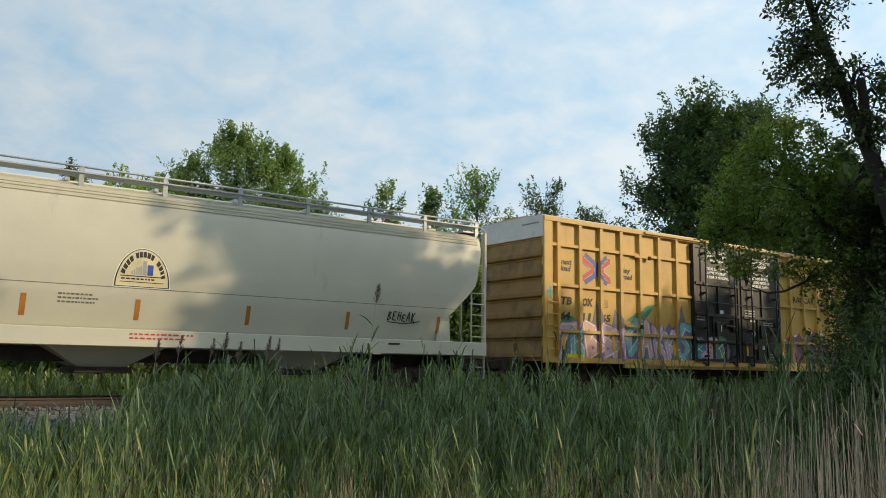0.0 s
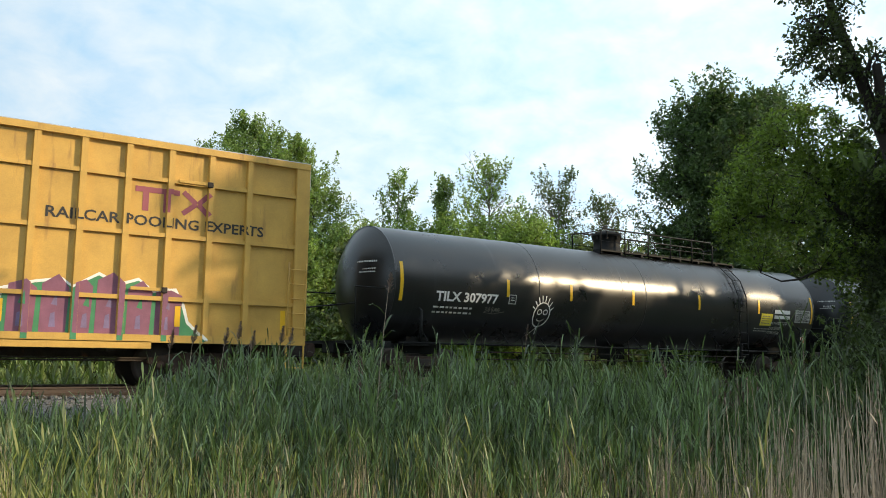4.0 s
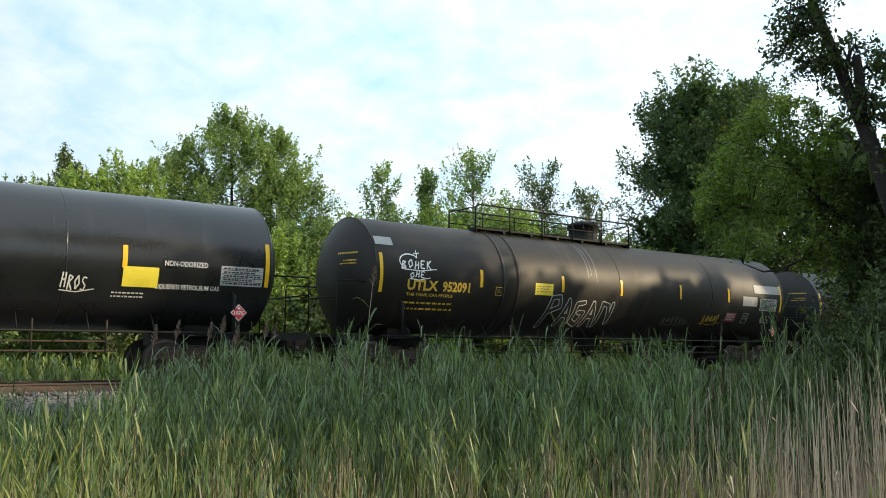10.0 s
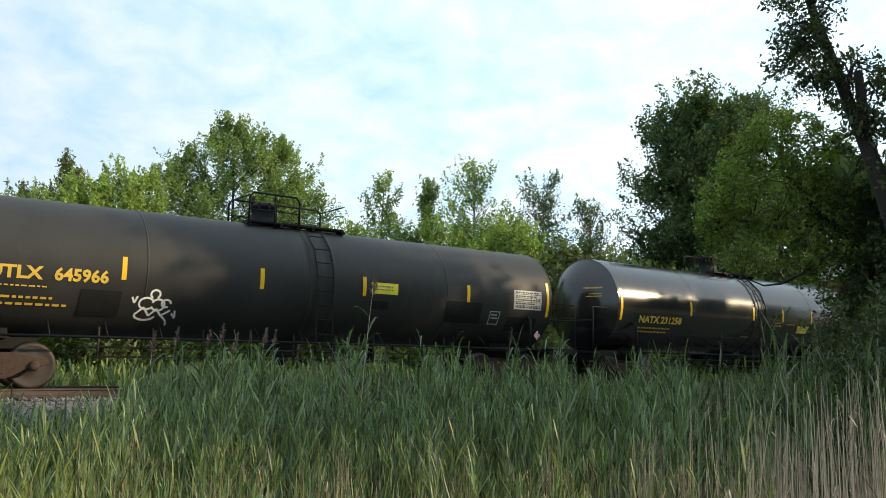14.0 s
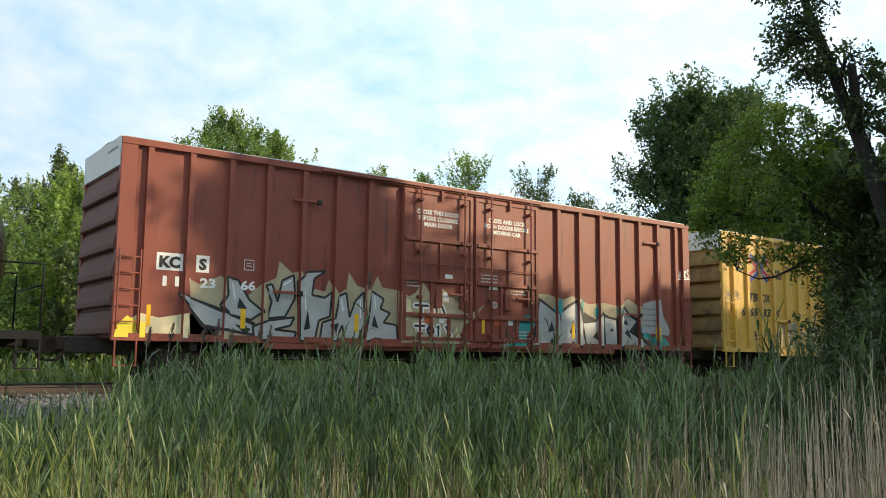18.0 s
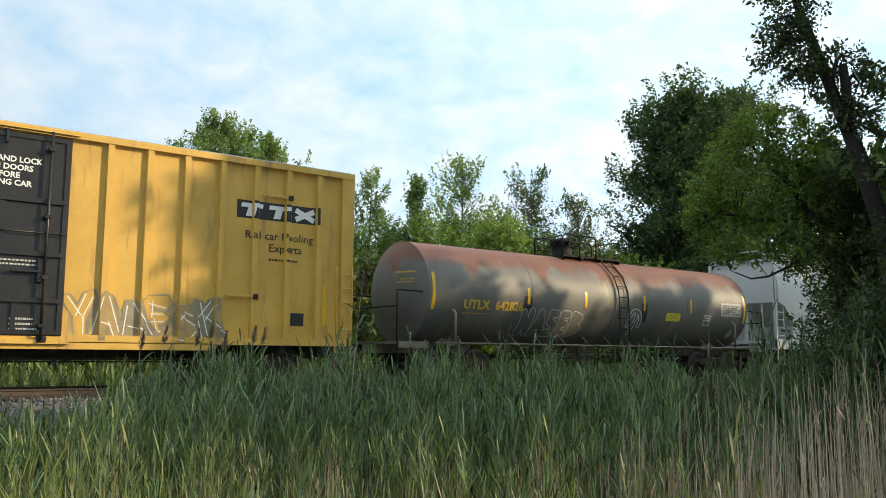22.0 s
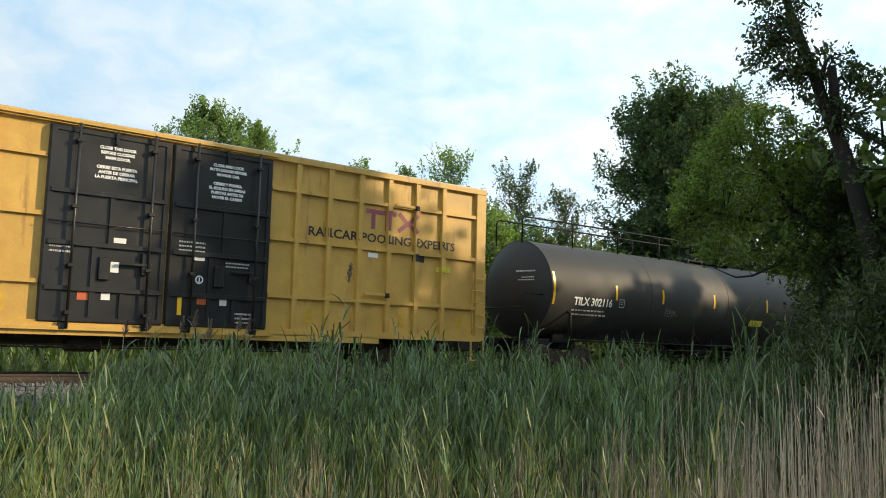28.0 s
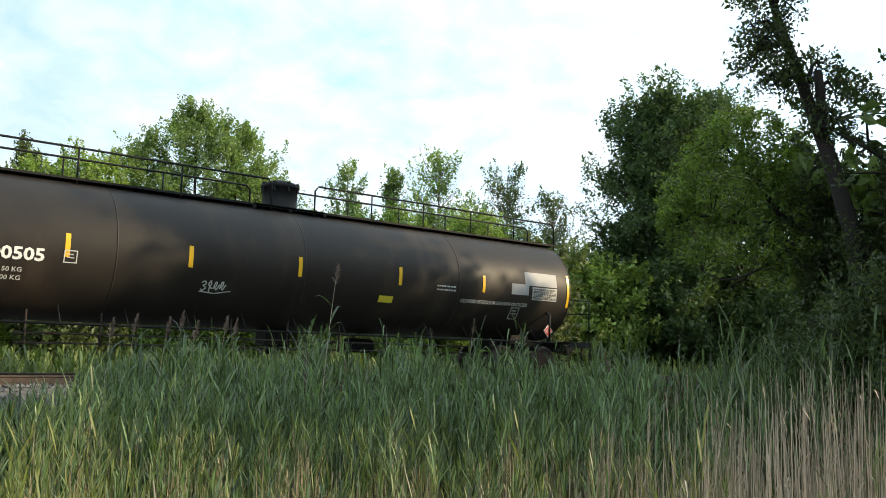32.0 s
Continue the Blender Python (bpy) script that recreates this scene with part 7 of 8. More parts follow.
roots, d, b = spread(rnd, 19000, lambda n: rnd.uniform(4, 72, n), lambda n: np.where(rnd.uniform(0, 1, n) < 0.30, rnd.uniform(4.9, 9.5, n), np.sqrt(rnd.uniform(7.0 ** 2, 20.0 ** 2, n))))
keep = rnd.uniform(0, 1, len(d)) > 0.22 + 0.72 * np.clip((b - 46) / 9, 0, 1) * np.clip((9.5 - d) / 2, 0, 1) + 0.38 * np.clip((d - 8) / 4, 0, 1) + 0.36 * np.clip((17.5 - b) / 2.5, 0, 1) * np.clip((d - 8.0) / 3.0, 0, 1)
roots, d, b = roots[keep], d[keep], b[keep]
near_gap = (d > 6.3) | (rnd.uniform(0, 1, len(d)) < 0.30)
roots, d, b = roots[near_gap], d[near_gap], b[near_gap]
far = d > 9.0
tall = reed_tops(d, b) * rnd.triangular(0.45, 0.88, 1.24, len(d))
blades("reed_bed", "dense stand of tall green reeds", "reeds", roots[far], tall[far], M["reed"], rnd, leaves=8, leaf_len=0.46, leaf_w=0.0085, stem_w=0.0045, lean=0.06, droop=0.35, low=0.25)
blades("reed_fringe", "green reeds at the near edge of the stand", "reeds", roots[~far], tall[~far], M["reed"], rnd, leaves=8, leaf_len=0.32, leaf_w=0.0054, stem_w=0.0038, lean=0.05, droop=0.25, low=0.60)
roots, d, b = spread(rnd, 1150, lambda n: rnd.uniform(4, 70, n), lambda n: rnd.uniform(8.0, 15.0, n))
blades("tall_reeds", "single reeds that overtop the stand", "reeds", roots, reed_tops(d, b) * rnd.triangular(1.0, 1.15, 1.48, len(d)), M["reed"], rnd, leaves=9, leaf_len=0.46, leaf_w=0.0095, stem_w=0.0045, lean=0.05, droop=0.6, low=0.35)
roots, d, b = spread(rnd, 1500, lambda n: 4 + 52 * rnd.uniform(0, 1, n) ** 1.5, lambda n: rnd.uniform(4.6, 8.2, n))
blades("yellow_reeds", "yellowing reeds among the green ones", "reeds", roots, (0.60 + 0.11 * (d - 4.5)) * rnd.uniform(0.6, 1.25, len(d)), M["reed_yellow"], rnd, leaves=6, leaf_len=0.26, leaf_w=0.005, stem_w=0.003, lean=0.06, droop=0.12)
roots, d, b = spread(rnd, 2300, lambda n: 73 - 34 * rnd.uniform(0, 1, n) ** 1.35, lambda n: rnd.uniform(4.5, 8.0, n))
blades("dry_reeds", "dry tan reed stalks of last year", "reeds", roots, (0.52 + 0.62 * np.clip((b - 42) / 20, 0, 1)) * (0.74 + 0.11 * (d - 4.5)) * (0.34 + 1.16 * rnd.uniform(0, 1, len(d)) ** 2.0), M["reed_dry"], rnd, leaves=1, leaf_len=0.18, leaf_w=0.004, stem_w=0.0048, lean=0.05)
roots, d, b = spread(rnd, 190, lambda n: 72 - 30 * rnd.uniform(0, 1, n) ** 1.6, lambda n: rnd.uniform(4.8, 7.5, n))
blades("tall_dry_reeds", "long bare tan stalks above the dry reeds", "reeds", roots, (0.75 + 0.55 * np.clip((b - 42) / 20, 0, 1)) * (0.80 + 0.12 * (d - 4.5)) * rnd.uniform(0.9, 1.32, len(d)), M["reed_dry"], rnd, leaves=1, leaf_len=0.14, leaf_w=0.004, stem_w=0.0052, lean=0.06)
# Sunlight on the near western reeds is put into their yellower leaf colour.
roots, d, b = spread(rnd, 330, lambda n: 4 + 14 * rnd.uniform(0, 1, n) ** 1.6, lambda n: rnd.uniform(4.7, 6.8, n))
blades("sunlit_reeds", "yellow-green reeds, coloured as if in the sun", "reeds", roots, (0.70 + 0.12 * (d - 4.5)) * rnd.uniform(0.6, 1.15, len(d)), M["reed_yellow"], rnd, leaves=7, leaf_len=0.30, leaf_w=0.006, stem_w=0.0035, lean=0.06, droop=0.12)
roots, d, b = spread(rnd, 9000, lambda n: rnd.uniform(4, 66, n), lambda n: rnd.uniform(5.2, 9.0, n))
blades("dead_stems", "thin dead stems low in the reeds", "reeds", roots, reed_tops(d, b) * rnd.uniform(0.55, 1.02, len(d)), M["reed_old"], rnd, leaves=1, leaf_len=0.16, leaf_w=0.004, stem_w=0.0040, lean=0.045)
roots, d, b = spread(rnd, 3000, lambda n: rnd.uniform(4, 60, n), lambda n: rnd.uniform(7.0, 14.0, n))
keep = np.sin(b * 1.7) + np.sin(b * 4.3 + d) + rnd.normal(0, 0.6, len(d)) > -0.2
roots, d, b = roots[keep], d[keep], b[keep]
blades("pale_reeds", "paler green reeds in loose clumps", "reeds", roots, reed_tops(d, b) * rnd.triangular(0.70, 1.0, 1.30, len(d)), M["reed_pale"], rnd, leaves=7, leaf_len=0.42, leaf_w=0.0075, stem_w=0.004, lean=0.06, droop=0.45, low=0.5)
# plumes of the tallest reeds
roots, d, b = spread(rnd, 46, lambda n: rnd.choice([rnd.uniform(9, 25), 31.5, 54.0], n) + rnd.normal(0, 1.5, n), lambda n: rnd.uniform(9.5, 13.0, n))
tops = roots.copy()
tops[:, 2] += reed_tops(d, b) * rnd.uniform(0.86, 1.02, len(d))
blades("reed_plumes", "brown feathery seed heads of reeds", "reeds", tops, np.full(len(d), 0.22), M["plume"], rnd, leaves=44, leaf_len=0.075, leaf_w=0.007, stem_w=0.004, lean=0.2, droop=0.3, low=0.0)


# single reeds that stand out from the bed
def single_reed(label, b, dist, rise, leaf_mat, leaves, plume, seed, leaf_len=0.42, leaf_w=0.014, lean=0.06, droop=0.34, steep=1.0):
    rnd = random.Random(seed)
    x, y = dist * math.sin(radians(b)), EYE[1] + dist * math.cos(radians(b))
    z = ground_height(x, y)
    h = EYE[2] + rise * dist - z
    t = thing("reed", label, "reed", "single tall reeds", (x, y, z))
    path = [Vector((lean * h * (i / 6) ** 2, 0, h * i / 6)) for i in range(7)]
    part("stem", tube(bmesh.new(), path, [0.006, 0.006, 0.0055, 0.005, 0.004, 0.003, 0.002], 5), M["reed_dry" if plume else "reed"], t)
    for k in range(leaves):
        f = 0.45 + 0.5 * k / leaves
        o = Vector((lean * h * f * f, 0, h * f))
        a = k * 2.6 + rnd.uniform(-0.4, 0.4)
        ln = leaf_len * rnd.uniform(0.7, 1.15)
        d = Vector((math.cos(a), math.sin(a) * 0.5, rnd.uniform(0.8, 1.6) * steep)).normalized()
        side = Vector((-math.sin(a), math.cos(a), 0)) * leaf_w
        bm = bmesh.new()
        pts = [o, o + d * ln * 0.4, o + d * ln * 0.75 - Vector((0, 0, ln * droop * 0.35)), o + d * ln - Vector((0, 0, ln * droop))]
        rows = [[bm.verts.new(p - side * w), bm.verts.new(p + Vector((0, 0, 0.003))), bm.verts.new(p + side * w)] for p, w in zip(pts, (0.35, 1.0, 0.75, 0.06))]
        for r0, r1 in zip(rows, rows[1:]):
            bm.faces.new((r0[0], r0[1], r1[1], r1[0])).smooth = True
            bm.faces.new((r0[1], r0[2], r1[2], r1[1])).smooth = True
        part("leaf", bm, M[leaf_mat], t)
    if plume:
        bm = bmesh.new()
        top = path[-1]
        for k in range(120):
            f = rnd.random()
            p = top + Vector((0.03 * f, 0, -0.06 + 0.22 * f))
            q = p + Vector((rnd.uniform(-0.035, 0.05), rnd.uniform(-0.03, 0.03), rnd.uniform(0.0, 0.07))) * (1.25 - f * 0.9)
            w = Vector((0.0035, 0.002, 0))
            bm.faces.new([bm.verts.new(v) for v in (p - w, p + w, q + w * 1.3, q - w * 1.3)])
        part("plume", bm, M["plume"], t, "brown feathery seed head")


single_reed("tall reed with a brown plume, overtopping the stand", 30.9, 9.0, 0.083, "reed", 7, True, 1)
single_reed("tall reed with long drooping leaves", 30.3, 9.2, 0.030, "reed", 8, False, 2, 0.5)
single_reed("pale yellow reed with a bright leaf", 55.6, 6.2, -0.052, "reed_yellow", 6, False, 3, 0.26, 0.010, droop=0.12, steep=1.8)
for k, (bb, dd, rr) in enumerate(((17.4, 10.5, 0.030), (18.6, 11.0, 0.036), (20.4, 10.8, 0.034), (21.6, 11.2, 0.042), (22.3, 10.4, 0.030), (24.0, 11.0, 0.038), (25.0, 11.4, 0.036), (54.2, 11.0, 0.040), (40.5, 12.0, 0.044))):
    single_reed("reed with a brown feathery plume", bb, dd, rr - 0.018, "reed", 6, True, 10 + k, lean=0.03 + 0.02 * (k % 3))
# In the west the yellow leaf colour of these also stands for sunlight.
for k, (bb, dd, rr) in enumerate(((9.0, 5.6, -0.095), (10.2, 5.9, -0.085), (12.5, 5.8, -0.090), (14.6, 5.6, -0.095), (16.8, 6.0, -0.082), (37.0, 6.6, -0.075), (44.0, 6.4, -0.085))):
    single_reed("yellow-green reed at the near edge of the stand", bb, dd, rr, "reed_yellow", 9, False, 30 + k, 0.30, 0.009, droop=0.10, steep=1.9)


# rough grass beyond the track
n = 9000
gx, gy = rnd.uniform(-2, 75, n), 4.0 + 34 * rnd.uniform(0, 1, n) ** 1.5
roots = np.stack([gx, gy, [ground_height(a, c) for a, c in zip(gx, gy)]], -1)
blades("far_grass", "sunlit rough grass and reeds behind the track", "grass", roots, rnd.uniform(0.7, 1.5, n), M["grass"], rnd, leaves=6, leaf_len=0.6, leaf_w=0.03)


# ---- trees ----
def tree(name, label, x, y, height, crown, leaf, seed, trunk=0.16, lean=(0.0, 0.0), leaves=14000, leaf_size=0.092, first=0.10, bare=0, limbs=40, tilt=0.35, bark="bark", group="", clump=0.62, category="tree", twigs=3, tuft=0.19):
    """crown: (radius, lowest height, fullness low, fullness high). Limbs rise from the trunk and carry clumps of small leaves."""
    rnd = random.Random(seed)
    nr = np.random.default_rng(seed)
    t = thing(name, label, category, group, (x, y, ground_height(x, y) - 0.05))
    R0, z0, fl, fh = crown
    bm = bmesh.new()
    axis = lambda f: Vector((lean[0] * f ** 1.4 * height + 0.12 * math.sin(f * 5 + seed), lean[1] * f ** 1.4 * height + 0.12 * math.cos(f * 4 + seed), f * height))
    k = 9
    tube(bm, [axis(i / k) for i in range(k + 1)], [trunk * (1.25 if i == 0 else 1 - 0.9 * i / k) for i in range(k + 1)], 9)
    part("trunk", bm, M[bark], t)
    bm = bmesh.new()
    tips = []

    def profile(f):
        """Crown radius at the height f (0 low, 1 top)."""
        return R0 * (fl + (1 - fl) * math.sin(min(1, f / 0.45) * math.pi / 2)) * (1 if f < 0.45 else fh + (1 - fh) * math.cos((f - 0.45) / 0.55 * math.pi / 2))
    for i in range(limbs):
        f = first + (0.97 - first) * (i + rnd.random() * 0.8) / limbs
        o = axis(f)
        a = i * 2.4 + rnd.uniform(-0.7, 0.7)
        cf = max(0.0, min(1.0, (o.z - z0) / max(0.1, height - z0)))
        reach = max(0.25, profile(cf) * rnd.uniform(0.45, 1.10))
        up = rnd.uniform(0.25, 0.8) * tilt * 2.2
        pts = [o]
        for s in range(1, 5):
            g = s / 4
            pts.append(o + Vector((math.cos(a + 0.25 * math.sin(g * 3 + i)) * reach * g, math.sin(a + 0.25 * math.sin(g * 3 + i)) * reach * g, up * reach * g + 0.12 * rnd.uniform(-1, 1))))
        r = max(0.012, trunk * 0.42 * (1 - f * 0.75))
        tube(bm, pts, [r * (1 - 0.85 * s / 4) for s in range(5)], 5)
        for s in range(1, 5):
            if s > 1:
                tips.append((pts[s], 0.45 + 0.55 * s / 4))
            for m in range(twigs):
                b = a + rnd.uniform(-1.6, 1.6)
                ln = min(1.3, reach * rnd.uniform(0.18, 0.50))
                e = pts[s] + Vector((math.cos(b) * ln, math.sin(b) * ln, ln * rnd.uniform(-0.25, 0.9)))
                tube(bm, [pts[s], (pts[s] + e) / 2 + Vector((0, 0, 0.04)), e], [r * 0.4, r * 0.25, 0.004], 4)
                tips.append((e, 0.8))
    for i in range(bare):
        f = rnd.uniform(0.55, 0.95)
        o = axis(f * 0.93)
        a, ln = rnd.uniform(0, 6.28), rnd.uniform(0.5, 1.0) * R0 * 0.9
        e = o + Vector((math.cos(a) * ln * 0.7, math.sin(a) * ln * 0.7, ln * rnd.uniform(0.6, 1.3)))
        mid = (o + e) / 2 + Vector((rnd.uniform(-0.2, 0.2), rnd.uniform(-0.2, 0.2), 0.1))
        tube(bm, [o, mid, e], [trunk * 0.18, trunk * 0.11, 0.006], 4)
        for m in range(5):
            p = mid.lerp(e, rnd.random())
            q = p + Vector((rnd.uniform(-0.5, 0.5), rnd.uniform(-0.5, 0.5), rnd.uniform(0.1, 0.7))) * ln * 0.45
            tube(bm, [p, q], [trunk * 0.06, 0.004], 3)
    part("branching", bm, M[bark], t)
    if leaves:
        w = np.array([q for _, q in tips])
        c = np.array([tuple(p) for p, _ in tips])
        pick = nr.choice(len(tips), leaves, p=w / w.sum())
        out = c - np.array([0.0, 0.0, height * 0.5])
        out /= np.linalg.norm(out, axis=1)[:, None] + 1e-6
        shoot = out * 0.60 + np.array([0, 0, 0.85]) + nr.normal(0, 0.34, c.shape)
        shoot /= np.linalg.norm(shoot, axis=1)[:, None]
        far = nr.uniform(-0.30, 1.0, leaves) * clump * nr.uniform(0.7, 1.7, len(tips))[pick]
        wide = tuft * clump * (1.15 - np.clip(far / clump, 0, 1) * 0.75)
        p = c[pick] + shoot[pick] * far[:, None] + nr.normal(0, 1, (leaves, 3)) * wide[:, None]
        n1 = nr.normal(0, 1, (leaves, 3)) + np.array([0, 0, 0.6])
        n1 /= np.linalg.norm(n1, axis=1)[:, None]
        u = np.cross(n1, nr.normal(0, 1, (leaves, 3)))
        u /= np.linalg.norm(u, axis=1)[:, None]
        v = np.cross(n1, u)
        s = (leaf_size * nr.uniform(0.6, 1.35, leaves))[:, None]
        quad = np.stack([p - u * s, p + v * s * 0.45 + n1 * s * 0.12, p + u * s, p - v * s * 0.45 + n1 * s * 0.12], 1)
        me = bpy.data.meshes.new("crown")
        me.from_pydata(quad.reshape(-1, 3).tolist(), [], (np.arange(leaves)[:, None] * 4 + np.arange(4)).tolist())
        me.materials.append(M[leaf])
        part("crown", me, None, t)
    return t


def at_bearing(b, d):
    return d * math.sin(radians(b)), EYE[1] + d * math.cos(radians(b))


def put(name, label, b, d, top, crown, leaf, seed, **more):
    """top: the rise of the tree's tip over the eye, per metre of distance."""
    x, y = at_bearing(b, d)
    h = EYE[2] + top * d - ground_height(x, y)
    return tree(name, label, x, y, h, crown, leaf, seed, **more)


# beyond the track, from the west round to the east
G = "trees behind the track"
put("tree", "young tree with light green leaves", 6.5, 40, 0.165, (2.9, 0.3, 0.8, 0.3), "leaf_mid", 21, leaves=22000, group=G)
put("tree", "olive green tree behind the willows", 10.4, 50, 0.172, (2.4, 0.4, 0.8, 0.3), "leaf_olive", 36, leaves=20000, group=G)
put("tree", "slender dark tree behind the willows", 12.2, 50, 0.214, (1.5, 1.2, 0.8, 0.2), "leaf_olive", 37, leaves=11000, limbs=26, group=G)
put("tree", "bushy light green willow", 13.4, 42, 0.182, (2.3, 0.2, 0.85, 0.3), "leaf_light", 22, leaves=30000, group=G, clump=0.75, tuft=0.13)
put("tree", "bushy light green willow", 16.0, 43, 0.200, (2.1, 0.2, 0.85, 0.35), "leaf_light", 23, leaves=28000, group=G, clump=0.75, tuft=0.13)
put("tree", "slender tree with dead top twigs", 17.6, 47, 0.215, (1.1, 1.0, 0.7, 0.2), "leaf_mid", 24, leaves=5000, bare=16, limbs=20, bark="dead", group=G)
put("tree", "maple with a narrow leader", 19.3, 48, 0.236, (1.7, 0.8, 0.85, 0.25), "leaf_mid", 38, leaves=19000, limbs=38, group=G, clump=0.7)
put("tree", "broad maple with a pointed crown", 22.2, 49, 0.272, (3.0, 0.8, 0.85, 0.32), "leaf_mid", 25, leaves=36000, trunk=0.2, limbs=52, group=G, clump=0.75)
put("tree", "broad maple with a rounded crown", 24.9, 49, 0.250, (2.5, 0.8, 0.85, 0.32), "leaf_mid", 26, leaves=32000, limbs=48, group=G, clump=0.72)
put("tree", "low spreading maple with an open side", 26.6, 48, 0.205, (2.5, 0.6, 0.8, 0.35), "leaf_mid", 39, leaves=15000, limbs=34, group=G, clump=0.72)
put("bush", "low green bush behind the track", 29.0, 46, 0.140, (2.0, 0.1, 0.9, 0.4), "leaf_light", 27, leaves=20000, group=G, category="bush")
put("tree", "thin young tree with sparse leaves", 32.2, 48, 0.220, (1.5, 0.6, 0.85, 0.25), "leaf_mid", 28, leaves=8000, limbs=30, bark="dead", group=G)
put("tree", "thin young tree with sparse leaves", 35.3, 50, 0.210, (1.5, 0.5, 0.9, 0.12), "leaf_mid", 29, leaves=14000, limbs=34, group=G)
put("tree", "half bare tree with grey dead twigs", 38.4, 47, 0.235, (1.9, 0.5, 0.9, 0.35), "leaf_light", 30, leaves=9000, limbs=36, bare=46, bark="dead", group=G, tilt=0.5)
put("bush", "low light green bush behind the track", 40.6, 44, 0.150, (2.2, 0.1, 0.95, 0.4), "leaf_light", 31, leaves=22000, group=G, category="bush")
put("tree", "half bare tree with grey dead twigs", 43.2, 52, 0.212, (2.3, 0.5, 0.9, 0.4), "leaf_olive", 32, leaves=9500, limbs=40, bare=40, bark="dead", group=G, tilt=0.5)
put("tree", "half bare tree with grey dead twigs", 46.4, 53, 0.188, (1.9, 0.5, 0.9, 0.35), "leaf_olive", 33, leaves=7500, limbs=36, bare=34, bark="dead", group=G)
put("tree", "large dark maple in full leaf", 54.3, 50, 0.292, (3.9, 0.6, 0.95, 0.52), "leaf_dark", 34, leaves=130000, trunk=0.35, limbs=170, clump=0.64, tuft=0.36, leaf_size=0.12, group=G)
put("tree", "large dark maple in full leaf", 61.5, 56, 0.20, (4.6, 0.5, 0.85, 0.35), "leaf_dark", 35, leaves=40000, trunk=0.3, limbs=70, clump=0.9, leaf_size=0.17, group=G)
for bb in (51.0, 54.5, 58.0, 61.5, 65.0):
    put("bush", "dark undergrowth below the maples", bb, 50 + 3 * math.sin(bb), 0.075 + 0.012 * math.sin(bb * 2), (2.6, 0.0, 0.95, 0.5), "leaf_dark", int(bb * 9), leaves=12000, leaf_size=0.15, limbs=30, trunk=0.06, group="bushes behind the track", category="bush")
for i in range(10):
    bb = 6 + 4.9 * i
    put("bush", "low green bush behind the track", bb, 43 + 5 * math.sin(i * 2.1) + max(0, bb - 40) * 0.35, 0.095 + 0.02 * math.sin(i * 1.7), (2.4, 0.0, 0.95, 0.5), ("leaf_light", "leaf_mid", "leaf_olive")[i % 3], 80 + i, leaves=9000, leaf_size=0.16, limbs=26, trunk=0.06, group="bushes behind the track", category="bush")
for bb, dd, top, rr, leaf in ((24.5, 44, 0.124, 2.4, "leaf_light"), (27.6, 45, 0.139, 2.3, "leaf_mid"), (30.6, 47, 0.142, 2.4, "leaf_light"), (33.8, 46, 0.146, 2.4, "leaf_mid"), (36.8, 45, 0.154, 2.4, "leaf_light"), (39.8, 48, 0.152, 2.5, "leaf_light"), (42.0, 47, 0.134, 2.4, "leaf_mid"), (45.2, 50, 0.124, 2.5, "leaf_olive"), (48.6, 52, 0.114, 2.5, "leaf_mid")):
    put("bush", "light green bush among the trees", bb, dd, top, (rr, 0.0, 0.95, 0.4), leaf, int(bb * 10), leaves=15000, leaf_size=0.1, limbs=40, trunk=0.07, group="bushes behind the track", category="bush")
# on the near side
G = "trees before the track"
put("tree", "small tree with dense leaves at the edge of the reeds", 70.5, 16, 0.20, (1.5, 1.4, 0.9, 0.35), "leaf_deep", 48, leaves=26000, limbs=34, first=0.25, leaf_size=0.045, trunk=0.08, tilt=0.2, group=G, clump=0.45)
put("bush", "dark green bush under the trees", 66.0, 16.5, 0.085, (0.95, 0.0, 0.95, 0.6), "leaf_deep", 45, leaves=22000, limbs=40, leaf_size=0.036, trunk=0.06, group=G, clump=0.36, category="bush")
put("bush", "dark green bush under the trees", 67.6, 14.2, 0.15, (1.05, 0.0, 0.95, 0.6), "leaf_deep", 46, leaves=30000, limbs=40, leaf_size=0.036, trunk=0.06, group=G, clump=0.38, category="bush")
put("bush", "dark green bush at the edge of the reeds", 70.8, 12.6, 0.19, (1.25, 0.0, 0.95, 0.6), "leaf_deep", 42, leaves=34000, limbs=44, leaf_size=0.038, trunk=0.08, group=G, clump=0.42, category="bush")
put("bush", "dark green bush under the arching tree", 63.9, 15.8, 0.105, (0.80, 0.0, 0.95, 0.6), "leaf_deep", 51, leaves=24000, limbs=40, leaf_size=0.036, trunk=0.05, group=G, clump=0.36, category="bush")
put("bush", "dark low bush among the dry reeds", 67.2, 9.6, 0.062, (0.85, 0.0, 0.95, 0.6), "leaf_deep", 54, leaves=24000, limbs=40, leaf_size=0.032, trunk=0.05, group=G, clump=0.34, category="bush")
put("bush", "tall green bush beside the leaning trunk", 65.2, 14.8, 0.19, (0.95, 0.0, 0.95, 0.5), "leaf_deep", 52, leaves=34000, limbs=46, leaf_size=0.036, trunk=0.06, group=G, clump=0.36, category="bush")


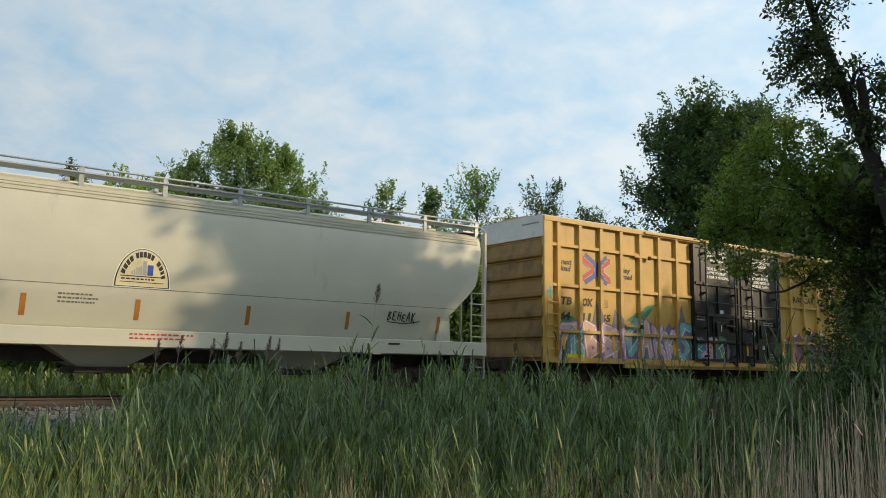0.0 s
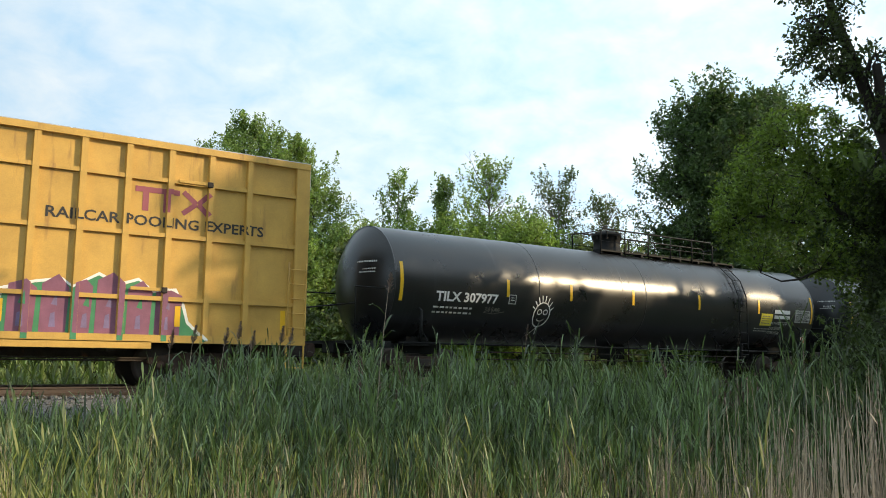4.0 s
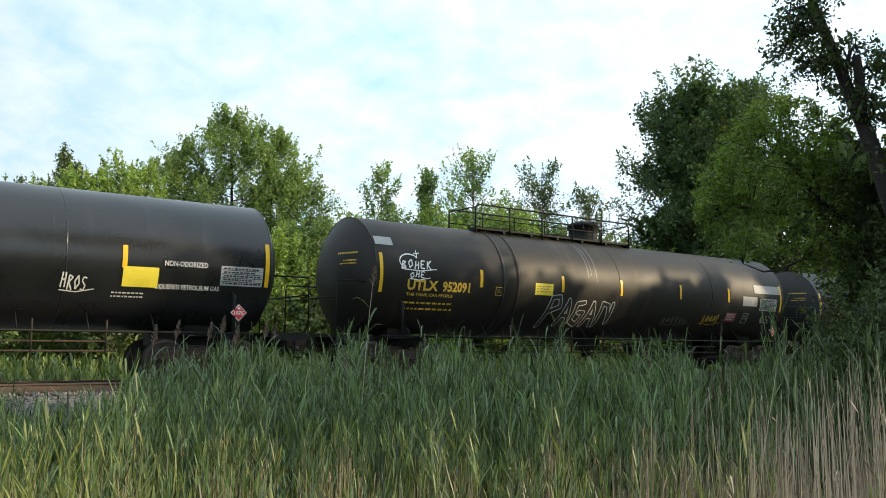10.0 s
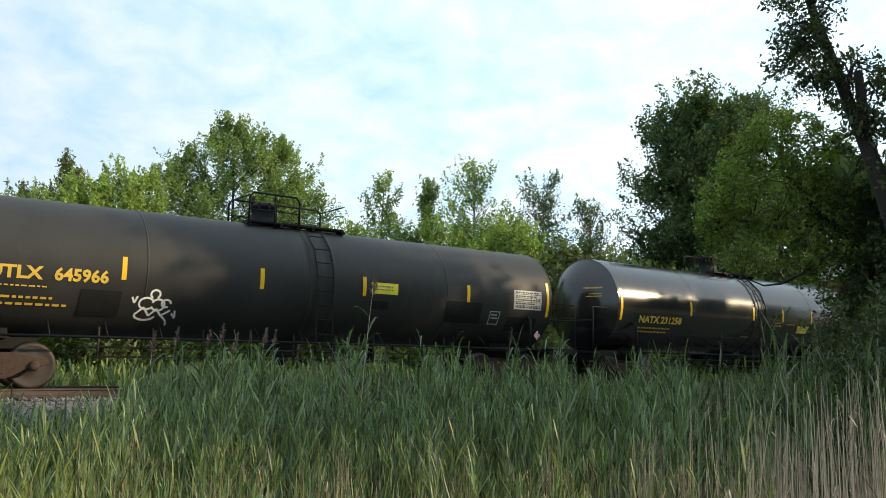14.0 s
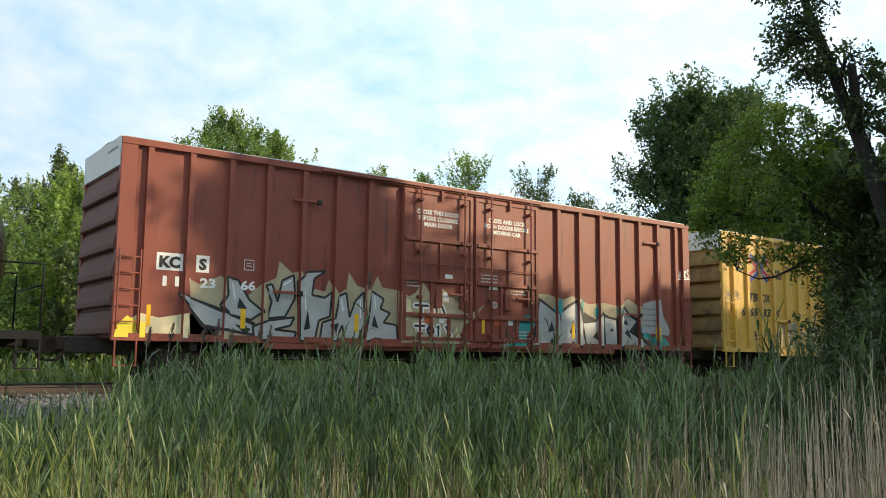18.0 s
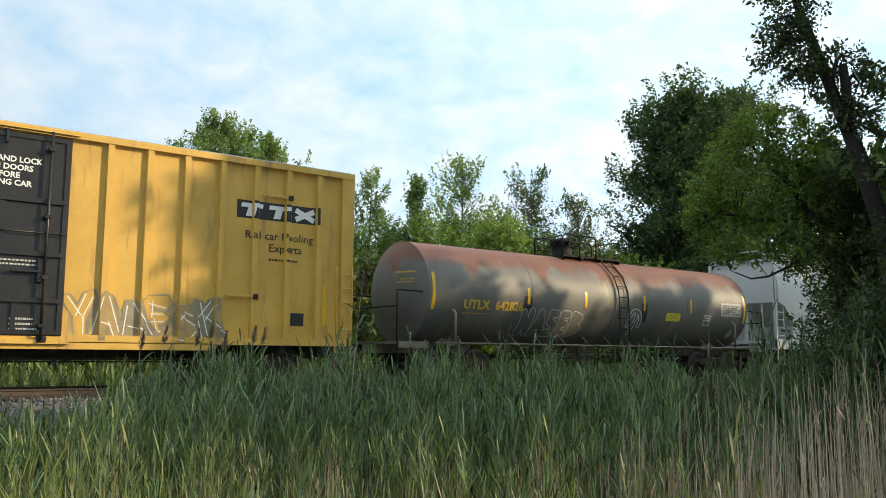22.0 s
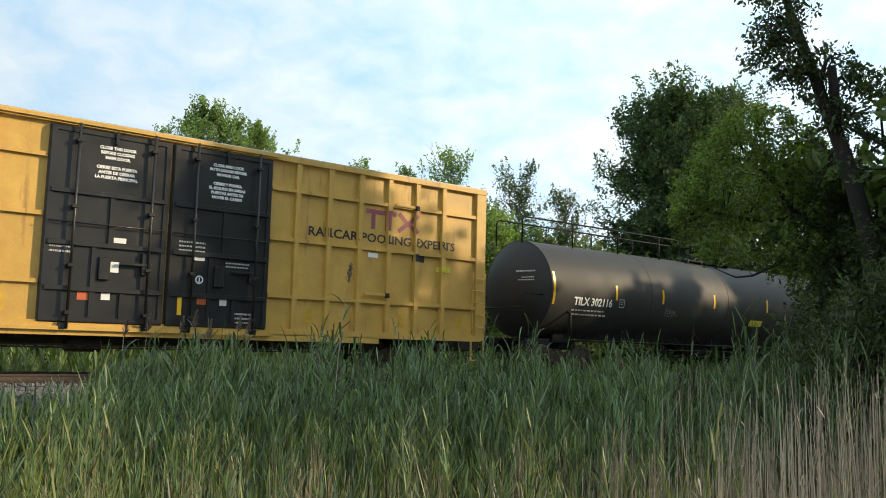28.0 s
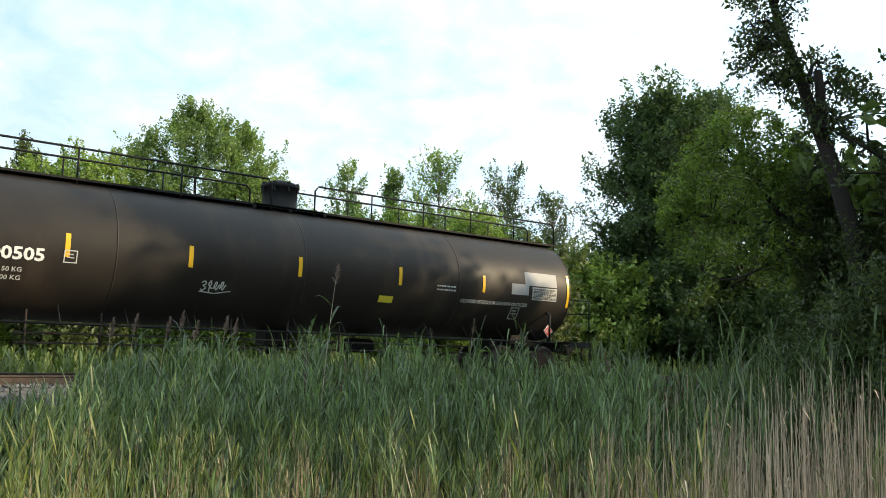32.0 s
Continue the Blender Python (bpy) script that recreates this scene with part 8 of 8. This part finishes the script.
def arching_tree(dist):
    """A slender tree that arches out over the reeds, with fine drooping sprays of bright leaves."""
    nr, rnd = np.random.default_rng(41), random.Random(41)
    spot = lambda b, rise, dd=0.0: Vector((*at_bearing(b, dist + dd), EYE[2] + rise * (dist + dd)))
    x, y = at_bearing(65.0, dist)
    base = Vector((x, y, ground_height(x, y) - 0.05))
    t = thing("tree", "slender arching tree with bright green drooping leaves", "tree", "trees before the track", base)
    rel = lambda pts: [p - base for p in pts]
    curve = lambda pts, n: [Vector(p) for p in pts] if n < 1 else curve([q for a, b in zip(pts, pts[1:]) for q in (a.lerp(b, 0.25), a.lerp(b, 0.75))], n - 1)
    lines = [([base, spot(65.0, 0.02), spot(64.6, 0.08), spot(63.3, 0.132), spot(60.9, 0.155), spot(59.7, 0.19), spot(57.9, 0.23), spot(56.6, 0.268)], 0.095),
             ([spot(63.3, 0.132), spot(62.4, 0.17, 0.4), spot(61.4, 0.22, 0.5), spot(60.8, 0.26, 0.6)], 0.055),
             ([spot(60.9, 0.155), spot(58.6, 0.150, -0.4), spot(56.0, 0.165, -0.7), spot(54.2, 0.150, -0.8)], 0.045),
             ([spot(62.4, 0.14), spot(60.0, 0.105, -0.5), spot(57.6, 0.085, -0.7), spot(56.0, 0.098, -0.8)], 0.035),
             ([spot(59.7, 0.19), spot(58.9, 0.24, 0.6), spot(58.4, 0.275, 0.8)], 0.04)]
    wood = []
    for k, (pts, r) in enumerate(lines):
        pts = pts[:1] + curve(pts, 1) + pts[-1:]
        part("trunk" if k == 0 else "limb", tube(bmesh.new(), rel(pts), [r * (1 - 0.85 * i / (len(pts) - 1)) for i in range(len(pts))], 7), M["bark"], t)
        wood += pts[3:]
    bm, sprays = bmesh.new(), []
    for k in range(210):
        b = rnd.uniform(53.4, 63.6)
        f = (b - 53.4) / 10.2
        hi = 0.205 + 0.085 * math.sin(min(1.0, f * 1.9) * math.pi / 2) - 0.055 * max(0.0, f - 0.55) / 0.45
        lo = 0.118 - 0.058 * f
        e = spot(b, lo + (hi - lo) * rnd.random() ** 0.8, rnd.uniform(-1.3, 1.3))
        o = min(wood, key=lambda p: (p - e).length + 0.5 * max(0.0, p.z - e.z))
        mid = (o + e) / 2 + Vector((0, 0, 0.10 + 0.12 * (o - e).length))
        tube(bm, rel([o, mid, e]), [0.009, 0.006, 0.002], 4)
        sprays.append((o - base, mid - base, e - base))
    part("branching", bm, M["bark"], t)
    n = 21000
    pick, f = nr.integers(0, len(sprays), n), nr.uniform(0.25, 1.12, n)
    o, m, e = [np.array([tuple(sp[i]) for sp in sprays])[pick] for i in range(3)]
    p = o * ((1 - f) ** 2)[:, None] + m * (2 * f * (1 - f))[:, None] + e * (f ** 2)[:, None]
    p += nr.normal(0, 1, (n, 3)) * np.array([0.075, 0.075, 0.06]) * (0.6 + 0.8 * nr.uniform(0, 1, n))[:, None]
    p[:, 2] -= 0.10 * nr.uniform(0, 1, n) * f
    n1 = nr.normal(0, 1, (n, 3)) + np.array([0, 0, 0.7])
    n1 /= np.linalg.norm(n1, axis=1)[:, None]
    u = np.cross(n1, nr.normal(0, 1, (n, 3)))
    u /= np.linalg.norm(u, axis=1)[:, None]
    v = np.cross(n1, u)
    s = (0.040 * nr.uniform(0.6, 1.35, n))[:, None]
    me = bpy.data.meshes.new("crown")
    me.from_pydata(np.stack([p - u * s, p + v * s * 0.45, p + u * s, p - v * s * 0.45], 1).reshape(-1, 3).tolist(), [], (np.arange(n)[:, None] * 4 + np.arange(4)).tolist())
    me.materials.append(M["leaf_fresh"])
    part("crown", me, None, t)


arching_tree(15.0)


def leaning_tree(dist):
    """An old leaning trunk with a broken limb and loose sprays of leaves near its top."""
    nr, rnd = np.random.default_rng(43), random.Random(43)
    spot = lambda b, rise, dd=0.0: Vector((*at_bearing(b, dist + dd), EYE[2] + rise * dist))
    x, y = at_bearing(66.0, dist)
    base = Vector((x, y, ground_height(x, y) - 0.05))
    t = thing("tree", "old leaning tree with dark bark and a broken limb", "tree", "trees before the track", base)
    line = [base, spot(65.6, 0.04), spot(65.25, 0.087), spot(64.9, 0.134), spot(64.2, 0.185), spot(63.5, 0.234), spot(62.7, 0.278), spot(61.9, 0.328), spot(60.9, 0.385), spot(60.1, 0.44), spot(59.7, 0.50), spot(59.6, 0.55)]
    rel = lambda pts: [p - base for p in pts]
    part("trunk", tube(bmesh.new(), rel(line), [0.17, 0.145, 0.13, 0.12, 0.115, 0.105, 0.09, 0.075, 0.06, 0.045, 0.03, 0.015], 9), M["bark"], t)
    part("broken_limb", tube(bmesh.new(), rel([spot(63.4, 0.238), spot(63.25, 0.262, -0.15), spot(63.3, 0.29, -0.2), spot(63.15, 0.316, -0.2)]), [0.07, 0.075, 0.07, 0.062], 7), M["bark"], t, "broken stub of a limb")
    tips, bm = [], bmesh.new()
    for b0, r0, b1, r1, n in ((61.6, 0.345, 60.0, 0.345, 5), (61.2, 0.365, 59.2, 0.362, 6), (60.9, 0.385, 58.8, 0.33, 6), (62.2, 0.31, 60.6, 0.298, 4), (61.8, 0.33, 61.0, 0.31, 4), (60.4, 0.42, 59.0, 0.41, 5), (60.0, 0.45, 58.9, 0.47, 4), (59.8, 0.49, 59.6, 0.56, 4),
                              (60.6, 0.40, 61.6, 0.40, 3), (63.2, 0.30, 64.2, 0.30, 3), (62.9, 0.27, 64.3, 0.26, 4), (62.4, 0.30, 63.3, 0.34, 3), (63.7, 0.225, 62.6, 0.22, 3)):
        a, e = spot(b0, r0), spot(b1, r1, rnd.uniform(-0.8, 0.8))
        mid = (a + e) / 2 + Vector((0, 0, 0.15))
        tube(bm, rel([a, mid, e]), [0.045, 0.028, 0.008], 5)
        for k in range(n * 3):
            p = a.lerp(e, rnd.uniform(0.45, 1.05))
            q = p + Vector((rnd.uniform(-0.26, 0.26), rnd.uniform(-0.3, 0.3), rnd.uniform(-0.28, 0.22)))
            tube(bm, rel([p, q]), [0.012, 0.004], 4)
            tips.append(q - base)
    part("branching", bm, M["bark"], t)
    n = 5400
    c = np.array([tuple(p) for p in tips])
    p = c[nr.integers(0, len(tips), n)] + nr.normal(0, 0.07, (n, 3))
    n1 = nr.normal(0, 1, (n, 3))
    n1 /= np.linalg.norm(n1, axis=1)[:, None]
    u = np.cross(n1, nr.normal(0, 1, (n, 3)))
    u /= np.linalg.norm(u, axis=1)[:, None]
    v = np.cross(n1, u)
    s = (0.038 * nr.uniform(0.6, 1.3, n))[:, None]
    me = bpy.data.meshes.new("crown")
    me.from_pydata(np.stack([p - u * s, p + v * s * 0.5, p + u * s, p - v * s * 0.5], 1).reshape(-1, 3).tolist(), [], (np.arange(n)[:, None] * 4 + np.arange(4)).tolist())
    me.materials.append(M["leaf_deep"])
    part("crown", me, None, t)


leaning_tree(13.0)
put("tree", "tall dark tree with hanging foliage", 76.0, 15, 0.72, (2.95, 0.8, 0.9, 0.45), "leaf_deep", 44, leaves=150000, limbs=110, leaf_size=0.056, trunk=0.2, group=G, clump=0.5)
# Crown lies above the view, added to keep skylight off the right-hand reeds.
put("tree", "unseen tall tree, its wide crown added to shade the reeds", 80.0, 9.5, 1.25, (4.3, 8.2, 0.95, 0.55), "leaf_deep", 53, leaves=42000, limbs=60, first=0.68, leaf_size=0.13, trunk=0.22, tilt=0.25, group=G, clump=0.6)


def far_woods():
    """The edge of distant woods, all round the marsh: one mass of foliage with a broken top."""
    nr = np.random.default_rng(9)
    n = 60000
    a = nr.uniform(-math.pi, math.pi, n)
    a[:36000] = nr.uniform(0.0, 1.35, 36000)
    dist = nr.uniform(78, 92, n)
    top = 5.5 + 1.6 * np.sin(a * 17) + 1.1 * np.sin(a * 41 + 1) + 0.7 * np.sin(a * 97)
    z = -1.0 + top * nr.uniform(0, 1, n) ** 0.8
    p = np.stack([dist * np.sin(a), EYE[1] + dist * np.cos(a), z], -1) + nr.normal(0, 0.5, (n, 3))
    u, v = nr.normal(0, 1, (n, 3)), nr.normal(0, 1, (n, 3))
    s = nr.uniform(0.25, 0.55, n)[:, None]
    u = u / np.linalg.norm(u, axis=1)[:, None] * s
    v = v / np.linalg.norm(v, axis=1)[:, None] * s * 0.7
    me = bpy.data.meshes.new("far_woods")
    me.from_pydata(np.stack([p - u, p + v, p + u, p - v], 1).reshape(-1, 3).tolist(), [], (np.arange(n)[:, None] * 4 + np.arange(4)).tolist())
    me.materials.append(M["leaf_mid"])
    tagged(new("far_woods", me), "distant green woods at the edge of the marsh", "woods", kind="stuff")


far_woods()
# unseen, added for shade: beside and behind the camera, between sun and line
for i, (px, py, h, r, low) in enumerate(((31.2, -19.6, 17.5, 2.3, 5.0), (33.8, -20.8, 17.5, 2.4, 5.0), (36.2, -20.0, 13.6, 2.3, 2.0), (39.6, -20.6, 13.9, 2.3, 2.0), (43.0, -20.0, 13.3, 2.4, 2.0), (46.6, -20.6, 14.7, 2.3, 2.0),
                                         (50.2, -20.2, 14.2, 2.3, 2.0), (53.2, -20.6, 17.5, 2.5, 3.0), (57.4, -20.2, 17.5, 2.6, 3.0), (61.8, -20.8, 17.0, 2.6, 3.0), (15.5, -20.8, 6.4, 2.0, 0.4), (18.8, -21.4, 9.5, 2.3, 0.4), (22.4, -21.0, 11.3, 2.4, 0.4), (25.6, -21.5, 11.0, 2.2, 0.8), (13.6, -16.4, 8.4, 2.2, 0.3))):
    tree("tree", "unseen leafy tree, added for its shade", px, py, h, (r, low, 0.9, 0.35), "leaf_mid", 60 + i, leaves=19000, leaf_size=0.17, trunk=0.2, limbs=54, clump=0.65, group="trees towards the sun")


# ---- what moves ----
def motions():
    times = [i * 0.5 for i in range(65)]
    for car in CARS:
        u0 = car["start"]
        walk(car, [(t, pose(u0 - run(t), 0, 0)) for t in times])
    for wheel, car, k in WHEELS:
        u = car["start"] + wheel.parent.location.x + k
        step = 2 / 30
        # the wheels turn for as long as they pass in front of the camera
        inside = [i * step for i in range(481) if -6 < u - run(i * step) < 40]
        if not inside:
            inside = [16.0]
        t0 = inside[0]
        rows = [(t, pose(k, 0, 0.457, 0, -math.degrees((run(t) - run(t0)) / 0.457), 0)) for t in inside]
        if t0 > 0.02:
            rows = [(0.0, rows[0][1])] + rows
        if inside[-1] < 31.98:
            rows = rows + [(32.0, rows[-1][1])]
        walk(wheel, rows)


motions()
